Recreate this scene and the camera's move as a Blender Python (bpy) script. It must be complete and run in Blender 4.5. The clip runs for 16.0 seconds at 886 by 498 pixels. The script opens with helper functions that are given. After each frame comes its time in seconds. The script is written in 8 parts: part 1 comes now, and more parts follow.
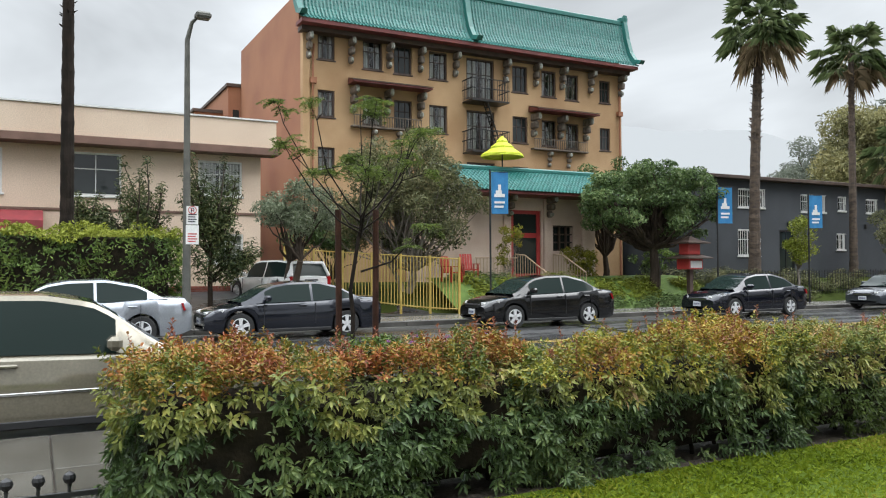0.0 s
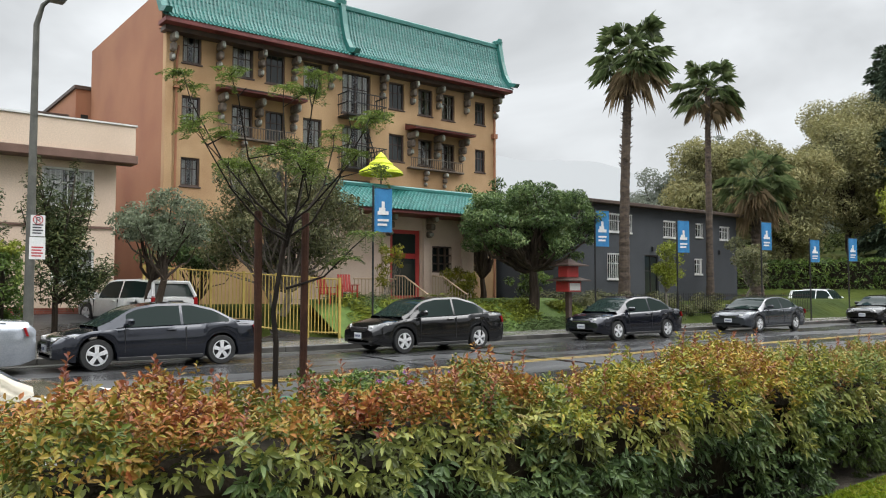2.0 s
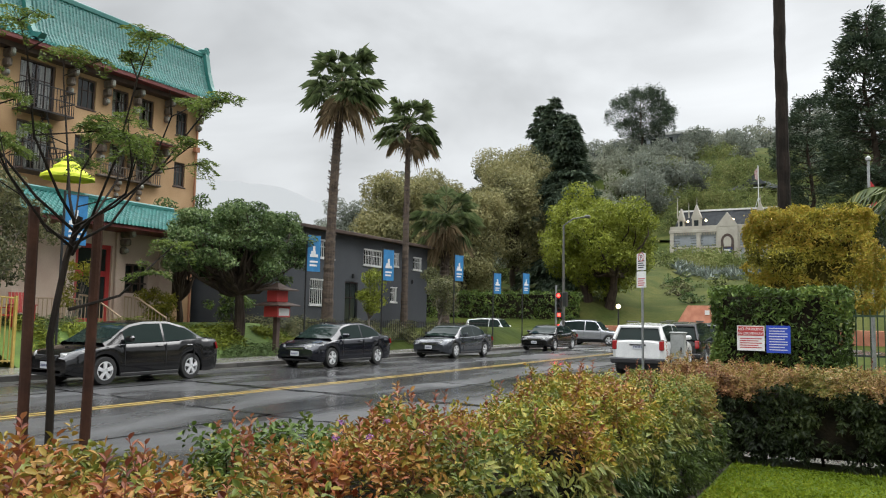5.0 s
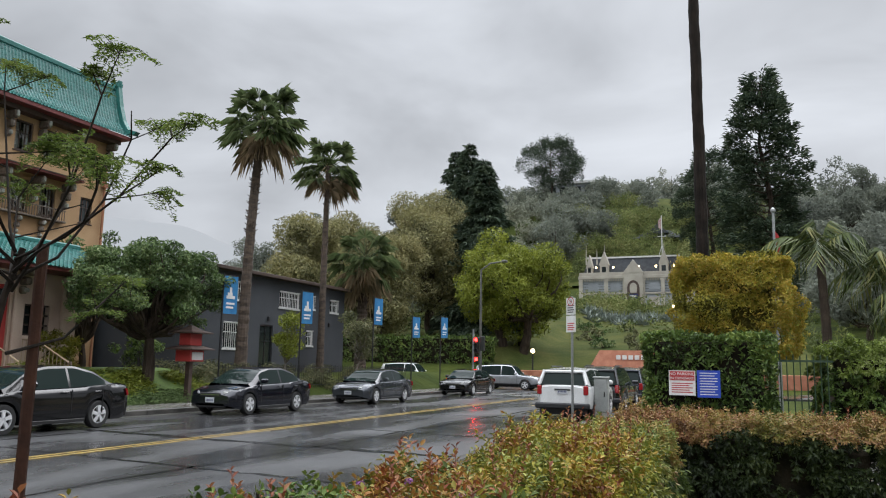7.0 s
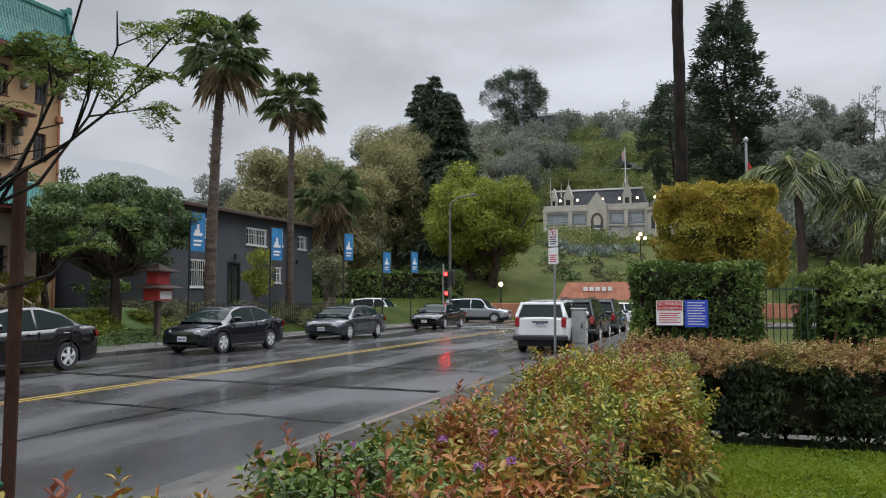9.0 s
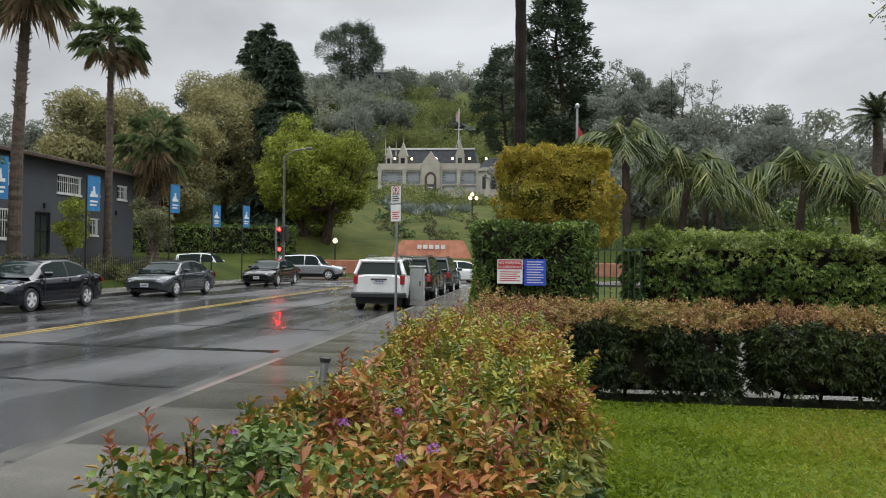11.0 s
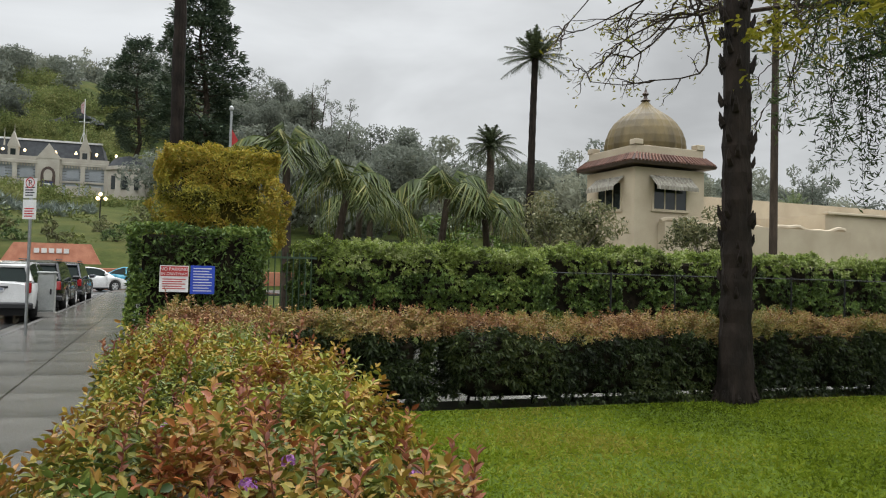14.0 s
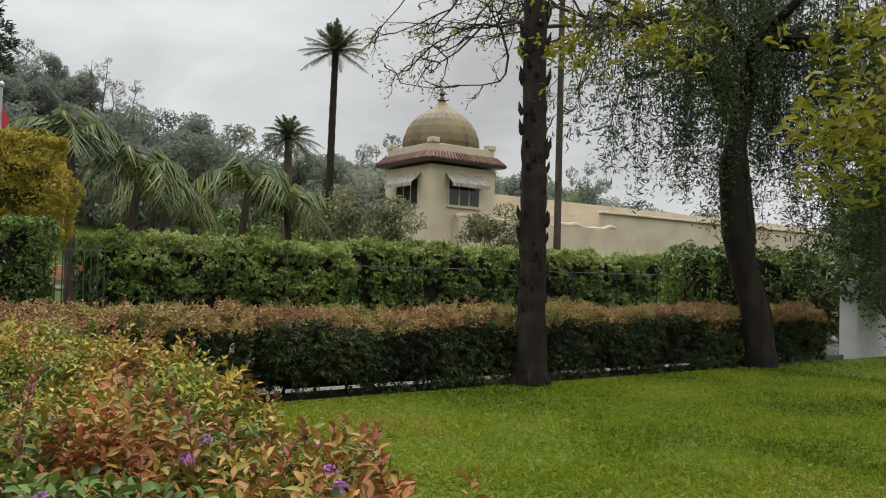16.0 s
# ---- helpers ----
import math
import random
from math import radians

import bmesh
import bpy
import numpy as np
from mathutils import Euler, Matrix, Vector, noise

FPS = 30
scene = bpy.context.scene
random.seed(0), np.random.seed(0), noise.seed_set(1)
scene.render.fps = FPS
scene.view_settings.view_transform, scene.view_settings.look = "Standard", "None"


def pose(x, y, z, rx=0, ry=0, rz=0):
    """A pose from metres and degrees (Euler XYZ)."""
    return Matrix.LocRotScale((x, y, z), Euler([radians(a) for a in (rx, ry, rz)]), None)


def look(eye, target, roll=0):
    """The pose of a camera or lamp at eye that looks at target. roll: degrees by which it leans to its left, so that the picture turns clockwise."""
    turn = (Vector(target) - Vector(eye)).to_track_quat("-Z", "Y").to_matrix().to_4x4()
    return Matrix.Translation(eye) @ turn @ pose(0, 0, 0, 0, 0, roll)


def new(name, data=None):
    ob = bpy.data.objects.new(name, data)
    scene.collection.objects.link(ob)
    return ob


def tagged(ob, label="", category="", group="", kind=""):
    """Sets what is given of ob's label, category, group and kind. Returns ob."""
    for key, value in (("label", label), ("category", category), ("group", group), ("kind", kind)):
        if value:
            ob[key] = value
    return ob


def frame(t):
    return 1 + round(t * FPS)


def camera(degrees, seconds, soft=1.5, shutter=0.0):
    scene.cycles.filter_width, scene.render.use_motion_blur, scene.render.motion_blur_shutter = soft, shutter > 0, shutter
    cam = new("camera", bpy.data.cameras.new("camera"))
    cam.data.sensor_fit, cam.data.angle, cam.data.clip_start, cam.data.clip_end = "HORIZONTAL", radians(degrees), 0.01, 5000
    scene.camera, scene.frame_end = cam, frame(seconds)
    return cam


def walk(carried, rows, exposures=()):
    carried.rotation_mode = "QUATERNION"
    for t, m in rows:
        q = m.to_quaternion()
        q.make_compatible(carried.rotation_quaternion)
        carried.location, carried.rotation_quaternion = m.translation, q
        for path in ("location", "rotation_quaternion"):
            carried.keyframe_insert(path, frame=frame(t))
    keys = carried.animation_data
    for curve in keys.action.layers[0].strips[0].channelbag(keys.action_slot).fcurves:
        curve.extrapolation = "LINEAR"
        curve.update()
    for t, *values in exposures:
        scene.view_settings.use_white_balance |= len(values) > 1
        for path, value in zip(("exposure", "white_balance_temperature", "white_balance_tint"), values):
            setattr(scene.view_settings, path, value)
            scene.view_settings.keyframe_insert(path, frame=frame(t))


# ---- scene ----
cam = camera(59.1, 16.0, soft=1.1)
PATH = [
    (0, (4.835, -0.639, 1.691), (91.41, 62.39, -0.28)),
    (0.5, (4.510, -0.672, 1.684), (92.71, 60.62, 0.07)),
    (1, (4.052, -0.648, 1.684), (93.33, 58.70, 0.31)),
    (1.5, (3.605, -0.622, 1.657), (93.34, 55.99, -0.03)),
    (2, (3.219, -0.645, 1.642), (93.06, 51.90, 0.02)),
    (2.5, (2.845, -0.700, 1.627), (92.48, 47.05, 0.43)),
    (3, (2.524, -0.726, 1.610), (91.81, 42.26, 0.51)),
    (3.5, (2.224, -0.780, 1.644), (91.06, 37.94, 0.40)),
    (4, (1.967, -0.819, 1.646), (91.23, 34.17, 0.26)),
    (4.5, (1.834, -0.843, 1.633), (92.50, 31.05, 0.58)),
    (5, (1.760, -0.901, 1.643), (95.12, 28.59, 1.02)),
    (5.2, (1.691, -0.904, 1.647), (96.27, 27.63, 1.14)),
    (7.3, (1.027, -0.777, 1.640), (98.43, 21.49, 1.20)),
    (7.5, (0.889, -0.724, 1.654), (97.91, 21.12, 1.21)),
    (8, (0.684, -0.653, 1.670), (96.54, 20.86, 0.96)),
    (8.2, (0.692, -0.650, 1.646), (96.07, 21.05, 0.64)),
    (10.3, (0.424, -0.226, 1.629), (90.82, 12.00, 0.05)),
    (10.5, (0.392, -0.248, 1.633), (90.72, 10.62, 0.27)),
    (11, (0.338, -0.199, 1.637), (90.64, 7.03, 0.69)),
    (11.5, (0.273, -0.014, 1.628), (90.81, 3.54, 1.14)),
    (12, (0.148, 0.057, 1.599), (91.14, -0.10, 1.73)),
    (12.5, (-0.007, 0.004, 1.617), (91.29, -4.02, 2.20)),
    (13, (-0.110, 0.060, 1.622), (91.65, -8.14, 2.27)),
    (13.5, (-0.190, 0.173, 1.619), (91.92, -13.49, 1.91)),
    (14, (-0.297, 0.290, 1.605), (91.79, -19.20, 1.50)),
    (14.5, (-0.365, 0.254, 1.614), (91.70, -23.09, 1.12)),
    (15, (-0.437, 0.185, 1.621), (91.83, -26.61, 1.01)),
    (15.5, (-0.519, 0.213, 1.611), (91.89, -30.81, 1.30)),
    (16, (-0.627, 0.133, 1.609), (91.68, -34.11, 1.53)),
]
walk(cam, [(t, pose(*eye, rx, 0, rz) @ pose(0, 0, 0, 0, 0, roll)) for t, eye, (rx, rz, roll) in PATH], [(0, 0.55, 6350, 10), (2.5, 0.5, 6550, 11), (5, 0.42, 6550, 11), (7.5, 0.06, 6200, 14), (8.2, 0.02, 6100, 15), (10.5, 0.1, 6500, 12), (12, 0.12, 6450, 11), (16, 0.2, 6650, 11)])

# ---- world and light ----
world = bpy.data.worlds.new("world")
scene.world = world
world.use_nodes = True
wn, wl = world.node_tree.nodes, world.node_tree.links
wn.clear()
SUN_EL, SUN_AZ = 52.0, 30.0


def wnode(kind, **kw):
    n = wn.new(kind)
    for k, v in kw.items():
        n.inputs[k].default_value = v
    return n


sky = wn.new("ShaderNodeTexSky")
sky.sky_type, sky.sun_disc = "NISHITA", False
sky.sun_elevation, sky.sun_rotation = radians(SUN_EL), radians(SUN_AZ)
sky.air_density, sky.dust_density = 1.0, 4.0
coord = wn.new("ShaderNodeTexCoord")
sep = wn.new("ShaderNodeSeparateXYZ")
wl.new(coord.outputs["Generated"], sep.inputs[0])
# overcast deck: horizon to zenith 1:2.6, with slow cloud structure
rise = wn.new("ShaderNodeMapRange")
rise.inputs["From Min"].default_value, rise.inputs["From Max"].default_value = 0.46, 0.66
rise.inputs["To Min"].default_value, rise.inputs["To Max"].default_value = 0.6, 3.05
wl.new(sep.outputs["Z"], rise.inputs["Value"])
stretch = wn.new("ShaderNodeMapping")
stretch.inputs["Scale"].default_value = (1.0, 1.0, 2.6)
wl.new(coord.outputs["Generated"], stretch.inputs["Vector"])
cloud = wnode("ShaderNodeTexNoise", Scale=2.3, Detail=5.0, Roughness=0.5, Distortion=0.4)
wl.new(stretch.outputs[0], cloud.inputs["Vector"])
cmap = wn.new("ShaderNodeMapRange")
cmap.inputs["From Min"].default_value, cmap.inputs["From Max"].default_value = 0.3, 0.72
cmap.inputs["To Min"].default_value, cmap.inputs["To Max"].default_value = 0.74, 1.4
wl.new(cloud.outputs["Fac"], cmap.inputs["Value"])
mul = wn.new("ShaderNodeMath")
mul.operation = "MULTIPLY"
wl.new(rise.outputs[0], mul.inputs[0])
wl.new(cmap.outputs[0], mul.inputs[1])
grey = wn.new("ShaderNodeMix")
grey.data_type, grey.blend_type = "RGBA", "MULTIPLY"
grey.inputs["Factor"].default_value = 1.0
grey.inputs[6].default_value = (0.93, 0.975, 1.0, 1)
wl.new(mul.outputs[0], grey.inputs[7])
bg_sky, bg_deck = wnode("ShaderNodeBackground", Strength=0.05), wnode("ShaderNodeBackground", Strength=1.0)
wl.new(sky.outputs[0], bg_sky.inputs["Color"])
wl.new(grey.outputs[2], bg_deck.inputs["Color"])
both = wn.new("ShaderNodeMixShader")
both.inputs[0].default_value = 0.93
wl.new(bg_sky.outputs[0], both.inputs[1])
wl.new(bg_deck.outputs[0], both.inputs[2])
wo = wn.new("ShaderNodeOutputWorld")
wl.new(both.outputs[0], wo.inputs["Surface"])

sun_data = bpy.data.lights.new("sun", "SUN")
sun_data.energy, sun_data.angle, sun_data.color = 0.9, radians(40), (1.0, 0.97, 0.92)
sun = new("sun", sun_data)
sun.matrix_world = look((math.sin(radians(SUN_AZ)) * 50, math.cos(radians(SUN_AZ)) * 50, 50 * math.tan(radians(SUN_EL))), (0, 0, 0))


# ---- building blocks ----
class Shape:
    """Gathers faces for one mesh."""

    def __init__(self):
        self.v, self.f, self.n = [], [], 0

    def weld(self):
        """Merge corners that fall together."""
        at, keep, new_v = {}, [], []
        for p in self.v:
            k = (round(p[0], 4), round(p[1], 4), round(p[2], 4))
            if k not in at:
                at[k] = len(new_v)
                new_v.append(p)
            keep.append(at[k])
        fs = []
        for f in self.f:
            g = list(dict.fromkeys(keep[i] for i in f))
            if len(g) > 2:
                fs.append(tuple(g))
        self.v, self.f = new_v, fs
        return self

    def add(self, verts, faces):
        k = self.n
        self.v.extend(verts)
        self.f.extend([tuple(i + k for i in f) for f in faces])
        self.n += len(verts)
        return self

    def box(self, x0, y0, z0, x1, y1, z1, c=0.0):
        x0, x1, y0, y1, z0, z1 = min(x0, x1), max(x0, x1), min(y0, y1), max(y0, y1), min(z0, z1), max(z0, z1)
        c = min(c, (x1 - x0) * 0.45, (y1 - y0) * 0.45, (z1 - z0) * 0.45)
        if c <= 0:
            vs = [(x, y, z) for z in (z0, z1) for x, y in ((x0, y0), (x1, y0), (x1, y1), (x0, y1))]
            return self.add(vs, [(3, 2, 1, 0), (4, 5, 6, 7), (0, 1, 5, 4), (1, 2, 6, 5), (2, 3, 7, 6), (3, 0, 4, 7)])
        rings = []
        for z, d in ((z0, c), (z0 + c, 0), (z1 - c, 0), (z1, c)):
            rings.append([(x0 + d + c * (d == 0), y0 + d, z), (x1 - d - c * (d == 0), y0 + d, z), (x1 - d, y0 + d + c * (d == 0), z), (x1 - d, y1 - d - c * (d == 0), z),
                          (x1 - d - c * (d == 0), y1 - d, z), (x0 + d + c * (d == 0), y1 - d, z), (x0 + d, y1 - d - c * (d == 0), z), (x0 + d, y0 + d + c * (d == 0), z)])
        return self.loft(rings, True, True)

    def loft(self, rings, cap0=False, cap1=False, closed=True):
        m = len(rings[0])
        vs = [p for r in rings for p in r]
        fs = []
        for i in range(len(rings) - 1):
            for j in range(m if closed else m - 1):
                a, b = i * m + j, i * m + (j + 1) % m
                fs.append((a, b, b + m, a + m))
        if cap0:
            fs.append(tuple(range(m - 1, -1, -1)))
        if cap1:
            fs.append(tuple(range((len(rings) - 1) * m, len(rings) * m)))
        return self.add(vs, fs)

    def tube(self, pts, radii, n=8, caps=True):
        pts = [Vector(p) for p in pts]
        if not hasattr(radii, "__len__"):
            radii = [radii] * len(pts)
        rings = []
        side = None
        for i, p in enumerate(pts):
            d = (pts[min(i + 1, len(pts) - 1)] - pts[max(i - 1, 0)]).normalized()
            if side is None:
                side = d.orthogonal().normalized()
            side = (side - d * side.dot(d))
            side = side.normalized() if side.length > 1e-6 else d.orthogonal().normalized()
            up = d.cross(side)
            rings.append([tuple(p + (side * math.cos(a) + up * math.sin(a)) * radii[i]) for a in (2 * math.pi * k / n for k in range(n))])
        return self.loft(rings, caps, caps)

    def lathe(self, prof, cx=0, cy=0, n=24):
        rings = [[(cx + r * math.cos(2 * math.pi * k / n), cy + r * math.sin(2 * math.pi * k / n), z) for k in range(n)] for r, z in prof]
        return self.loft(rings, True, True)

    def poly(self, pts):
        return self.add([tuple(p) for p in pts], [tuple(range(len(pts)))])

    def prism(self, pts, d):
        """A flat polygon given thickness by the vector d."""
        d = Vector(d)
        a = [tuple(Vector(p)) for p in pts]
        b = [tuple(Vector(p) + d) for p in pts]
        return self.loft([a, b], True, True)


def solid(name, shape, mat, smooth=False, parent=None, label="", kind="", category="", group=""):
    me = bpy.data.meshes.new(name)
    me.from_pydata(shape.v, [], shape.f)
    me.validate()
    me.materials.append(mat)
    if smooth:
        me.polygons.foreach_set("use_smooth", [True] * len(me.polygons))
        me.set_sharp_from_angle(angle=radians(38))
    ob = new(name, me)
    if parent:
        ob.parent = parent
    return tagged(ob, label, category, group, kind)


def thing(name, at, label, category, group="", kind=""):
    ob = new(name)
    ob.matrix_basis = at
    return tagged(ob, label, category, group, kind)


def part(name, shape, mat, parent, label="", smooth=False):
    return solid(name, shape, mat, smooth, parent, label)


# ---- materials ----
def material(name, a, b=None, rough=0.6, scale=6.0, metal=0.0, bump=0.15, bscale=40.0, c=None, island=0.0, spec=0.5, detail=4.0, stretch=(1, 1, 1), coat=0.0, dist=0.02, spots=0.0, rand=0.0):
    """Two colours mixed by slow noise, fine grain, relief; island: lightness spread between pieces of one mesh; rand: between objects."""
    m = bpy.data.materials.new(name)
    m.use_nodes = True
    nt, ln = m.node_tree.nodes, m.node_tree.links
    bsdf = nt["Principled BSDF"]
    tc = nt.new("ShaderNodeTexCoord")
    mp = nt.new("ShaderNodeMapping")
    mp.inputs["Scale"].default_value = stretch
    ln.new(tc.outputs["Object"], mp.inputs["Vector"])
    n1 = nt.new("ShaderNodeTexNoise")
    n1.inputs["Scale"].default_value, n1.inputs["Detail"].default_value = scale, detail
    n2 = nt.new("ShaderNodeTexNoise")
    n2.inputs["Scale"].default_value, n2.inputs["Detail"].default_value = bscale, 3.0
    ln.new(mp.outputs[0], n1.inputs["Vector"])
    ln.new(mp.outputs[0], n2.inputs["Vector"])
    ramp = nt.new("ShaderNodeValToRGB")
    ramp.color_ramp.elements[0].position, ramp.color_ramp.elements[1].position = 0.35, 0.65
    ramp.color_ramp.elements[0].color, ramp.color_ramp.elements[1].color = (*a, 1), (*(b or a), 1)
    if c:
        e = ramp.color_ramp.elements.new(0.8)
        e.color = (*c, 1)
    src = n1.outputs["Fac"]
    if island or rand:
        geo = nt.new("ShaderNodeNewGeometry") if island else nt.new("ShaderNodeObjectInfo")
        rnd = geo.outputs["Random Per Island"] if island else geo.outputs["Random"]
        mx = nt.new("ShaderNodeMix")
        mx.inputs["Factor"].default_value = island or rand
        ln.new(n1.outputs["Fac"], mx.inputs[2])
        ln.new(rnd, mx.inputs[3])
        src = mx.outputs[0]
    ln.new(src, ramp.inputs["Fac"])
    grain = nt.new("ShaderNodeMix")
    grain.data_type, grain.blend_type = "RGBA", "MULTIPLY"
    grain.inputs["Factor"].default_value = 0.35
    gm = nt.new("ShaderNodeMapRange")
    gm.inputs["From Min"].default_value, gm.inputs["From Max"].default_value = 0.3, 0.7
    gm.inputs["To Min"].default_value, gm.inputs["To Max"].default_value = 0.6, 1.25
    ln.new(n2.outputs["Fac"], gm.inputs["Value"])
    ln.new(ramp.outputs[0], grain.inputs[6])
    ln.new(gm.outputs[0], grain.inputs[7])
    ln.new(grain.outputs[2], bsdf.inputs["Base Color"])
    rr = nt.new("ShaderNodeMapRange")
    rr.inputs["To Min"].default_value, rr.inputs["To Max"].default_value = max(rough - 0.12, 0.02), min(rough + 0.12, 1)
    ln.new(n1.outputs["Fac"], rr.inputs["Value"])
    ln.new(rr.outputs[0], bsdf.inputs["Roughness"])
    bsdf.inputs["Metallic"].default_value = metal
    bsdf.inputs["Specular IOR Level"].default_value = spec
    bsdf.inputs["Coat Weight"].default_value = coat
    bsdf.inputs["Coat Roughness"].default_value = 0.05
    if bump:
        bp = nt.new("ShaderNodeBump")
        bp.inputs["Strength"].default_value, bp.inputs["Distance"].default_value = bump, dist
        ln.new(n2.outputs["Fac"], bp.inputs["Height"])
        ln.new(bp.outputs[0], bsdf.inputs["Normal"])
    return m


def paint(name, col, rough=0.35, metal=0.0, coat=0.0, bump=0.0):
    return material(name, col, tuple(c * 0.86 for c in col), rough, 3.0, metal, bump, 60.0, coat=coat)


def leafy(name, cols, rough=0.45, scale=0.9, mix=0.55, trans=0.25):
    """Leaves: colour varies from leaf to leaf and, slowly, across the plant."""
    m = bpy.data.materials.new(name)
    m.use_nodes = True
    nt, ln = m.node_tree.nodes, m.node_tree.links
    bsdf = nt["Principled BSDF"]
    geo = nt.new("ShaderNodeNewGeometry")
    tc = nt.new("ShaderNodeTexCoord")
    n1 = nt.new("ShaderNodeTexNoise")
    n1.inputs["Scale"].default_value, n1.inputs["Detail"].default_value = scale, 3.0
    ln.new(tc.outputs["Object"], n1.inputs["Vector"])
    mx = nt.new("ShaderNodeMix")
    mx.inputs["Factor"].default_value = mix
    wide = nt.new("ShaderNodeMapRange")
    wide.inputs["From Min"].default_value, wide.inputs["From Max"].default_value = 0.33, 0.67
    ln.new(n1.outputs["Fac"], wide.inputs["Value"])
    ln.new(wide.outputs[0], mx.inputs[2])
    ln.new(geo.outputs["Random Per Island"], mx.inputs[3])
    ramp = nt.new("ShaderNodeValToRGB")
    els = ramp.color_ramp.elements
    while len(els) < len(cols):
        els.new(0.5)
    for i, (e, col) in enumerate(zip(els, cols)):
        e.position = 0.12 + 0.76 * i / (len(cols) - 1)
        e.color = (*((c * 0.55 for c in col) if i == 0 else col), 1)
    ln.new(mx.outputs[0], ramp.inputs["Fac"])
    ln.new(ramp.outputs[0], bsdf.inputs["Base Color"])
    bsdf.inputs["Roughness"].default_value = rough
    bsdf.inputs["Specular IOR Level"].default_value = 0.18
    if trans:
        tl = nt.new("ShaderNodeBsdfTranslucent")
        ln.new(ramp.outputs[0], tl.inputs["Color"])
        ms = nt.new("ShaderNodeMixShader")
        ms.inputs[0].default_value = trans
        ln.new(bsdf.outputs[0], ms.inputs[1])
        ln.new(tl.outputs[0], ms.inputs[2])
        ln.new(ms.outputs[0], nt["Material Output"].inputs["Surface"])
    return m


def glass(name, tint=(0.03, 0.04, 0.045), rough=0.04):
    m = bpy.data.materials.new(name)
    m.use_nodes = True
    b = m.node_tree.nodes["Principled BSDF"]
    b.inputs["Base Color"].default_value = (*tint, 1)
    b.inputs["Roughness"].default_value = rough
    b.inputs["Specular IOR Level"].default_value = 0.5
    b.inputs["Coat Roughness"].default_value = 0.02
    return m


def glow(name, col, strength):
    m = bpy.data.materials.new(name)
    m.use_nodes = True
    b = m.node_tree.nodes["Principled BSDF"]
    b.inputs["Base Color"].default_value = (*col, 1)
    b.inputs["Emission Color"].default_value = (*col, 1)
    b.inputs["Emission Strength"].default_value = strength
    return m


# ---- plants ----
def leaf_mesh(name, pts, nrm, size, mat, rng, parent=None, label="", spread=0.9, long=1.9, fold=0.25, fine=False):
    """Many small folded leaves: pts (n,3), nrm (n,3) outward; size is a leaf's half width."""
    n = len(pts)
    pts = np.asarray(pts, float)
    d = np.asarray(nrm, float) + rng.normal(0, spread, (n, 3))
    d /= np.linalg.norm(d, axis=1)[:, None] + 1e-9
    a = np.cross(d, rng.normal(0, 1, (n, 3)))
    a /= np.linalg.norm(a, axis=1)[:, None] + 1e-9
    b = np.cross(d, a)
    s = (size * rng.uniform(0.6, 1.35, n))[:, None] if np.isscalar(size) else (size * rng.uniform(0.7, 1.3, n))[:, None]
    base, tip = pts - a * s * long * 0.5, pts + a * s * long - d * s * 0.35
    left, right = pts + b * s * 0.5 + d * s * fold, pts - b * s * 0.5 + d * s * fold
    if fine:
        w, l = b * s * 0.44, a * s * long
        q = pts - d * s * 0.1
        ring = [base, pts - l * 0.22 + w * 0.8 + d * s * fold, q + l * 0.3 + w + d * s * fold, q + l * 0.68 + w * 0.62 + d * s * fold * 0.6, tip, q + l * 0.68 - w * 0.62 + d * s * fold * 0.6, q + l * 0.3 - w + d * s * fold, pts - l * 0.22 - w * 0.8 + d * s * fold]
        cols = [(0, 1, 2), (0, 2, 4), (2, 3, 4), (0, 4, 6), (4, 5, 6), (0, 6, 7)]
    else:
        ring, cols = [base, left, tip, right], [(0, 1, 2), (0, 2, 3)]
    k, m = len(ring), len(cols)
    v = np.stack(ring, 1).reshape(-1, 3)
    f = np.arange(k * n).reshape(n, k)
    tri = np.concatenate([f[:, c] for c in cols], 1).reshape(-1, 3)
    me = bpy.data.meshes.new(name)
    me.vertices.add(k * n)
    me.vertices.foreach_set("co", v.astype(np.float32).ravel())
    me.loops.add(3 * m * n)
    me.loops.foreach_set("vertex_index", tri.astype(np.int32).ravel())
    me.polygons.add(m * n)
    me.polygons.foreach_set("loop_start", np.arange(0, 3 * m * n, 3, dtype=np.int32))
    me.update(calc_edges=True)
    me.materials.append(mat)
    ob = new(name, me)
    if parent:
        ob.parent = parent
    return tagged(ob, label)


def clumps(centres, radii, per, rng, flat=0.8):
    """Points on the shells of clumps, with their outward directions."""
    P, N = [], []
    for c, r in zip(centres, radii):
        k = max(int(per * r * r), 8)
        u = rng.normal(0, 1, (k, 3))
        u /= np.linalg.norm(u, axis=1)[:, None]
        rad = r * rng.uniform(0.55, 1.08, k)[:, None]
        P.append(np.asarray(c) + u * rad * (1, 1, flat))
        N.append(u + (0, 0, 0.35))
    return np.concatenate(P), np.concatenate(N)


def branch(shape, p, q, r0, r1, rng, bend=0.12, n=5, sides=6):
    p, q = np.asarray(p, float), np.asarray(q, float)
    off = rng.normal(0, bend, 3) * np.linalg.norm(q - p)
    pts, rad = [], []
    for i in range(n + 1):
        t = i / n
        pts.append(tuple(p + (q - p) * t + off * math.sin(math.pi * t) + rng.normal(0, 0.012, 3) * np.linalg.norm(q - p) * (0 < i < n)))
        rad.append(r0 + (r1 - r0) * t)
    shape.tube(pts, rad, sides)
    return pts


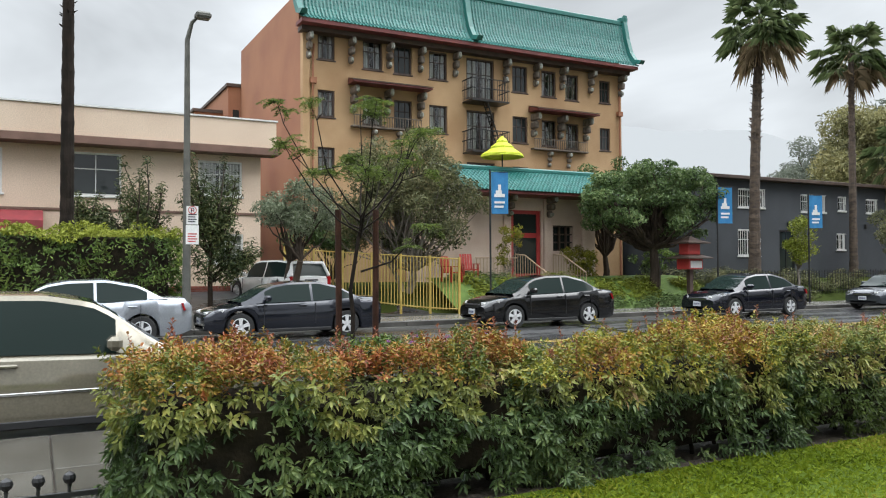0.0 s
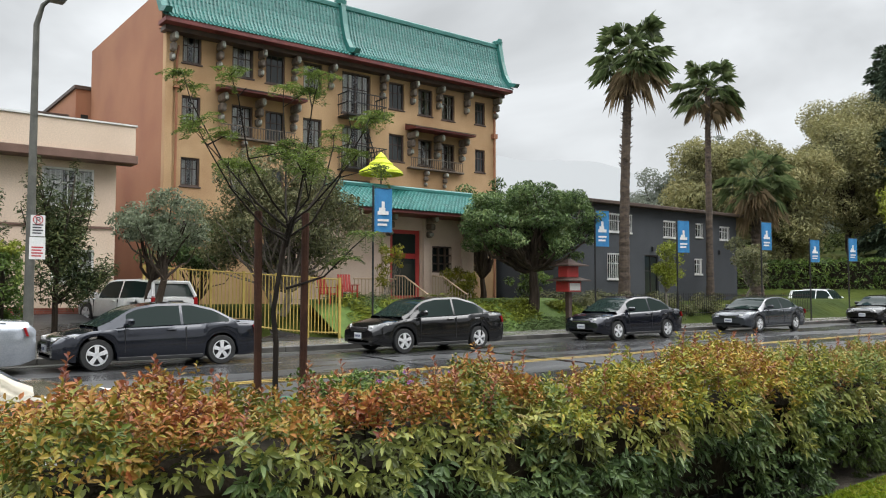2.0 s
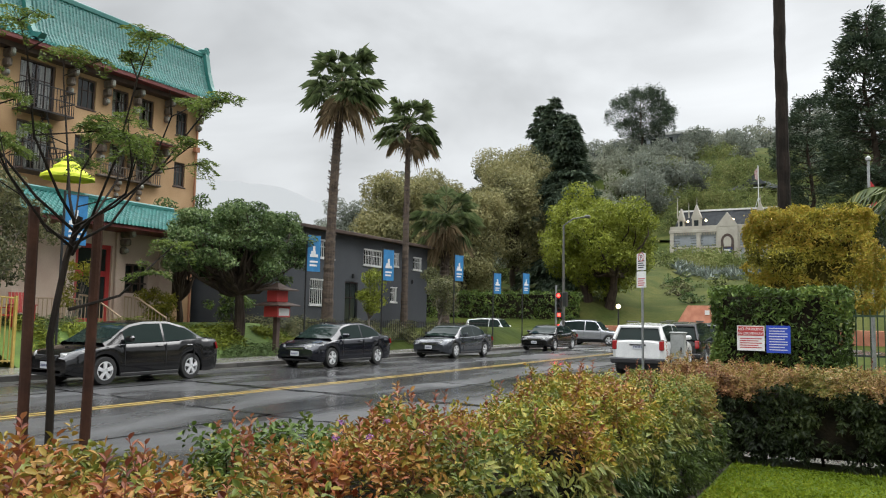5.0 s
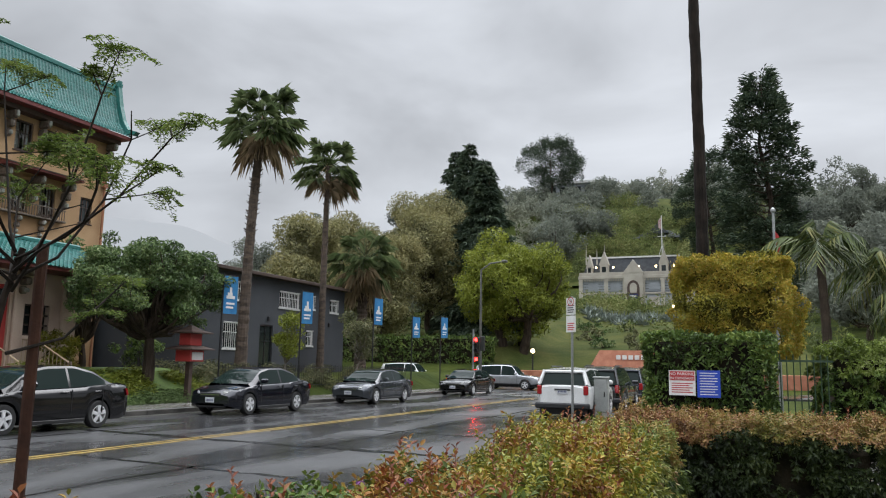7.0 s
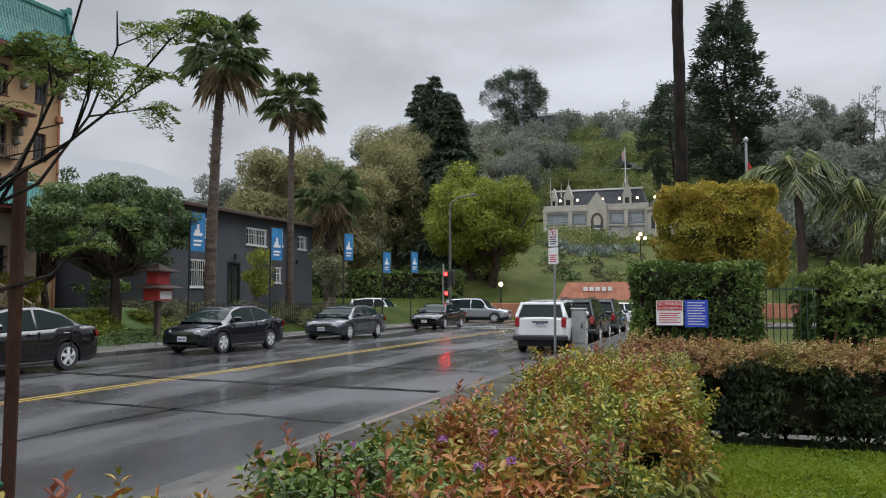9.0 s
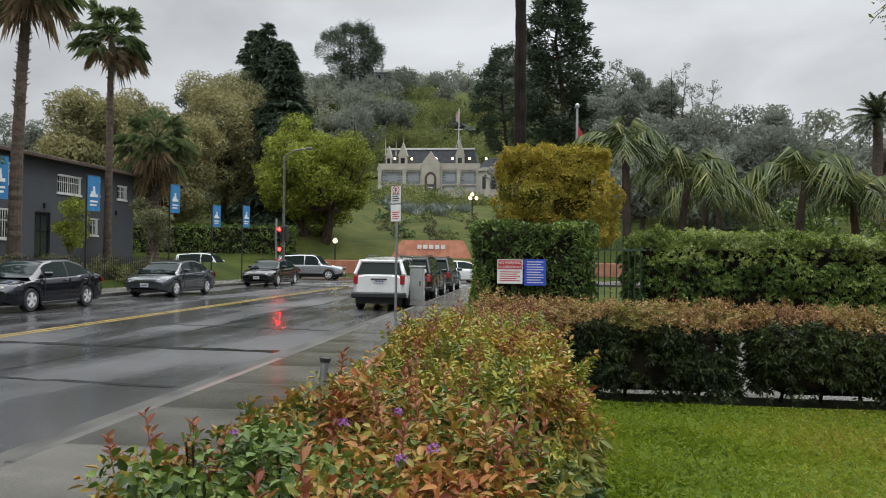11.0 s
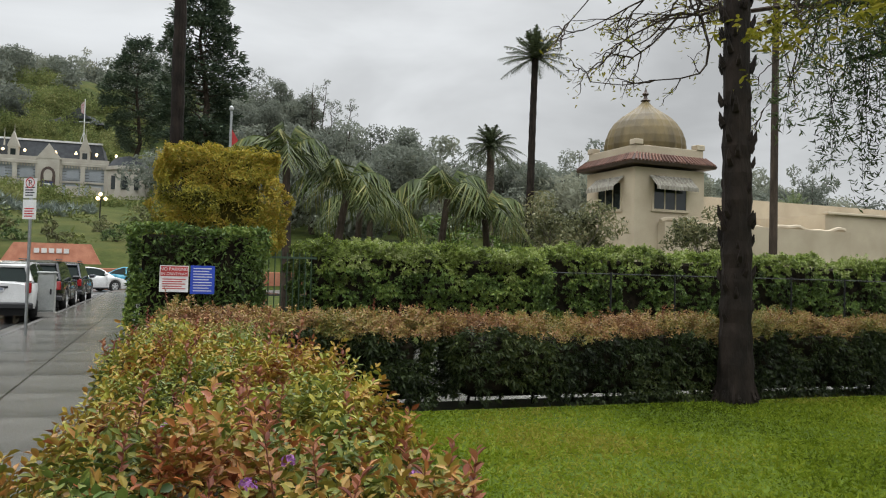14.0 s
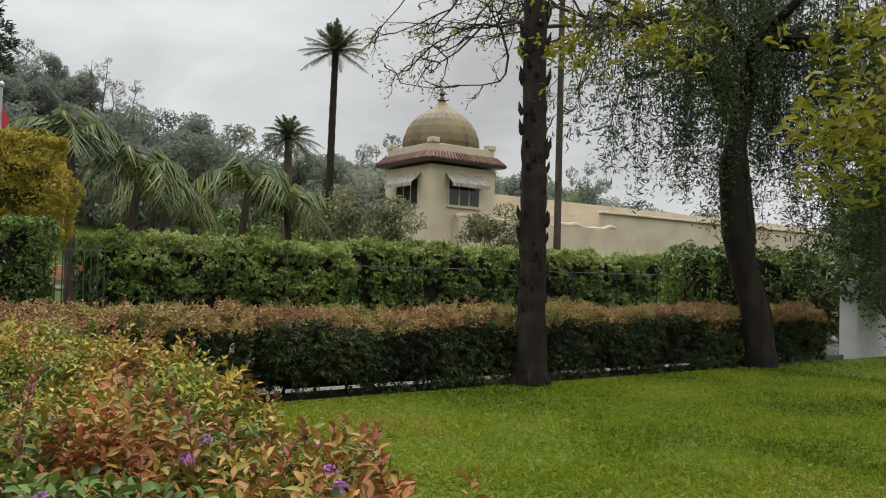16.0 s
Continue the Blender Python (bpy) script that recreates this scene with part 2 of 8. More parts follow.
def tree(name, at, height, crown, trunk_r, bark, leaf_mat, label, seed, clear=0.3, leaf=0.06, per=420, n_clumps=26, lean=(0, 0), flat=0.8, stems=1, group="", cl=(0.26, 0.42), shape_top=1.0, category="tree"):
    """A tree with tapered limbs and a crown of leaf clumps. crown: (rx, ry, rz)."""
    rng = np.random.default_rng(seed)
    ob = thing(name, pose(*at), label, category, group)
    wood = Shape()
    cx, cy = lean
    zc = height - crown[2]
    tops = []
    for s in range(stems):
        a = 2 * math.pi * s / max(stems, 1) + seed
        sp = 0.0 if stems == 1 else trunk_r * 1.6
        b0 = (math.cos(a) * sp, math.sin(a) * sp, -0.05)
        t0 = (cx * 0.6 + math.cos(a) * sp * 3, cy * 0.6 + math.sin(a) * sp * 3, height * clear)
        branch(wood, b0, t0, trunk_r * 1.25, trunk_r * 0.8, rng, 0.05, 6, 9)
        tops.append(t0)
    cs, rs = [], []
    for i in range(n_clumps):
        u = rng.normal(0, 1, 3)
        u /= np.linalg.norm(u)
        k = rng.uniform(0.3, 0.97)
        c = np.array([cx + u[0] * crown[0] * k, cy + u[1] * crown[1] * k, zc + u[2] * crown[2] * k * (shape_top if u[2] > 0 else 1)])
        r = rng.uniform(*cl) * min(crown)
        cs.append(c)
        rs.append(r)
        t0 = tops[i % len(tops)]
        mid = np.array(t0) * 0.55 + c * 0.45 + (0, 0, -0.1 * crown[2])
        branch(wood, t0, mid, trunk_r * 0.5, trunk_r * 0.28, rng, 0.08, 3, 6)
        branch(wood, mid, c, trunk_r * 0.28, trunk_r * 0.07, rng, 0.1, 3, 5)
    part("trunk", wood, bark, ob, smooth=True)
    P, N = clumps(cs, rs, per / (leaf * 10) ** 2 * 0.95, rng, flat)
    leaf_mesh("crown", P, N, leaf, leaf_mat, rng, ob)
    return ob


def fan_palm(name, at, height, seed, bark, green, dead, label, crown=2.0, trunk=0.24, lean=(0.3, 0.0), group="fan palms by the street", skirt=1.0, ring=0.055):
    rng = np.random.default_rng(seed)
    ob = thing(name, pose(*at), label, "palm tree", group)
    wood = Shape()
    n = 60
    rings = []
    for i in range(n + 1):
        t = i / n
        r = trunk * (1.25 - 0.45 * t + 0.35 * math.exp(-t * 18)) * (1.0 + (ring if i % 2 else -0.4 * ring) + rng.uniform(-0.03, 0.03))
        c = (lean[0] * t * t, lean[1] * t * t, height * t)
        rings.append([(c[0] + r * math.cos(a) * (1 + 0.05 * math.sin(3 * a + i)), c[1] + r * math.sin(a), c[2]) for a in (2 * math.pi * k / 12 for k in range(12))])
    wood.loft(rings, True, True)
    # old leaf bases stand out from the trunk
    for i in range(110):
        t = rng.uniform(0.35, 1.0) ** 0.6
        a = rng.uniform(0, 2 * math.pi)
        r = trunk * (1.25 - 0.45 * t)
        p = np.array([lean[0] * t * t + r * math.cos(a), lean[1] * t * t + r * math.sin(a), height * t])
        q = p + np.array([math.cos(a), math.sin(a), 0.7]) * trunk * 0.55
        wood.tube([tuple(p), tuple(q)], [trunk * 0.16, trunk * 0.04], 4)
    if ring < 0.05:
        for i in range(150):
            z = rng.uniform(0.1, 0.75) * height
            a = rng.uniform(0, 2 * math.pi)
            t = z / height
            p = np.array([lean[0] * t * t + math.cos(a) * trunk * 1.02, lean[1] * t * t + math.sin(a) * trunk * 1.02, z])
            k = rng.uniform(0.5, 1.3)
            wood.tube([tuple(p), tuple(p + np.array([math.cos(a) * 0.035 * k, math.sin(a) * 0.035 * k, 0.05 * k])), tuple(p + np.array([math.cos(a) * 0.05 * k, math.sin(a) * 0.05 * k, 0.13 * k]))], [0.04 * k, 0.028 * k, 0.006], 5)
        rough = Shape()
        for i in range(60):
            a = rng.uniform(0, 2 * math.pi)
            r = trunk * rng.uniform(1.3, 1.9)
            rough.tube([(math.cos(a) * r * 0.6, math.sin(a) * r * 0.6, rng.uniform(0.05, 0.3)), (math.cos(a) * r, math.sin(a) * r, rng.uniform(0.0, 0.1))], [0.05, 0.015], 5)
        part("root_collar", rough, bark, ob, "rough fibrous base of the trunk")["kind"] = "stuff"
    part("trunk", wood, bark, ob)
    top = np.array([lean[0], lean[1], height])

    def fans(count, lo, hi, length, size, mat, nm, droop):
        s = Shape()
        for i in range(count):
            a = rng.uniform(0, 2 * math.pi)
            e = math.asin(rng.uniform(math.sin(radians(lo)), math.sin(radians(hi))))
            d = np.array([math.cos(a) * math.cos(e), math.sin(a) * math.cos(e), math.sin(e)])
            L = length * rng.uniform(0.8, 1.15)
            base = top + np.array([0, 0, rng.uniform(-0.4, 0.3)])
            hub = base + d * L + np.array([0, 0, -droop * L * 0.3])
            s.tube([tuple(base), tuple((base + hub) / 2 + (0, 0, 0.06 * L)), tuple(hub)], [0.03, 0.022, 0.014], 4)
            side = np.cross(d, (0, 0, 1.0))
            side /= np.linalg.norm(side) + 1e-9
            upv = np.cross(side, d)
            m = 17
            for k in range(m):
                w = radians(-105 + 210 * k / (m - 1))
                dirn = d * math.cos(w) + side * math.sin(w)
                ln = size * (0.72 + 0.28 * math.cos(w)) * rng.uniform(0.85, 1.1)
                wv = np.cross(dirn, upv) * 0.04 * size
                p1 = hub + dirn * ln * 0.55 + upv * 0.03
                p2 = hub + dirn * ln + np.array([0, 0, -1]) * ln * rng.uniform(0.15, 0.45) * (1 + droop)
                s.add([tuple(hub), tuple(p1 + wv), tuple(p2), tuple(p1 - wv)], [(0, 1, 2), (0, 2, 3)])
        part(nm, s, mat, ob)

    fans(44, -38, 86, crown * 0.6, crown * 0.44, green, "crown", 0.3)
    if skirt:
        fans(int(22 * skirt), -78, -25, crown * 0.5, crown * 0.5, dead, "dead_fronds", 0.7)
    return ob


def feather_palm(name, at, height, seed, bark, green, label, frond=2.4, count=20, trunk=0.12, lean=(0.1, 0.0), hi=75, lo=-15, group="", width=0.34, droop=0.55, hang=0.25, pairs=60, blade=0.0065):
    rng = np.random.default_rng(seed)
    ob = thing(name, pose(*at), label, "palm tree", group)
    wood = Shape()
    n = 30
    rings = []
    for i in range(n + 1):
        t = i / n
        r = trunk * (1.2 - 0.35 * t) * (1.06 if i % 2 else 0.97)
        rings.append([(lean[0] * t * t + r * math.cos(a), lean[1] * t * t + r * math.sin(a), height * t - 0.05) for a in (2 * math.pi * k / 10 for k in range(10))])
    wood.loft(rings, True, True)
    part("trunk", wood, bark, ob)
    top = np.array([lean[0], lean[1], height])
    s = Shape()
    for i in range(count):
        a = i * 2.39996 + rng.uniform(-0.2, 0.2)
        e = radians(lo + (hi - lo) * ((i + 0.5) / count) + rng.uniform(-6, 6))
        d = np.array([math.cos(a) * math.cos(e), math.sin(a) * math.cos(e), math.sin(e)])
        L = frond * rng.uniform(0.85, 1.1)
        pts = []
        for k in range(13):
            t = k / 12
            pts.append(top + d * L * t + np.array([0, 0, -1]) * L * droop * t * t * (0.6 + 0.5 * math.cos(e)))
        s.tube([tuple(p) for p in pts], [0.03 * (1 - t / 14) for t in range(13)], 4)
        for k in range(2, pairs):
            t = k / pairs
            j = t * 12
            i0 = min(int(j), 11)
            p = pts[i0] + (pts[i0 + 1] - pts[i0]) * (j - i0)
            ax = pts[i0 + 1] - pts[i0]
            ax = ax / (np.linalg.norm(ax) + 1e-9)
            sd = np.cross(ax, (0, 0, 1.0))
            sd /= np.linalg.norm(sd) + 1e-9
            for sg in (-1, 1):
                ln = L * width * math.sin(math.pi * (0.12 + 0.86 * t)) ** 0.7 * rng.uniform(0.85, 1.1)
                q = p + (sd * sg * 0.8 + ax * 0.6 + np.array([0, 0, -hang - 0.3 * t]) + rng.normal(0, 0.16, 3)) * ln
                w = ax * blade * L
                s.add([tuple(p - w), tuple(q), tuple(p + w)], [(0, 1, 2)])
    part("fronds", s, green, ob)
    return ob


def hedge(name, x0, y0, x1, y1, z0, z1, mat_body, mat_top, label, seed, leaf=0.035, density=900, lump=0.08, core=None, top_mat_depth=0.16, fine=False, kind="", bare=0.0):
    """A clipped hedge: dark inner box for the shade inside, side leaves and a top of young growth."""
    rng = np.random.default_rng(seed)
    ob = thing(name, pose(0, 0, 0), label, "hedge", kind=kind)
    inner = Shape()
    d = 0.14 + lump * 0.9
    # dark box puts the shade between the leaves into colour
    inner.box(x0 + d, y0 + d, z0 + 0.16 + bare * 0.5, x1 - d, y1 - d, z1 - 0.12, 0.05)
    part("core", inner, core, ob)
    stems = Shape()
    L = max(x1 - x0, y1 - y0)
    for i in range(int(L / 0.7) + 1):
        t = (i + 0.5 + rng.uniform(-0.2, 0.2)) / (int(L / 0.7) + 1)
        px, py = (x0 + (x1 - x0) * t, (y0 + y1) / 2 + rng.uniform(-0.1, 0.1)) if x1 - x0 > y1 - y0 else ((x0 + x1) / 2 + rng.uniform(-0.1, 0.1), y0 + (y1 - y0) * t)
        branch(stems, (px, py, z0 - 0.03), (px + rng.uniform(-0.1, 0.1), py, z0 + 0.6), 0.025, 0.012, rng, 0.05, 3, 6)
    part("stem", stems, core, ob)["kind"] = "stuff"

    def surface(n, faces):
        P, N = [], []
        areas = np.array([a for a, _ in faces])
        for (a, fn), k in zip(faces, rng.multinomial(n, areas / areas.sum())):
            p, q = fn(rng.uniform(0, 1, k), rng.uniform(0, 1, k))
            P.append(p)
            N.append(q)
        P, N = np.concatenate(P), np.concatenate(N)
        bul = np.array([noise.noise((p[0] * 1.5 + seed, p[1] * 1.5, p[2] * 1.5)) + 0.4 * noise.noise((p[0] * 4 + seed, p[1] * 4, p[2] * 4)) for p in P])
        fine = rng.normal(0, 0.03, len(P))
        return P + N * (bul * lump * 1.9 - 0.02 + fine)[:, None], N

    W, D, Hh = x1 - x0, y1 - y0, z1 - z0 - bare
    col = np.column_stack
    side = [(W * Hh, lambda u, v: (col([x0 + u * W, np.full_like(u, y0), z0 + bare + v * Hh]), np.tile((0, -1, 0.25), (len(u), 1)))),
            (W * Hh, lambda u, v: (col([x0 + u * W, np.full_like(u, y1), z0 + bare + v * Hh]), np.tile((0, 1, 0.25), (len(u), 1)))),
            (D * Hh, lambda u, v: (col([np.full_like(u, x0), y0 + u * D, z0 + bare + v * Hh]), np.tile((-1, 0, 0.25), (len(u), 1)))),
            (D * Hh, lambda u, v: (col([np.full_like(u, x1), y0 + u * D, z0 + bare + v * Hh]), np.tile((1, 0, 0.25), (len(u), 1))))]
    P, N = surface(int(density * 2 * (W + D) * Hh), side)
    keep = np.ones(len(P), bool)
    if top_mat_depth and mat_top is not mat_body:
        edge = z1 - top_mat_depth * (1 + 1.1 * np.array([noise.noise((p[0] * 2.1, p[1] * 2.1, seed + 7.0)) for p in P]))
        young = P[:, 2] > edge
    else:
        young = np.zeros(len(P), bool)
    T, TN = surface(int(density * W * D * 1.15), [(W * D, lambda u, v: (col([x0 + u * W, y0 + v * D, np.full_like(u, z1)]), np.tile((0, 0, 1.0), (len(u), 1))))])
    body, bn = P[~young], N[~young]
    thin = np.array([noise.noise((p[0] * 2.3 + seed, p[1] * 2.3, p[2] * 2.3)) for p in body]) < -0.12
    keep = ~thin | (rng.uniform(0, 1, len(body)) < 0.18)
    body, bn = body[keep], bn[keep]
    leaf_mesh("foliage", body, bn, leaf, mat_body, rng, ob, fine=fine)
    TP, TNn = np.concatenate([T, P[young]]), np.concatenate([TN, N[young] + (0, 0, 0.5)])
    leaf_mesh("young_growth", TP, TNn, leaf * 0.9, mat_top, rng, ob, fine=fine)
    return ob

def blades(name, base, dirn, nrm, length, width, mat, rng, parent=None, label=""):
    """Pointed folded leaves, each set at its base along its own direction."""
    n = len(base)
    base = np.asarray(base, float)
    a = dirn / (np.linalg.norm(dirn, axis=1)[:, None] + 1e-9)
    b = np.cross(nrm, a)
    b /= np.linalg.norm(b, axis=1)[:, None] + 1e-9
    d = np.cross(a, b)
    k = rng.uniform(0.65, 1.25, n)[:, None]
    L, W = a * length * k, b * width * 0.5 * k
    up, sag = d * width * 0.22 * k, np.array([0, 0, -1.0]) * length * 0.14 * k
    ring = [base, base + L * 0.32 + W * 0.92 + up, base + L * 0.66 + W * 0.8 + up + sag * 0.4, base + L + sag, base + L * 0.66 - W * 0.8 + up + sag * 0.4, base + L * 0.32 - W * 0.92 + up]
    cols = [(0, 1, 2), (0, 2, 3), (0, 3, 4), (0, 4, 5)]
    v = np.stack(ring, 1).reshape(-1, 3)
    f = np.arange(6 * n).reshape(n, 6)
    tri = np.concatenate([f[:, c] for c in cols], 1).reshape(-1, 3)
    me = bpy.data.meshes.new(name)
    me.vertices.add(6 * n)
    me.vertices.foreach_set("co", v.astype(np.float32).ravel())
    me.loops.add(12 * n)
    me.loops.foreach_set("vertex_index", tri.astype(np.int32).ravel())
    me.polygons.add(4 * n)
    me.polygons.foreach_set("loop_start", np.arange(0, 12 * n, 3, dtype=np.int32))
    me.update(calc_edges=True)
    me.materials.append(mat)
    ob = new(name, me)
    if parent:
        ob.parent = parent
    return tagged(ob, label)


def sprays(P, N, k, reach, rng, spread, lift, wild=0.45):
    """Leaf bases, directions and normals for sprays of k leaves round short twigs."""
    n = len(P)
    ax = N + rng.normal(0, wild, (n, 3))
    ax /= np.linalg.norm(ax, axis=1)[:, None] + 1e-9
    e1 = np.cross(ax, rng.normal(0, 1, (n, 3)))
    e1 /= np.linalg.norm(e1, axis=1)[:, None] + 1e-9
    e2 = np.cross(ax, e1)
    B, D, M = [], [], []
    for j in range(k):
        ph = j * 2.4 + rng.uniform(-0.4, 0.4, n)
        rad = e1 * np.cos(ph)[:, None] + e2 * np.sin(ph)[:, None]
        t = (j + 0.5) / k
        B.append(P + ax * reach * (t - 0.5) + rad * 0.004)
        D.append(ax * (0.25 + 0.6 * t) + rad * spread * (1.1 - 0.5 * t) + np.array([0, 0, lift]))
        M.append(ax + rng.normal(0, 0.25, (n, 3)) - rad * 0.3)
    return np.concatenate(B), np.concatenate(D), np.concatenate(M)


def bushy_hedge(x0, y0, x1, y1, z0, z1, mats, label, seed, per=430, lump=0.17, young=0.1, leaf=(0.056, 0.021), sprig=(0.037, 0.0165), tips=60, gap=-0.2, deep=0.0, rise=0.0):
    """A loosely clipped hedge of leaf sprays over billowing masses, with young growth on its top. mats: old, light, young, tips."""
    rng = np.random.default_rng(seed)
    ob = thing("hedge", pose(0, 0, 0), label, "hedge")
    d = 0.12 + lump * 0.4
    along_x = x1 - x0 > y1 - y0
    # shade deep in the hedge, modelled as a near-black box
    part("core", Shape().box(x0 + d, y0 + d * (0.3 if not along_x else 1), z0 + 0.1 + deep, x1 - d, y1 - d * (0.3 if not along_x else 1), z1 - 0.2, 0.08), twig_shade, ob)
    st = Shape()
    L = max(x1 - x0, y1 - y0)
    m = int(L / 0.45) + 1
    for i in range(m):
        t = (i + 0.5 + rng.uniform(-0.25, 0.25)) / m
        px, py = (x0 + (x1 - x0) * t, (y0 + y1) / 2 + rng.uniform(-0.2, 0.2)) if along_x else ((x0 + x1) / 2 + rng.uniform(-0.2, 0.2), y0 + (y1 - y0) * t)
        branch(st, (px, py, z0 - 0.03), (px + rng.uniform(-0.12, 0.12), py + rng.uniform(-0.12, 0.12), z0 + 0.65), 0.02, 0.01, rng, 0.06, 3, 5)
    part("stem", st, twig_shade, ob)["kind"] = "stuff"
    W, D, H = x1 - x0, y1 - y0, z1 - z0
    faces = [(W * H, 0), (W * H, 1), (D * H, 2), (D * H, 3), (W * D * 1.25, 4)]
    area = np.array([f[0] for f in faces])
    P, N = [], []
    for (a, w), n in zip(faces, rng.multinomial(int(per * area.sum()), area / area.sum())):
        u, v = rng.uniform(0, 1, n), rng.uniform(0, 1, n)
        one = np.ones(n)
        X, Y, Z = x0 + u * W, y0 + u * D, z0 + 0.05 + v * (H - 0.05)
        P.append(np.column_stack([(X, y0 * one, Z), (X, y1 * one, Z), (x0 * one, Y, Z), (x1 * one, Y, Z), (X, y0 + v * D, z1 * one)][w]))
        N.append(np.tile([(0, -1, 0.15), (0, 1, 0.15), (-1, 0, 0.15), (1, 0, 0.15), (0, 0, 1)][w], (n, 1)).astype(float))
    P, N = np.concatenate(P), np.concatenate(N)
    # round the long upper edges
    r = 0.17
    mid, half = ((y0 + y1) / 2, D / 2) if along_x else ((x0 + x1) / 2, W / 2)
    c = 1 if along_x else 0
    q, p = np.maximum(np.abs(P[:, c] - mid) - (half - r), 0), np.maximum(P[:, 2] - (z1 - r), 0)
    l = np.hypot(q, p)
    k = np.where(l > r, r / np.maximum(l, 1e-6), 1.0)
    sg = np.sign(P[:, c] - mid)
    P[:, c] -= sg * q * (1 - k)
    P[:, 2] -= p * (1 - k)
    edge = (q > 0) & (p > 0)
    N[edge, c] = (sg * q / np.maximum(l, 1e-6))[edge]
    N[edge, 2] = (p / np.maximum(l, 1e-6))[edge] + 0.1
    bul = np.array([noise.noise((a * 1.7 + seed, b * 1.7, h * 2.0)) + 0.55 * noise.noise((a * 4.1 + seed, b * 4.1, h * 4.1)) for a, b, h in P])
    keep = (bul > gap + 0.06 * (N[:, 2] > 0.8)) | (rng.uniform(0, 1, len(P)) < 0.22)
    low = (P[:, 2] - z0) / H
    keep &= rng.uniform(0, 1, len(P)) < np.clip(0.7 + low * 2.5 - deep, 0.1, 1)
    P, N, bul = P[keep], N[keep], bul[keep]
    top = N[:, 2] > 0.55
    amp = np.where(top, 0.85, 1.15)
    P = P + N * (bul * lump * amp - 0.02 + np.where(top, rng.normal(-0.02, 0.045, len(P)), rng.normal(0, 0.024, len(P))))[:, None]
    P[:, 2] += rise * np.array([noise.noise((a * 0.8, b * 0.8, seed * 1.3)) for a, b, h in P]) * (P[:, 2] - z0) / H
    wave = np.array([noise.noise((a * 2.3, b * 2.3, seed + 5.0)) for a, b, h in P])
    cls = np.where(P[:, 2] > z1 - young * (1 + 1.2 * wave) - 0.03, 2, np.where(P[:, 2] > z1 - (young + 0.22) * (1 + 0.9 * wave), 1, 0))
    for w, nm, tx in ((0, "foliage", "dark green mature leaves"), (1, "light_foliage", "yellow-green leaves below the top"), (2, "young_growth", "young red and bronze leaves")):
        g = cls == w
        if g.sum() < 5:
            continue
        if w < 2:
            B, Dr, M = sprays(P[g], N[g], 9, 0.075, rng, 1.0, -0.4)
            blades(nm, B, Dr, M, leaf[0], leaf[1], mats[w], rng, ob, tx)
        else:
            B, Dr, M = sprays(np.repeat(P[g], 2, 0) + rng.normal(0, 0.025, (2 * g.sum(), 3)), np.repeat(N[g], 2, 0) + (0, 0, 0.5), 8, 0.06, rng, 1.0, -0.12, 0.6)
            blades(nm, B, Dr, M, sprig[0], sprig[1], mats[w], rng, ob, tx)
    if tips:
        st = Shape()
        spot = rng.integers(0, top.sum(), tips)
        base = P[top][spot]
        B, Dr, M = [], [], []
        for p in base:
            h = rng.uniform(0.06, 0.2)
            q = p + np.array([rng.uniform(-0.05, 0.05), rng.uniform(-0.05, 0.05), h])
            st.tube([tuple(p - (0, 0, 0.05)), tuple(q)], [0.0028, 0.0014], 3)
            for j in range(14):
                t = (j + 1) / 14
                ph = j * 2.4
                rad = np.array([math.cos(ph), math.sin(ph), 0])
                B.append(p + (q - p) * t)
                Dr.append(rad * 0.8 + np.array([0, 0, 0.3 + 0.7 * t]))
                M.append(np.array([0, 0, 1.0]) - rad * 0.4)
        part("shoot", st, shoot_mat, ob)["kind"] = "stuff"
        blades("shoot_leaves", np.array(B), np.array(Dr), np.array(M), sprig[0] * 0.95, sprig[1], mats[3], rng, ob, "red young leaves at the shoot tips")
    return ob


# colours of the place
bark_dark = material("bark_dark", (0.03, 0.022, 0.016), (0.07, 0.052, 0.038), 0.85, 5, spec=0.2, bump=0.8, bscale=26, stretch=(1, 1, 0.3))
bark_palm = material("bark_palm", (0.045, 0.032, 0.024), (0.1, 0.072, 0.052), 0.9, 4, bump=0.8, bscale=18, stretch=(1, 1, 2))
bark_grey = material("bark_grey", (0.12, 0.1, 0.085), (0.22, 0.19, 0.16), 0.85, 5, bump=0.6, bscale=26)
shoot_mat = material("red_shoot_stems", (0.13, 0.035, 0.025), (0.17, 0.07, 0.04), 0.6, 6)
# near-black, for real stems and for the shade painted inside the hedges
twig_shade = material("twigs_and_shade", (0.012, 0.011, 0.008), (0.03, 0.024, 0.016), 0.9, 6, bump=0.5, spec=0.05)
lf_hedge = leafy("photinia_green", [(0.03, 0.05, 0.02), (0.056, 0.09, 0.034), (0.096, 0.14, 0.05), (0.165, 0.205, 0.068)], 0.3, 2.0, 0.45, 0.12)
lf_hedge_light = leafy("photinia_light", [(0.07, 0.078, 0.03), (0.12, 0.14, 0.045), (0.19, 0.21, 0.055), (0.28, 0.27, 0.07), (0.22, 0.14, 0.07)], 0.3, 2.2, 0.4, 0.15)
lf_young = leafy("photinia_young", [(0.204, 0.0432, 0.0216), (0.3, 0.096, 0.0336), (0.312, 0.162, 0.042), (0.228, 0.18, 0.0312), (0.114, 0.138, 0.024), (0.054, 0.078, 0.0168)], 0.33, 2.2, 0.42, 0.15)
lf_hedge_mid = leafy("hedge_green_dull", [(0.0216, 0.0336, 0.012), (0.0504, 0.0744, 0.0216), (0.09, 0.126, 0.0336), (0.144, 0.18, 0.048)], 0.36, 1.0, 0.55)
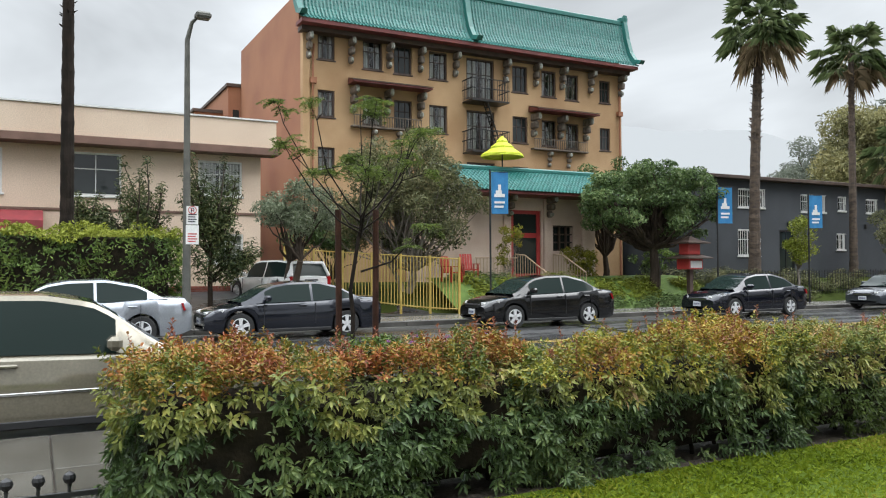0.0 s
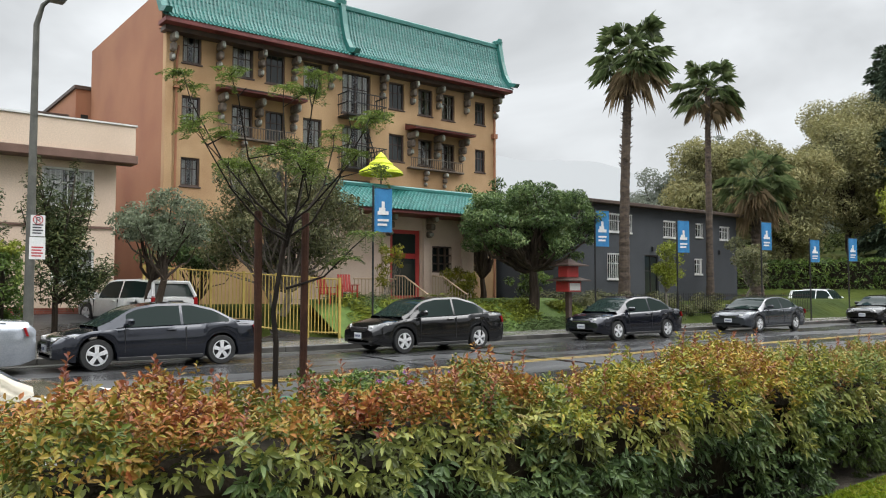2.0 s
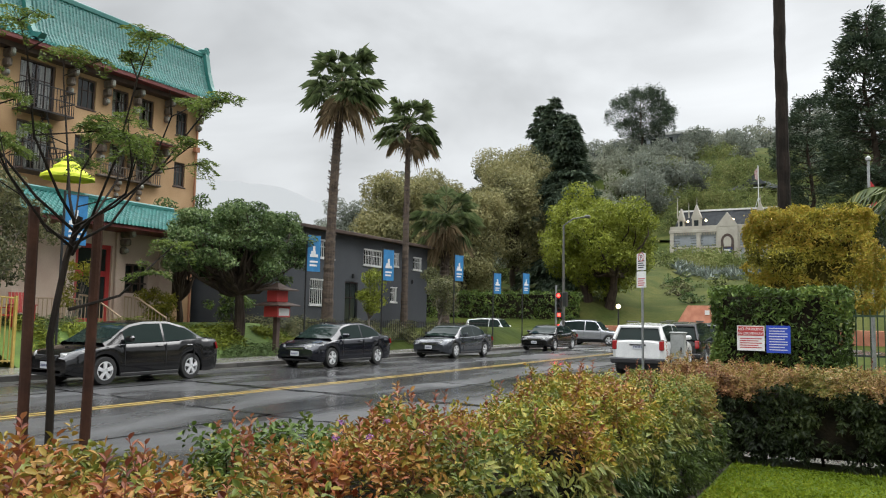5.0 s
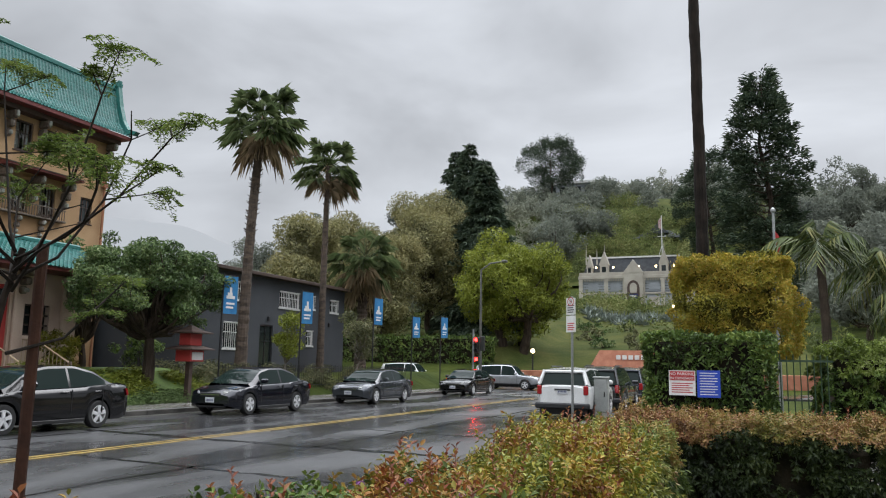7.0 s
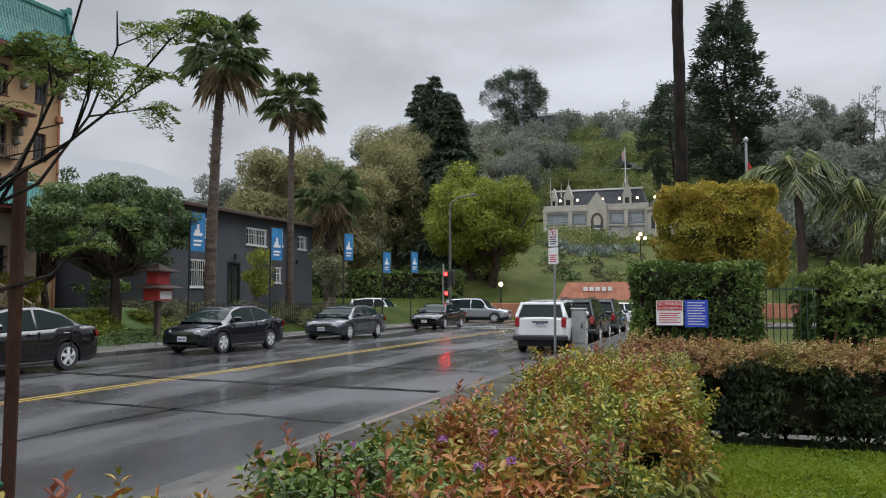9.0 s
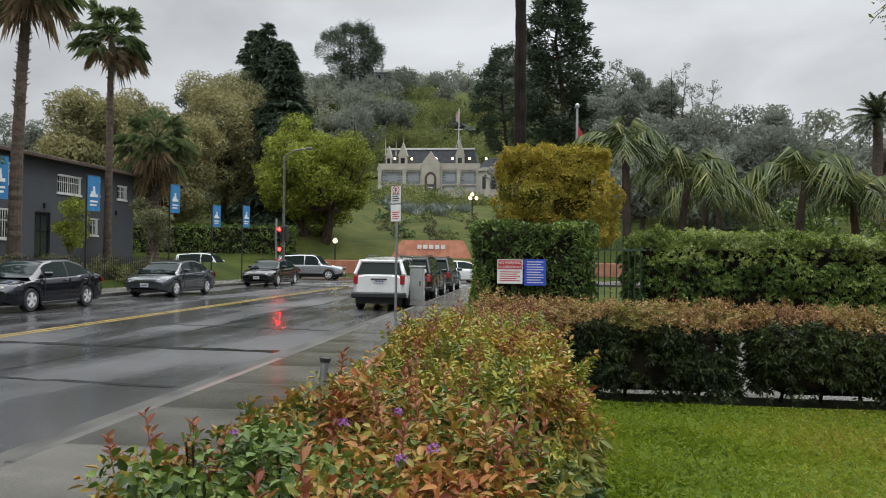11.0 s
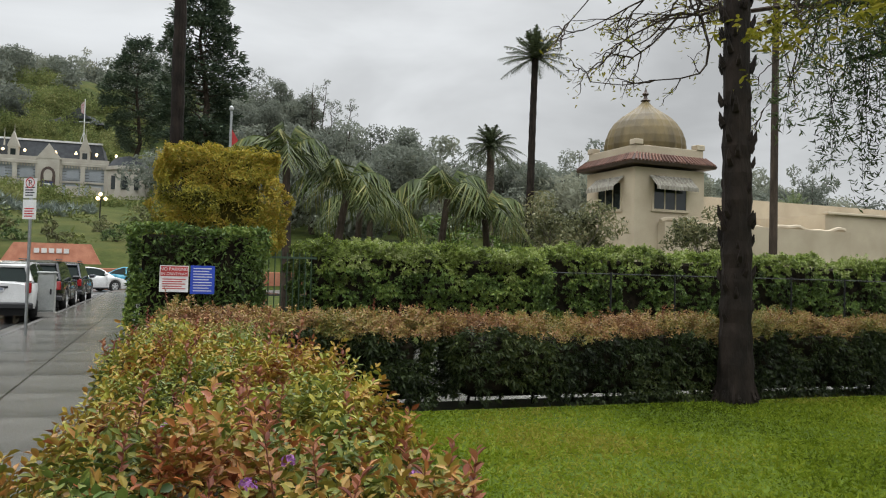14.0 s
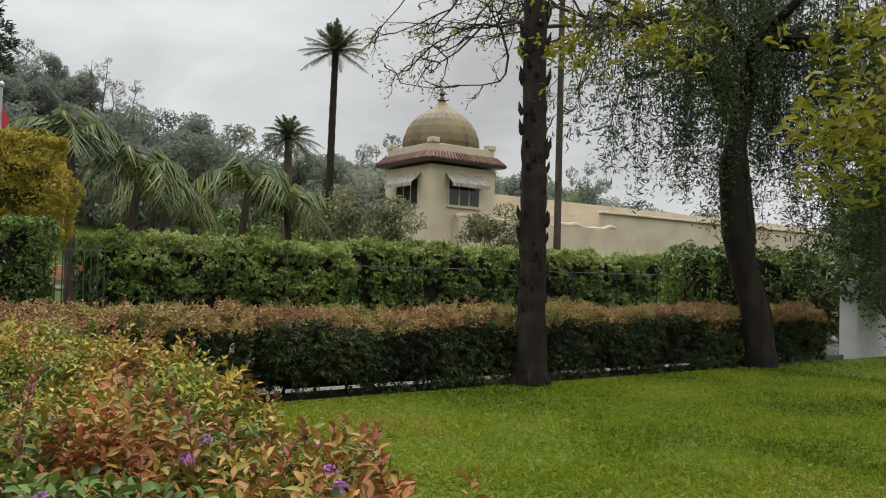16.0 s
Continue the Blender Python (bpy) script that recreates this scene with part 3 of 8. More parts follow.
# older leaves, darkened further for the shade on the hedge sides
lf_hedge_dark = leafy("old_hedge_green_shaded", [(0.012, 0.017, 0.008), (0.02, 0.03, 0.011), (0.036, 0.052, 0.016), (0.07, 0.085, 0.025)], 0.4, 1.2, 0.5)
lf_young_yellow = leafy("photinia_young_yellow", [(0.264, 0.084, 0.03), (0.312, 0.168, 0.036), (0.312, 0.24, 0.036), (0.24, 0.24, 0.036), (0.144, 0.168, 0.03), (0.072, 0.102, 0.0216)], 0.33, 1.8, 0.45, 0.15)
lf_young_tan = leafy("photinia_young_tan", [(0.24, 0.1, 0.05), (0.29, 0.155, 0.07), (0.28, 0.19, 0.065), (0.21, 0.18, 0.045), (0.12, 0.13, 0.03)], 0.36, 1.3, 0.45, 0.15)
lf_young_olive = leafy("photinia_young_olive", [(0.299, 0.1121, 0.04485), (0.3289, 0.2093, 0.06728), (0.2542, 0.2242, 0.0598), (0.1645, 0.1943, 0.04485), (0.0897, 0.1271, 0.0299)], 0.36, 1.5, 0.5, 0.15)
lf_red = leafy("photinia_red", [(0.16, 0.04, 0.03), (0.26, 0.09, 0.05), (0.28, 0.14, 0.055)], 0.36, 2.0, 0.6)
lf_ficus = leafy("ficus_green", [(0.0378, 0.0621, 0.0162), (0.0648, 0.108, 0.0243), (0.1148, 0.1755, 0.0378), (0.2025, 0.2565, 0.0567)], 0.35, 1.4, 0.5, 0.15)
lf_jasmine = leafy("jasmine_green", [(0.078, 0.1105, 0.026), (0.143, 0.195, 0.039), (0.234, 0.299, 0.0585), (0.416, 0.442, 0.221)], 0.35, 1.6, 0.55)
lf_gold = leafy("golden_leaves", [(0.125, 0.125, 0.025), (0.25, 0.2375, 0.035), (0.3875, 0.325, 0.04375), (0.4, 0.2625, 0.04375), (0.2125, 0.2375, 0.0375)], 0.5, 0.9, 0.45)
lf_mag = leafy("magnolia_green", [(0.039, 0.0676, 0.026), (0.0715, 0.117, 0.039), (0.1235, 0.182, 0.065), (0.208, 0.26, 0.104)], 0.35, 0.9, 0.55)
lf_grey = leafy("grey_green_leaves", [(0.069, 0.08964, 0.0552), (0.138, 0.1656, 0.1034), (0.2208, 0.2484, 0.1656), (0.1104, 0.138, 0.069)], 0.5, 0.8, 0.6)
lf_olive = leafy("dull_green_leaves", [(0.05, 0.058, 0.028), (0.1, 0.108, 0.05), (0.16, 0.16, 0.075), (0.22, 0.2, 0.1)], 0.5, 0.7, 0.55)
lf_bright = leafy("bright_green_leaves", [(0.13, 0.155, 0.022), (0.21, 0.245, 0.032), (0.29, 0.315, 0.05)], 0.5, 0.4, 0.5)
lf_lime = leafy("yellow_green_leaves", [(0.1, 0.105, 0.015), (0.18, 0.18, 0.02), (0.28, 0.24, 0.03)], 0.45, 1.5, 0.6, 0.4)
# conifer green, lightened to carry the mist in front of the trees
lf_dark = leafy("conifer_green_haze", [(0.04, 0.06, 0.042), (0.07, 0.1, 0.065), (0.12, 0.15, 0.09)], 0.7, 0.6, 0.5, 0.15)
lf_juniper = leafy("juniper_green", [(0.02925, 0.052, 0.02275), (0.065, 0.08937, 0.0325), (0.13, 0.1388, 0.04875)], 0.6, 1.0, 0.6, 0.1)
# lightened and greyed leaves: the haze of distance is put into their colour
lf_far_haze = leafy("hill_leaves_haze", [(0.1495, 0.1667, 0.1437), (0.1782, 0.1955, 0.161), (0.2127, 0.23, 0.1782), (0.253, 0.2587, 0.1898)], 0.9, 0.03, 0.2, 0.35)
lf_foot = leafy("brown_olive_leaves", [(0.116, 0.116, 0.058), (0.1885, 0.1812, 0.087), (0.261, 0.2465, 0.1087), (0.319, 0.2755, 0.1305)], 0.6, 0.25, 0.45)
lf_willow = leafy("pepper_leaves", [(0.0254, 0.0423, 0.0152), (0.0423, 0.0722, 0.0211), (0.0761, 0.101, 0.0338)], 0.45, 0.8, 0.6, 0.3)
palm_green = leafy("palm_green", [(0.069, 0.09775, 0.04025), (0.1265, 0.1725, 0.069), (0.207, 0.2415, 0.115)], 0.4, 0.8, 0.7)
palm_dark = leafy("dark_palm_green", [(0.03, 0.04, 0.02), (0.05, 0.066, 0.03), (0.085, 0.1, 0.05)], 0.5, 0.8, 0.7)
palm_dead = leafy("palm_dead", [(0.224, 0.161, 0.091), (0.392, 0.294, 0.182), (0.168, 0.14, 0.084)], 0.8, 1.0, 0.7)
palm_queen = leafy("queen_palm_green", [(0.02237, 0.03804, 0.01343), (0.05035, 0.07272, 0.02014), (0.09515, 0.1175, 0.03355), (0.1902, 0.179, 0.05035)], 0.5, 0.8, 0.6, 0.15)

concrete = material("concrete", (0.2, 0.19, 0.175), (0.3, 0.285, 0.26), 0.42, 0.9, bump=0.15, bscale=70)
concrete_wet = material("wet_concrete", (0.12, 0.115, 0.105), (0.2, 0.19, 0.175), 0.24, 0.55, bump=0.06, bscale=60, spec=0.6)
kerb_mat = material("kerb_concrete", (0.045, 0.043, 0.04), (0.09, 0.085, 0.077), 0.45, 1.6, bump=0.2, bscale=60, spec=0.25)
# olive-brown for the box that stands for shade inside the golden shrub
gold_core = material("olive_shade", (0.05, 0.045, 0.014), (0.1, 0.085, 0.02), 0.9, 8, spec=0.05, bump=0.8, bscale=18, dist=0.08)
gutter_mat = material("gutter_concrete", (0.04, 0.039, 0.035), (0.085, 0.082, 0.072), 0.5, 0.9, bump=0.12, bscale=60, spec=0.15)
yellow_line = material("worn_yellow_paint", (0.2, 0.13, 0.03), (0.4, 0.27, 0.05), 0.35, 3, bump=0.1)
white_line = material("worn_white_paint", (0.4, 0.4, 0.38), (0.6, 0.6, 0.58), 0.35, 3, bump=0.1)
soil = material("wet_soil", (0.02, 0.015, 0.01), (0.05, 0.038, 0.026), 0.75, 3, bump=0.7, bscale=30)
grass_ground = material("lawn_ground", (0.05, 0.08, 0.008), (0.08, 0.115, 0.012), 0.95, 1.2, bump=0.4, bscale=60, spec=0.1)
hill_ground = material("hill_scrub", (0.024, 0.036, 0.008), (0.058, 0.07, 0.015), 0.95, 0.22, spec=0.05, bump=0.5, bscale=2.0, dist=0.3)
slope_grass = material("slope_grass", (0.036, 0.05, 0.013), (0.075, 0.078, 0.024), 0.95, 0.35, bump=0.5, bscale=4, dist=0.1, spec=0.05)
steel = material("galvanised_steel", (0.3, 0.31, 0.31), (0.4, 0.41, 0.41), 0.45, 6, 0.8, 0.05)
black_metal = material("black_metal", (0.015, 0.015, 0.016), (0.03, 0.03, 0.032), 0.4, 6, 0.3, 0.05)
pole_paint = material("pole_paint", (0.085, 0.085, 0.075), (0.13, 0.125, 0.11), 0.5, 4, 0.2, 0.1)


def asphalt():
    """Wet asphalt: dark, glossy films of water in patches."""
    m = material("wet_asphalt", (0.03, 0.03, 0.031), (0.055, 0.055, 0.056), 0.3, 0.5, 0.0, 0.25, 90.0, spec=0.5, dist=0.006)
    nt, ln = m.node_tree.nodes, m.node_tree.links
    tc = nt.new("ShaderNodeTexCoord")
    mp = nt.new("ShaderNodeMapping")
    mp.inputs["Scale"].default_value = (0.55, 0.13, 1)
    ln.new(tc.outputs["Object"], mp.inputs["Vector"])
    w = nt.new("ShaderNodeTexNoise")
    w.inputs["Scale"].default_value, w.inputs["Detail"].default_value = 1.0, 6.0
    ln.new(mp.outputs[0], w.inputs["Vector"])
    r = nt.new("ShaderNodeMapRange")
    r.inputs["From Min"].default_value, r.inputs["From Max"].default_value = 0.38, 0.62
    r.inputs["To Min"].default_value, r.inputs["To Max"].default_value = 0.05, 0.46
    ln.new(w.outputs["Fac"], r.inputs["Value"])
    ln.new(r.outputs[0], nt["Principled BSDF"].inputs["Roughness"])
    return m


asphalt_mat = asphalt()

# ---- the ground ----
KN, KO = -3.5, -15.9          # near and far kerb lines of the street
LAWN = 0.2


def smooth01(t):
    t = min(max(t, 0.0), 1.0)
    return t * t * (3 - 2 * t)


def land(x, y):
    """Height of the land: flat by the street, a bank beyond the far pavement, a wooded hill to the north."""
    z = -0.12
    if x < -17.9:
        z += 1.2 * smooth01((-17.9 - x) / (3.2 + 3.3 * smooth01((12.5 - y) / 2.5)))
    north = smooth01((y - 62) / 9) * 1.8 + min(max((y - 64) / 86, 0.0), 1.0) * 11.5 + smooth01((y - 145) / 85) * (35 - 23 * smooth01((x + 10) / 85))
    side = 1.0 - 0.85 * smooth01((-x - 62) / 95)
    z += north * side
    return z


def build_land():
    s = Shape()
    xs = [-1500, -900, -500, -300, -220, -170] + list(np.arange(-140, -30, 10.0)) + list(np.arange(-30, -16, 0.6)) + [-15.0, -10, -5, 0, 8] + list(np.arange(14, 160, 8.0)) + [200, 300, 500, 900, 1500]
    ys = [-1500, -600, -250, -120] + list(np.arange(-80, 60, 7.0)) + list(np.arange(60, 300, 6.0)) + [340, 450, 700, 1000, 1500]
    vs = []
    for y in ys:
        for x in xs:
            n = noise.noise((x * 0.02, y * 0.02, 3.0)) * 4.0 * smooth01((y - 110) / 80)
            vs.append((x, y, land(x, y) + n))
    m = len(xs)
    fs = [(j * m + i, j * m + i + 1, (j + 1) * m + i + 1, (j + 1) * m + i) for j in range(len(ys) - 1) for i in range(m - 1)]
    s.add(vs, fs)
    solid("ground", s, hill_ground, True, label="scrubby ground rising to a wooded hill", kind="structure", category="ground")


build_land()
solid("road", Shape().box(KO, -70, -0.3, KN, 51, 0.0), asphalt_mat, label="wet dark asphalt street", kind="structure", category="road")
solid("road", Shape().box(-70, 51, -0.3, 40, 62, -0.004), asphalt_mat, label="wet asphalt cross street", kind="structure", category="road")


def lawn():
    ob = solid("lawn", Shape().box(0.46, -12, -0.2, 30, 7.9, LAWN), grass_ground, label="mown green lawn with worn patches", kind="structure", category="lawn")
    rng = np.random.default_rng(5)
    n = 150000
    r = rng.uniform(0, 1, n) ** 0.7
    x, y = rng.uniform(0.5, 24, n), rng.uniform(-1, 7.8, n)
    x = np.where(rng.uniform(0, 1, n) < 0.6, rng.uniform(0.5, 11, n), x)
    y = np.where((x < 11) & (rng.uniform(0, 1, n) < 0.85), rng.uniform(1.2, 7.8, n), y)
    k = np.array([noise.noise((a * 0.9, b * 0.9, 0.0)) for a, b in zip(x, y)])
    P = np.column_stack([x, y, np.full(n, LAWN + 0.012)])
    lf = leafy("grass_blades", [(0.09, 0.135, 0.008), (0.125, 0.175, 0.01), (0.17, 0.21, 0.014), (0.23, 0.21, 0.035)], 0.8, 0.5, 0.45, 0.4)
    g = leaf_mesh("grass", P, np.tile((0.0, 0.0, 0.25), (n, 1)), 0.013 + 0.005 * (k > 0), lf, rng, None, "", 0.8, 2.4, 0.1)
    tagged(g, "short green lawn grass with yellowed patches", "grass", kind="stuff")


lawn()
solid("hedge_bed", Shape().box(0.253, -12, -0.2, 0.457, 7.9, 0.18, 0.02), soil, label="strip of dark wet soil under the hedge", kind="structure", category="soil")


def pavement_near():
    base = solid("pavement_near", Shape().box(KN + 0.16, -70, -0.2, 0.25, 51, 0.13), soil, label="bed under the pavement", kind="structure", category="pavement")
    rng = random.Random(4)
    gap = 0.012
    y = -8.0
    rows = []
    while y < 45:
        rows.append((y, y + 1.5))
        y += 1.5
    shapes = {}
    for ci, (xa, xb) in enumerate(((KN + 0.16, -1.95), (-1.95, -0.45))):
        for (ya, yb) in rows:
            key = ci
            if key not in shapes:
                s = Shape().box(0, 0, 0, xb - xa - gap, 1.5 - gap, 0.05, 0.008)
                me = bpy.data.meshes.new("slab")
                me.from_pydata(s.v, [], s.f)
                me.materials.append(slab_mat)
                shapes[key] = me
            o = new("slab", shapes[key])
            o.parent = base
            o.location = (xa + gap / 2, ya + gap / 2, 0.105 + rng.uniform(-0.002, 0.002))
    kerb = thing("kerb", pose(0, 0, 0), "worn concrete kerb along the wet street", "kerb", kind="structure")
    y = -10.0
    while y < 45:
        top = 0.135 if y < 15 else 0.148
        part("kerbstone", Shape().box(KN, y + 0.004, -0.2, KN + 0.155, y + 2.996, top, 0.03), red_kerb if 6 < y < 9 else kerb_mat, kerb)
        y += 3.0
    part("gutter", Shape().box(KN - 0.5, -40, -0.2, KN - 0.003, 46, 0.004), gutter_mat, kerb, "wet concrete gutter")


slab_mat = material("wet_pavement_slab", (0.03, 0.028, 0.022), (0.1, 0.094, 0.08), 0.22, 0.7, bump=0.05, bscale=60, spec=0.4, rand=0.2, stretch=(0.7, 1.6, 1))
red_kerb = material("kerb_red_worn", (0.15, 0.075, 0.065), (0.13, 0.115, 0.1), 0.45, 2.6, bump=0.2, spec=0.3)
pavement_near()


def far_side():
    solid("pavement_far", Shape().box(-18.1, -70, -0.2, KO - 0.16, 51, 0.15), concrete_wet, label="wet concrete pavement across the street", kind="structure", category="pavement")
    kerb = thing("kerb", pose(0, 0, 0), "concrete kerb on the far side of the street", "kerb", kind="structure")
    y = -30.0
    while y < 45:
        part("kerbstone", Shape().box(KO - 0.158, y + 0.004, -0.2, KO, y + 2.996, 0.155, 0.02), kerb_mat, kerb)
        y += 3.0
    part("gutter", Shape().box(KO + 0.003, -30, -0.2, KO + 0.45, 46, 0.004), gutter_mat, kerb)
    # sloping drive between the garden fence and the low apartment house
    s = Shape()
    nx, ny = 16, 24
    vs = []
    for i in range(nx + 1):
        x = -18.15 - 4.5 * i / nx
        y1 = 12.1 - 2.9 * i / nx
        for j in range(ny + 1):
            y = -1.5 + (y1 + 1.5) * j / ny
            vs.append((x, y, max(land(x, y) + 0.07, 0.158)))
    s.add(vs, [(i * (ny + 1) + j, i * (ny + 1) + j + 1, (i + 1) * (ny + 1) + j + 1, (i + 1) * (ny + 1) + j) for i in range(nx) for j in range(ny)])
    solid("driveway", s, asphalt_mat, label="wet asphalt driveway sloping up from the street", kind="structure", category="driveway")
    lines = thing("road_marking", pose(0, 0, 0), "worn double yellow centre line", "road marking", kind="structure")
    for dx in (0.0, 0.22):
        part("line", Shape().box(-10.2 + dx, -40, 0.0, -10.1 + dx, 40, 0.006), yellow_line, lines)
    rng = np.random.default_rng(3)
    tar = material("tar_seal", (0.008, 0.008, 0.009), (0.016, 0.016, 0.017), 0.18, 3, bump=0.1)
    for i, (p, q, wd) in enumerate((((-7.1, -8), (-6.9, 44), 0.05), ((-15.2, 10.2), (-4.1, 9.0), 0.07), ((-15.0, 13.4), (-4.1, 12.7), 0.16), ((-10.6, 17.5), (-4.2, 16.6), 0.06), ((-13.0, -6), (-12.9, 40), 0.04), ((-10.0, 24.0), (-4.2, 23.6), 0.06))):
        n = 40
        a, b = [], []
        for k in range(n + 1):
            t = k / n
            x, y = p[0] + (q[0] - p[0]) * t + rng.normal(0, 0.03), p[1] + (q[1] - p[1]) * t + rng.normal(0, 0.03)
            along = abs(q[1] - p[1]) > abs(q[0] - p[0])
            w = wd * rng.uniform(0.5, 1.2)
            a.append((x - w * along, y - w * (not along), 0.004))
            b.append((x + w * along, y + w * (not along), 0.004))
        solid("tar_seam", Shape().loft([a, b], closed=False), tar, label="dark tar seam in the wet asphalt", kind="structure", category="road")
    stop = thing("road_marking", pose(0, 0, 0), "worn white stop line and crossing", "road marking", kind="structure")
    part("line", Shape().box(-9.9, 41.2, 0.0, -3.9, 41.6, 0.006), white_line, stop)
    for y in (43.0, 45.4):
        part("line", Shape().box(-15.5, y, 0.0, -3.9, y + 0.3, 0.006), white_line, stop)


far_side()

# ---- hedges on the near side ----
bushy_hedge(-0.66, -0.12, 0.36, 2.6, 0.15, 1.11, (lf_hedge, lf_hedge_light, lf_young, lf_red), "clipped green hedge bush with red and bronze young growth", 11, tips=70, young=0.1, lump=0.21, gap=-0.13)
bushy_hedge(-0.58, 2.5, 0.38, 5.2, 0.15, 1.08, (lf_hedge, lf_hedge_light, lf_young_yellow, lf_red), "clipped green hedge bush with yellow-green young growth", 18, tips=50, young=0.12, lump=0.22, gap=-0.14)
bushy_hedge(-0.5, 5.1, 0.36, 7.5, 0.15, 1.05, (lf_hedge_mid, lf_hedge_light, lf_young_olive, lf_red), "clipped olive green hedge bush with bronze young growth", 19, 330, tips=30, young=0.14)
bushy_hedge(-0.3, 8.0, 2.34, 8.78, 0.17, 1.1, (lf_hedge_dark, lf_hedge_dark, lf_young_tan, lf_red), "clipped dark green hedge with bronze top growth", 12, 520, 0.12, 0.13, tips=14, gap=-0.35)
bushy_hedge(2.6, 8.0, 13.2, 8.78, 0.17, 1.1, (lf_hedge_dark, lf_hedge_dark, lf_young_tan, lf_red), "long clipped dark green hedge with bronze top growth", 13, 430, 0.12, 0.13, tips=40, gap=-0.35)
hedge("box_hedge", -0.98, 15.2, 1.42, 17.0, 0.15, 2.3, lf_ficus, lf_ficus, "tall square-clipped dark green hedge with two signs", 14, 0.04, 900, 0.06, twig_shade)
hedge("golden_hedge", -0.5, 17.3, 1.85, 19.0, 1.9, 4.05, lf_gold, lf_gold, "golden yellow leaved shrub rising above the hedge", 15, 0.03, 2500, 0.26, gold_core)
bushy_hedge(2.4, 17.0, 8.2, 18.3, 0.1, 2.12, (lf_ficus, lf_jasmine, lf_jasmine, lf_jasmine), "loose green hedge with small pale flowers", 16, 210, 0.26, 0.3, (0.075, 0.034), (0.058, 0.03), 0, -0.28)
bushy_hedge(8.1, 17.8, 26.5, 19.0, 0.1, 2.25, (lf_ficus, lf_jasmine, lf_jasmine, lf_jasmine), "long dark green hedge behind a wire fence", 17, 135, 0.24, 0.18, (0.085, 0.038), (0.065, 0.034), 0, -0.3)
solid("service_drive", Shape().box(0.26, 8.9, -0.2, 40, 15.0, 0.12), concrete_wet, label="wet grey concrete service drive", kind="structure", category="driveway")

# ---- hotel with the green tiled roof ----
stucco = material("ochre_stucco", (0.35, 0.21, 0.105), (0.47, 0.31, 0.17), 0.85, 0.5, bump=0.35, bscale=25, detail=6)
stucco_red = material("red_brown_stucco", (0.27, 0.11, 0.06), (0.34, 0.155, 0.085), 0.85, 0.4, bump=0.3, bscale=25)
tile_green = material("glazed_green_tile", (0.01, 0.1, 0.088), (0.025, 0.15, 0.13), 0.45, 1.5, bump=0.1, island=0.5)
trim_red = material("dark_red_paint", (0.1, 0.018, 0.016), (0.15, 0.03, 0.026), 0.55, 2)
trim_dark = material("dark_wood", (0.045, 0.028, 0.022), (0.08, 0.05, 0.038), 0.6, 3)
bracket_mat = material("weathered_bracket", (0.09, 0.065, 0.05), (0.19, 0.16, 0.13), 0.7, 6, bump=0.3)
win_glass = glass("window_glass", (0.02, 0.025, 0.025))
clear_pane = glass("clear_pane", (0.9, 0.92, 0.92), 0.02)
clear_pane.node_tree.nodes["Principled BSDF"].inputs["Transmission Weight"].default_value = 1.0
# near-black, so that a sheet can carry the darkness of an unlit interior
room_shade = material("unlit_room_shade", (0.012, 0.011, 0.01), (0.03, 0.027, 0.024), 0.9, 2, spec=0.05)
cream = material("cream_stucco", (0.6, 0.46, 0.35), (0.68, 0.54, 0.42), 0.85, 0.4, bump=0.25, bscale=25)
white_frame = paint("white_frame", (0.7, 0.7, 0.68), 0.4)
FX = -28.0
GZ = 1.05


def hy(y):
    return -0.64 + (y + 0.64) * 1.065


def hz(z):
    return 1.69 + (z - 1.69) * 1.065


def window(parent, x, y0, y1, z0, z1, bars=3, frame_mat=None, curtain=False):
    """A sash window set back in the wall that faces +x."""
    fr = frame_mat or trim_dark
    s = Shape()
    w = 0.07
    s.box(x - 0.14, y0, z0, x - 0.02, y0 + w, z1).box(x - 0.14, y1 - w, z0, x - 0.02, y1, z1)
    s.box(x - 0.14, y0 + w, z1 - w, x - 0.02, y1 - w, z1).box(x - 0.14, y0 + w, z0, x - 0.02, y1 - w, z0 + w)
    f = part("window_frame", s, fr, parent)
    m = Shape()
    for i in range(1, bars):
        yy = y0 + (y1 - y0) * i / bars
        m.box(x - 0.11, yy - 0.016, z0 + w, x - 0.06, yy + 0.016, z1 - w)
    zz = z0 + (z1 - z0) * 0.62
    m.box(x - 0.112, y0 + w, zz - 0.018, x - 0.058, y1 - w, zz + 0.018)
    part("glazing_bar", m, fr, f)
    part("pane", Shape().box(x - 0.1, y0 + w, z0 + w, x - 0.085, y1 - w, z1 - w), clear_pane if curtain else win_glass, f)
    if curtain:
        # thin dark sheet behind the pane stands for the shade indoors
        part("room", Shape().box(x - 0.31, y0 + 0.004, z0 + 0.004, x - 0.29, y1 - 0.004, z1 - 0.004), room_shade, f)
    part("sill", Shape().box(x - 0.05, y0 - 0.06, z0 - 0.07, x + 0.09, y1 + 0.06, z0 - 0.003, 0.015), trim_dark if fr is trim_dark else fr, f)
    if curtain:
        for a, b in ((y0 + w, y0 + (y1 - y0) * 0.42), (y1 - (y1 - y0) * 0.36, y1 - w)):
            n = 12
            line = [(x - 0.2 + 0.025 * math.sin(k * 2.1), a + (b - a) * k / n) for k in range(n + 1)]
            part("curtain", Shape().loft([[(u, v, z0 + w) for u, v in line], [(u, v, z1 - w) for u, v in line]], closed=False), curtain_mat, f)
    return f


curtain_mat = material("pale_curtain", (0.4, 0.39, 0.36), (0.55, 0.54, 0.5), 0.9, 3, stretch=(1, 12, 1))


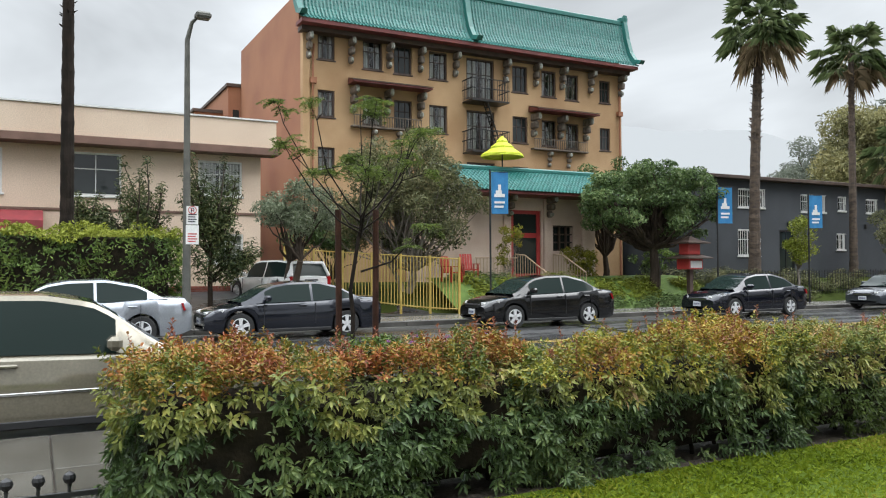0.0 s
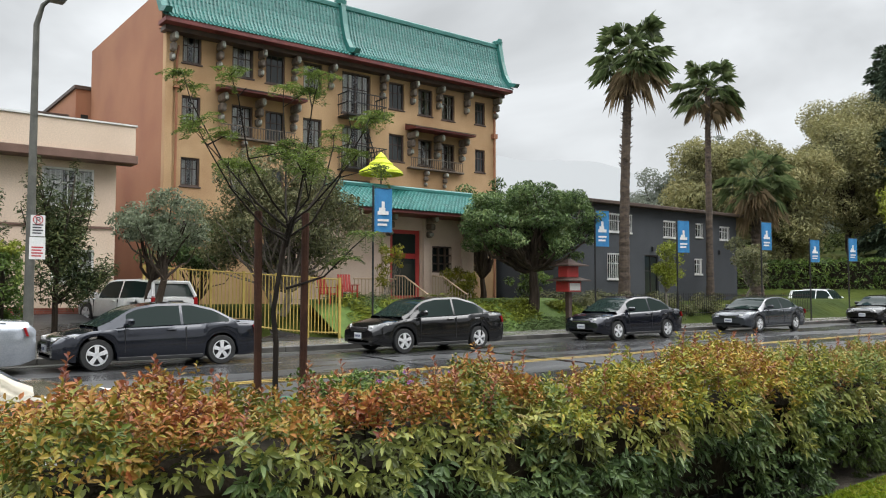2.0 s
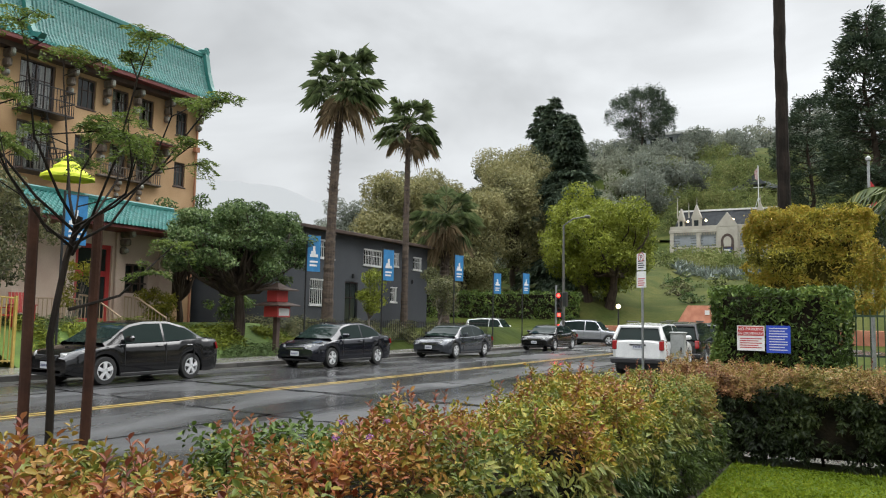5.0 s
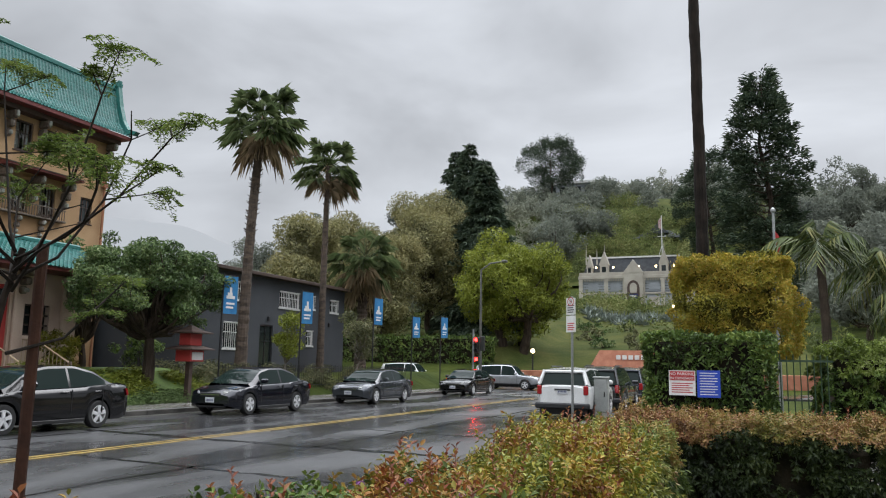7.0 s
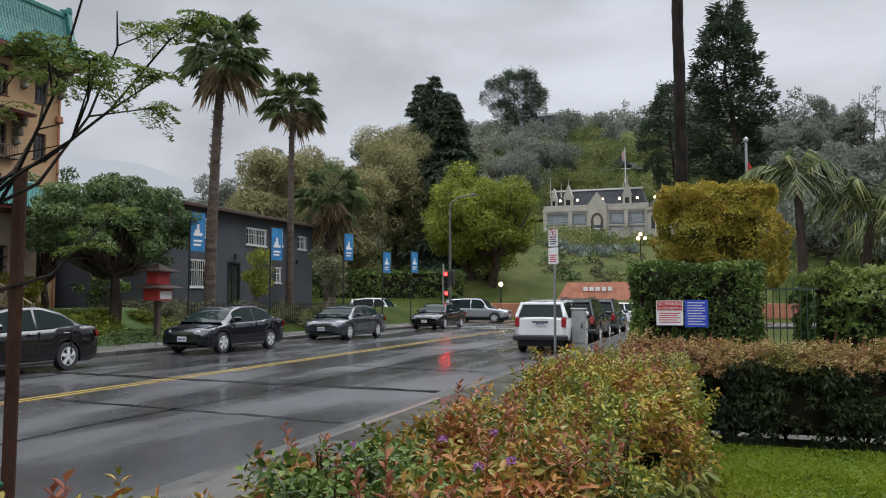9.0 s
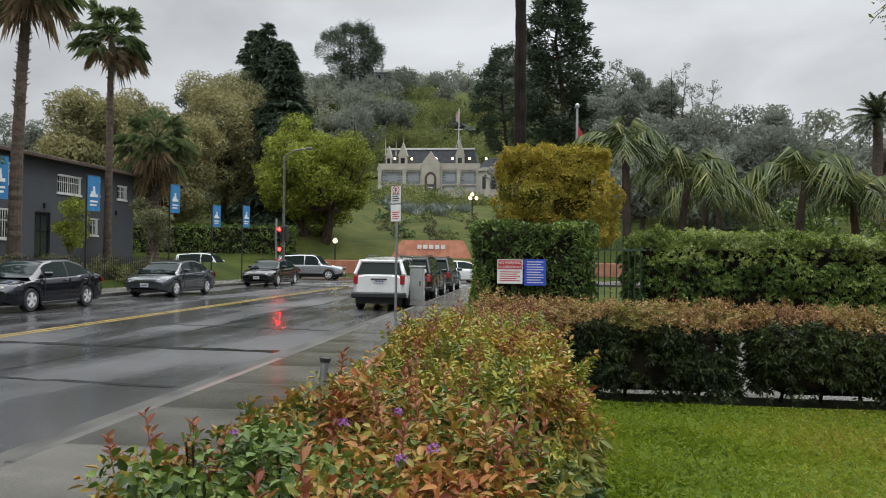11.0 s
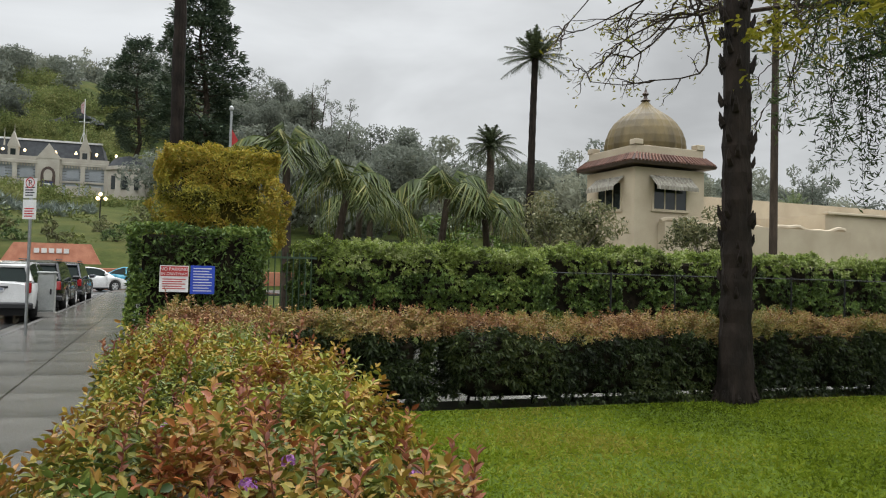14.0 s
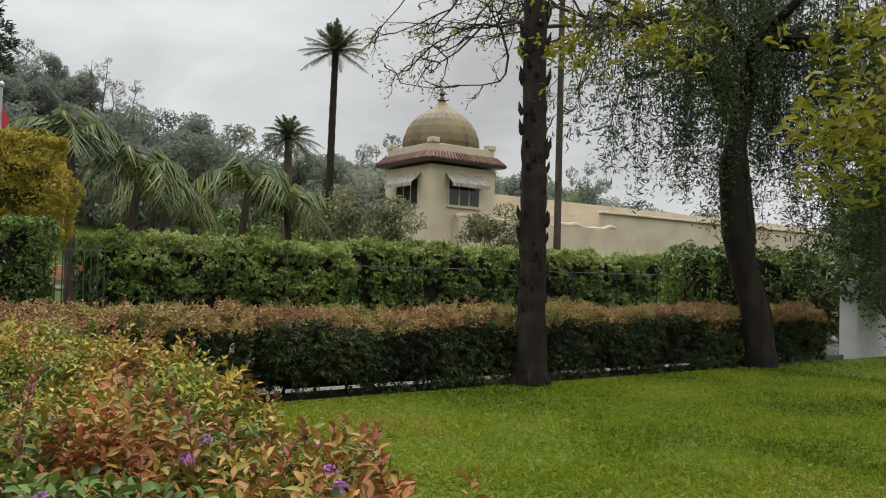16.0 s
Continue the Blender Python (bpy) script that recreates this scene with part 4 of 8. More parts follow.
def wall_with_openings(name, parent, x, y0, y1, z0, z1, holes, mat, thick=0.35):
    """A wall facing +x, cut round rectangular openings (ya, yb, za, zb)."""
    s = Shape()
    ys = sorted({y0, y1, *[h[0] for h in holes], *[h[1] for h in holes]})
    zs = sorted({z0, z1, *[h[2] for h in holes], *[h[3] for h in holes]})
    ny, nz = len(ys) - 1, len(zs) - 1

    def full(i, j):
        if not (0 <= i < ny and 0 <= j < nz):
            return False
        a, b = (ys[i] + ys[i + 1]) / 2, (zs[j] + zs[j + 1]) / 2
        return not any(h[0] <= a <= h[1] and h[2] <= b <= h[3] for h in holes)

    for i in range(ny):
        for j in range(nz):
            if not full(i, j):
                continue
            a, b, c, d = ys[i], ys[i + 1], zs[j], zs[j + 1]
            k = x - thick
            s.poly([(x, a, c), (x, b, c), (x, b, d), (x, a, d)])
            s.poly([(k, a, d), (k, b, d), (k, b, c), (k, a, c)])
            if not full(i - 1, j):
                s.poly([(k, a, c), (x, a, c), (x, a, d), (k, a, d)])
            if not full(i + 1, j):
                s.poly([(k, b, d), (x, b, d), (x, b, c), (k, b, c)])
            if not full(i, j - 1):
                s.poly([(k, b, c), (x, b, c), (x, a, c), (k, a, c)])
            if not full(i, j + 1):
                s.poly([(k, a, d), (x, a, d), (x, b, d), (k, b, d)])
    return part(name, s.weld(), mat, parent)


def bracket(parent, x, y, z, h=1.0, out=0.5):
    """A carved eave bracket in three stacked scrolls with a pale boss."""
    s = Shape()
    for k in range(3):
        o = out * (1 - 0.3 * k)
        s.box(x, y - 0.11, z - h * (k + 1) / 3, x + o, y + 0.11, z - h * k / 3 - 0.03, 0.06)
    b = part("bracket", s, bracket_mat, parent)
    part("boss", Shape().box(x + out * 0.65, y - 0.07, z - h * 0.3, x + out * 1.12, y + 0.07, z - h * 0.06, 0.05), boss_mat, b, "pale carved boss")
    part("scroll", Shape().box(x + out * 0.3, y - 0.06, z - h * 0.95, x + out * 0.62, y + 0.06, z - h * 0.78, 0.04), boss_mat, b)
    return b


boss_mat = material("pale_boss", (0.2, 0.21, 0.18), (0.42, 0.43, 0.39), 0.6, 5)


def tiled(parent, name, prof, y0, y1, step=0.24, mat=None, rad=0.06):
    """A tiled slope: prof is a line of (x, z) from eave to top, with round cover tiles in rows and courses."""
    s = Shape()
    s.loft([[(x, y0, z) for x, z in prof], [(x, y1, z) for x, z in prof]], closed=False)
    lens = [0.0]
    for (xa, za), (xb, zb) in zip(prof, prof[1:]):
        lens.append(lens[-1] + math.hypot(xb - xa, zb - za))

    def at(d):
        for i in range(len(prof) - 1):
            if d <= lens[i + 1] or i == len(prof) - 2:
                t = (d - lens[i]) / (lens[i + 1] - lens[i])
                return prof[i][0] + (prof[i + 1][0] - prof[i][0]) * t, prof[i][1] + (prof[i + 1][1] - prof[i][1]) * t

    part(name, s, mat, parent)
    t = Shape()
    n = int((y1 - y0) / step)
    course = 0.2
    k = max(int(lens[-1] / course), 1)
    for i in range(n + 1):
        y = y0 + (y1 - y0) * i / n
        for j in range(k):
            xa, za = at(lens[-1] * j / k)
            xb, zb = at(lens[-1] * (j + 1) / k)
            dx, dz = xb - xa, zb - za
            L = math.hypot(dx, dz)
            nx, nz = dz / L * rad, -dx / L * rad
            if nz < 0:
                nx, nz = -nx, -nz
            w = step * 0.3
            lift = 1.3
            t.add([(xa, y - w, za), (xa + nx * lift, y, za + nz * lift + 0.02), (xa, y + w, za), (xb, y - w, zb), (xb + nx * 0.8, y, zb + nz * 0.8), (xb, y + w, zb)],
                  [(0, 1, 4, 3), (1, 2, 5, 4), (0, 2, 1)])
    o = part("roof_tiles", t, mat, parent)
    o["kind"] = "stuff"


def hotel():
    ob = thing("hotel", pose(0, 0, 0), "four-storey ochre stucco hotel with curved green tiled roof and carved brackets", "building")
    y0, y1, top = hy(9.05), hy(25.75), hz(11.75)
    cols = [(9.68, 10.42), (11.68, 12.58), (13.12, 13.98), (14.83, 15.74), (16.73, 18.2), (19.2, 20.05), (20.86, 21.7), (22.26, 23.05), (24.36, 25.02)]
    rows = [(10.25, 11.5), (7.86, 9.1), (5.5, 6.72), (3.1, 4.3)]
    holes = []
    for r, (za, zb) in enumerate(rows):
        for c, (ya, yb) in enumerate(cols):
            slope = -0.055 * (ya - 10) * 0.55 * (r < 3)
            if c == 4 and r < 2:
                holes.append((hy(ya), hy(yb), hz(za - 0.6 + slope), hz(zb + slope)))
            elif r < 3 or c in (0, 1, 2, 8):
                shrink = 0.12 if c in (0, 8) else 0.0
                holes.append((hy(ya), hy(yb), hz(za + shrink + slope), hz(zb + slope)))
    wall = wall_with_openings("wall", ob, FX, y0, y1, 0.6, top, holes, stucco)
    # rear and side walls, and the wing behind
    part("wall", Shape().box(FX - 11.5, y0 - 0.0, 0.6, FX - 0.355, y0 + 0.35, hz(13.3)), stucco_red, ob, "plain red-brown side wall")
    part("wall", Shape().box(FX - 11.5, y1 - 0.35, 0.6, FX - 0.355, y1, top), stucco, ob)
    for a, b, c, d, z in ((FX - 24, y0 - 0.7, FX - 11.6, y1 - 3, 12.0), (FX - 26, y0 - 2.3, FX - 13, y0 - 0.71, 10.7)):
        w = part("wing", Shape().box(a, b, 0.6, c, d, z), stucco_red, ob, "lower red-brown rear wing")
        part("coping", Shape().box(a - 0.1, b - 0.1, z + 0.003, c + 0.1, d - 0.02, z + 0.18), trim_dark, w)
        part("window", Shape().box(c + 0.004, b + 0.25, z - 2.6, c + 0.03, b + 0.6, z - 1.3), win_glass, w)
    part("flat_roof", Shape().box(FX - 11.4, y0 + 0.36, top - 0.5, FX - 0.36, y1 - 0.36, top - 0.2), concrete, ob)
    # corner pier and downpipe
    part("pier", Shape().box(FX + 0.003, y0 - 0.04, 0.6, FX + 0.12, y0 + 0.28, top - 0.3, 0.02), stucco, ob)
    for yy in (y0 + 0.42, y1 - 0.22):
        part("downpipe", Shape().tube([(FX + 0.12, yy, 1.0), (FX + 0.12, yy, top - 1.3), (FX + 0.3, yy, top - 0.9)], 0.05, 8).box(FX + 0.03, yy - 0.14, top - 2.6, FX + 0.24, yy + 0.14, top - 2.35), stucco_red, ob)
    for i, h in enumerate(holes):
        window(ob, FX - 0.05, *h, bars=4 if h[1] - h[0] > 1.2 else 3, curtain=i % 3 != 2)
    # roof: curved slope like a bell, with ridges
    ez, tz = hz(11.85), hz(14.15)
    prof = [(FX + 1.0, ez - 0.12), (FX + 0.62, ez + 0.12), (FX + 0.28, ez + 0.62), (FX + 0.02, ez + 1.4), (FX - 0.2, tz)]
    tiled(ob, "roof", prof, y0 - 0.35, y1 + 0.35, 0.17, tile_green, 0.04)
    part("eave_board", Shape().box(FX + 0.1, y0 - 0.35, ez - 0.3, FX + 0.98, y1 + 0.35, ez - 0.14), trim_red, ob, "dark red eave boards")
    part("soffit", Shape().box(FX - 0.1, y0 - 0.2, ez - 0.5, FX + 0.5, y1 + 0.2, ez - 0.303), trim_dark, ob)
    s = Shape()
    s.box(FX - 0.55, y0 - 0.3, tz - 0.1, FX - 0.12, y1 + 0.3, tz + 0.18, 0.05)
    part("ridge", s, tile_green, ob)
    part("roof_back", Shape().box(FX - 0.6, y0 - 0.1, ez - 0.2, FX - 0.25, y1 + 0.1, tz - 0.1), stucco_red, ob)
    for yy in (y0 - 0.35, hy(16.75), y1 + 0.35):
        r = Shape()
        rings = []
        for x, z in [(FX + 1.2, ez - 0.05)] + prof[1:] + [(FX - 0.2, tz + 0.3)]:
            rings.append([(x + 0.0, yy - 0.16, z), (x + 0.2, yy - 0.12, z + 0.16), (x + 0.2, yy + 0.12, z + 0.16), (x, yy + 0.16, z)])
        r.loft(rings, True, True)
        r.lathe([(0.02, tz + 0.1), (0.28, tz + 0.12), (0.3, tz + 0.32), (0.12, tz + 0.42)], FX - 0.25, yy, 10)
        part("hip_ridge", r, tile_green, ob, "rounded green tile ridge")
    part("antenna", Shape().tube([(FX - 3, hy(18.5), top), (FX - 3, hy(18.5), top + 4.2)], 0.03, 5).tube([(FX - 3, hy(21), top), (FX - 3, hy(21), top + 3.9)], 0.03, 5), black_metal, ob)
    part("roof_vent", Shape().tube([(FX - 20, y0 + 2.2, hz(11)), (FX - 20, y0 + 2.2, hz(12.4)), (FX - 20, y0 + 3.2, hz(12.4)), (FX - 20, y0 + 3.2, hz(11))], 0.06, 6), steel, ob)
    for yy in (9.25, 11.1, 12.85, 14.35, 16.1, 18.75, 20.45, 21.98, 23.7, 25.6):
        bracket(ob, FX + 0.004, hy(yy), ez - 0.5, 1.15, 0.62)
    # red bracketed canopies over the second storey
    for ya, yb, zt in ((11.0, 14.5, 9.55), (20.1, 23.55, 9.2)):
        ya, yb, zt = hy(ya), hy(yb), hz(zt)
        c = part("canopy", Shape().prism([(FX + 0.02, ya, zt + 0.16), (FX + 1.1, ya - 0.15, zt - 0.12), (FX + 1.1, ya - 0.15, zt - 0.2), (FX + 0.02, ya, zt - 0.12)], (0, yb - ya + 0.15, 0)), trim_red, ob, "dark red bracketed canopy")
        tt = Shape().prism([(FX + 0.02, ya, zt + 0.2), (FX + 1.14, ya - 0.18, zt - 0.08), (FX + 1.14, ya - 0.18, zt - 0.115), (FX + 0.02, ya, zt + 0.165)], (0, yb - ya + 0.2, 0))
        part("canopy_tiles", tt, trim_dark, c)
        for k in range(3):
            bracket(ob, FX + 0.004, ya + 0.2 + (yb - ya - 0.4) * k / 2, zt - 0.2, 1.2, 0.75)
        g = Shape()
        zb = zt - 1.95
        g.box(FX + 0.02, ya + 0.1, zb - 0.08, FX + 0.3, yb - 0.1, zb, 0.02)
        for k in range(26):
            yy = ya + 0.2 + (yb - ya - 0.4) * k / 25
            g.box(FX + 0.26, yy - 0.012, zb, FX + 0.285, yy + 0.012, zb + 0.45)
        g.box(FX + 0.25, ya + 0.15, zb + 0.45, FX + 0.295, yb - 0.15, zb + 0.49)
        part("balcony_rail", g, bracket_mat, ob, "low balcony rail below the windows")
        for k in range(2):
            bracket(ob, FX + 0.004, ya + (yb - ya) * (0.33 + 0.33 * k), zb - 0.1, 0.8, 0.35)
    # fire escape
    ya, yb = hy(16.5), hy(18.45)
    for zf in (9.25, 6.95):
        z = hz(zf)
        g = Shape()
        g.box(FX + 0.02, ya, z - 0.1, FX + 1.0, yb, z - 0.03)
        for yy in np.arange(ya, yb + 0.01, 0.14):
            g.box(FX + 0.965, yy - 0.01, z, FX + 0.985, yy + 0.01, z + 0.95)
        for xx in np.arange(FX + 0.1, FX + 1.0, 0.14):
            for yy in (ya, yb):
                g.box(xx - 0.01, yy - 0.01, z, xx + 0.01, yy + 0.01, z + 0.95)
        for h in (0.5, 0.97):
            g.box(FX + 0.955, ya, z + h - 0.02, FX + 0.995, yb, z + h + 0.02)
            g.box(FX + 0.02, ya - 0.02, z + h - 0.02, FX + 0.99, ya + 0.02, z + h + 0.02)
            g.box(FX + 0.02, yb - 0.02, z + h - 0.02, FX + 0.99, yb + 0.02, z + h + 0.02)
        part("fire_escape", g, black_metal, ob, "black iron fire escape landing")
    z0, z1 = hz(6.95), hz(9.25)
    l = Shape()
    for xx in (FX + 0.55, FX + 0.9):
        l.tube([(xx, hy(17.3), z1), (xx, hy(18.1), z0)], 0.03, 5)
    for k in range(11):
        t = (k + 0.5) / 11
        l.box(FX + 0.55, hy(17.3) + (hy(18.1) - hy(17.3)) * t - 0.09, z1 + (z0 - z1) * t - 0.015, FX + 0.9, hy(17.3) + (hy(18.1) - hy(17.3)) * t + 0.09, z1 + (z0 - z1) * t + 0.015)
    part("ladder", l, black_metal, ob, "steep iron stair of the fire escape")
    return ob


hotel()

porch_wall = material("pink_stone_stucco", (0.5, 0.37, 0.3), (0.6, 0.47, 0.39), 0.8, 0.8, bump=0.25)
door_red = material("red_door_paint", (0.36, 0.03, 0.03), (0.42, 0.05, 0.045), 0.4, 2)
brick_red = material("red_brick_paving", (0.25, 0.07, 0.045), (0.33, 0.11, 0.075), 0.7, 4, bump=0.3)
rail_tan = paint("tan_rail_paint", (0.42, 0.3, 0.2), 0.45)


def porch():
    PX = -22.5
    ob = thing("entrance_porch", pose(0, 0, 0), "entrance pavilion with green tiled roof, pink walls and red door", "porch")
    y0, y1 = 14.6, 21.2
    wall_with_openings("wall", ob, PX, y0, y1, 0.8, 4.75, [(16.85, 18.35, 1.25, 4.1), (18.95, 20.0, 2.4, 3.5)], porch_wall, 0.3)
    part("wall", Shape().box(FX, y0, 0.8, PX - 0.305, y0 + 0.3, 4.75), porch_wall, ob)
    part("wall", Shape().box(FX, y1 - 0.3, 0.8, PX - 0.305, y1, 4.75), porch_wall, ob)
    d = part("door", Shape().box(PX - 0.2, 16.85, 1.25, PX - 0.1, 17.02, 4.1).box(PX - 0.2, 18.18, 1.25, PX - 0.1, 18.35, 4.1).box(PX - 0.2, 17.02, 3.95, PX - 0.1, 18.18, 4.1).box(PX - 0.2, 17.02, 2.95, PX - 0.1, 18.18, 3.15).box(PX - 0.2, 17.02, 1.25, PX - 0.1, 18.18, 1.45), door_red, ob, "red framed glass door")
    part("pane", Shape().box(PX - 0.17, 17.02, 1.45, PX - 0.14, 18.18, 2.95).box(PX - 0.17, 17.02, 3.15, PX - 0.14, 18.18, 3.95), win_glass, d)
    g = Shape()
    for k in range(3):
        g.box(PX - 0.15, 18.95 + 0.35 * k, 2.4, PX - 0.05, 19.02 + 0.35 * k, 3.5)
    for k in range(4):
        g.box(PX - 0.14, 18.95, 2.4 + 0.345 * k, PX - 0.06, 20.0, 2.46 + 0.345 * k)
    part("window_grille", g, trim_dark, ob, "dark fretwork window grille")
    part("pane", Shape().box(PX - 0.24, 18.95, 2.4, PX - 0.22, 20.0, 3.5), win_glass, ob)
    for yy in (16.6, 18.6, 20.6):
        part("pilaster", Shape().box(PX + 0.003, yy - 0.17, 0.8, PX + 0.14, yy + 0.17, 4.6, 0.03), porch_wall, ob)
        bracket(ob, PX + 0.145, yy, 4.7, 0.9, 0.65)
    prof = [(PX + 1.5, 4.75), (PX + 1.0, 4.95), (PX + 0.3, 5.35), (PX - 0.6, 5.8)]
    tiled(ob, "roof", prof, y0 - 0.5, y1 + 0.45, 0.17, tile_green, 0.035)
    part("roof_deck", Shape().box(FX + 0.02, y0 - 0.3, 4.76, PX - 0.62, y1 + 0.3, 5.7), concrete, ob)
    part("eave_board", Shape().box(PX - 0.2, y0 - 0.45, 4.62, PX + 1.42, y1 + 0.4, 4.72), trim_red, ob, "dark red eave")
    part("ridge", Shape().box(PX - 0.9, y0 - 0.5, 5.75, PX - 0.5, y1 + 0.45, 5.95, 0.05), tile_green, ob)
    st = thing("entrance_steps", pose(0, 0, 0), "red brick entrance steps with tan metal handrails", "steps")
    for k in range(5):
        part("step", Shape().box(PX + 0.02, 16.9, 0.7, PX + 2.4 - 0.32 * k, 18.7, 0.72 + 0.14 * k, 0.015), brick_red, st)
    for yy in (16.85, 18.75):
        r = part("handrail", Shape().tube([(PX + 0.3, yy, 2.25), (PX + 1.0, yy, 2.2), (PX + 2.5, yy, 1.5)], 0.03, 6), rail_tan, st)
        for k in range(13):
            t = k / 12
            x = PX + 0.3 + 2.2 * t
            zt = 2.25 if t < 0.3 else 2.22 - (t - 0.3) / 0.7 * 0.72
            part("baluster", Shape().tube([(x, yy, max(1.3 - 0.75 * t, 0.7)), (x, yy, zt)], 0.014, 5), rail_tan, r)
    rr = part("handrail", Shape().tube([(PX + 0.5, 14.85, 2.1), (PX + 0.5, 16.8, 2.1)], 0.025, 6), rail_tan, st)
    for k in range(12):
        part("baluster", Shape().tube([(PX + 0.5, 14.9 + 0.16 * k, 1.0), (PX + 0.5, 14.9 + 0.16 * k, 2.1)], 0.014, 5), rail_tan, rr)
    u = thing("parasol", pose(-23.4, 17.0, 5.75), "yellow-green tiered parasol on the porch roof", "parasol")
    part("pole", Shape().tube([(0, 0, 0), (0, 0, 1.6)], 0.03, 6), black_metal, u)
    lime = paint("lime_canvas", (0.5, 0.56, 0.02), 0.7)
    c = Shape()
    for r0, z0, r1, z1 in ((0.9, 0.75, 0.45, 1.05), (0.5, 1.08, 0.22, 1.3), (0.25, 1.33, 0.02, 1.58)):
        c.loft([[(r0 * math.cos(a) * (1 + 0.04 * (k % 2)), r0 * math.sin(a) * (1 + 0.04 * (k % 2)), z0 - 0.1) for k, a in enumerate(np.arange(16) * math.pi / 8)], [(r0 * math.cos(a), r0 * math.sin(a), z0 + 0.02 * (k % 2)) for k, a in enumerate(np.arange(16) * math.pi / 8)],
                [(r1 * math.cos(a), r1 * math.sin(a), z1) for a in np.arange(16) * math.pi / 8]])
    part("canopy", c, lime, u)


porch()

# ---- low cream apartment house ----
brown_trim = material("brown_fascia", (0.13, 0.07, 0.05), (0.18, 0.1, 0.075), 0.6, 2)
red_canvas = material("red_canvas", (0.17, 0.02, 0.025), (0.22, 0.03, 0.035), 0.8, 3)


def apartment_house():
    X = -24.6
    ob = thing("apartment_house", pose(0, 0, 0), "two-storey cream stucco apartment house with brown fascia and white windows", "building")
    holes = [(0.4, 2.05, 4.25, 5.75), (4.65, 6.25, 4.4, 5.7), (-4.2, -1.6, 4.25, 5.75), (0.5, 2.0, 1.6, 3.0), (5.0, 6.3, 1.9, 3.0), (-8.5, -6, 4.25, 5.75)]
    wall_with_openings("wall", ob, X, -16, 6.95, 0.4, 6.25, holes, cream)
    part("wall", Shape().box(X - 14, 6.6, 0.4, X - 0.355, 6.95, 6.25), cream, ob)
    part("wall", Shape().box(X - 14, -16, 0.4, X - 0.355, -15.65, 6.25), cream, ob)
    part("wall", Shape().box(X - 14.35, -16, 0.4, X - 14.003, 6.95, 6.25), cream, ob)
    part("roof", Shape().box(X - 14.2, -16, 6.02, X + 0.02, 6.9, 6.2), concrete, ob)
    part("soffit", Shape().box(X + 0.003, -16.2, 5.92, X + 0.75, 7.45, 6.2, 0.02), brown_trim, ob, "brown overhanging soffit")
    part("parapet", Shape().box(X + 0.2, -16.2, 6.21, X + 0.6, 7.4, 7.2, 0.02).box(X - 14, 7.0, 6.26, X + 0.19, 7.4, 7.2, 0.02), cream, ob)
    part("coping", Shape().box(X + 0.15, -16.25, 7.203, X + 0.65, 7.45, 7.26), white_frame, ob)
    part("string_course", Shape().box(X + 0.003, -16, 3.72, X + 0.05, 6.9, 3.8), brown_trim, ob)
    for h in holes:
        window(ob, X - 0.02, *h, bars=2, frame_mat=white_frame, curtain=h[0] > 3)
    aw = thing("awning", pose(0, 0, 0), "dark red canvas awning over the entrance", "awning")
    part("canvas", Shape().prism([(X + 0.01, -4.5, 3.7), (X + 0.5, -4.5, 3.66), (X + 1.2, -4.5, 3.3), (X + 1.25, -4.5, 2.85), (X + 1.2, -4.5, 2.85), (X + 0.01, -4.5, 3.3)], (0, 4.1, 0)), red_canvas, aw)
    ledge = thing("planter_wall", pose(0, 0, 0), "low red brick planter wall", "wall")
    for i in range(24):
        for k in range(3):
            part("brick", Shape().box(-22.9, 1.2 + 0.225 * i + 0.11 * (k % 2), 0.9 + 0.075 * k, -22.78, 1.415 + 0.225 * i + 0.11 * (k % 2), 0.965 + 0.075 * k), brick_red, ledge)
    part("mortar", Shape().box(-22.89, 1.25, 0.5, -22.79, 6.5, 1.1), concrete, ledge)


apartment_house()

# ---- dark grey house ----
dark_wall = material("charcoal_stucco", (0.032, 0.036, 0.042), (0.05, 0.055, 0.062), 0.8, 0.5, bump=0.3)


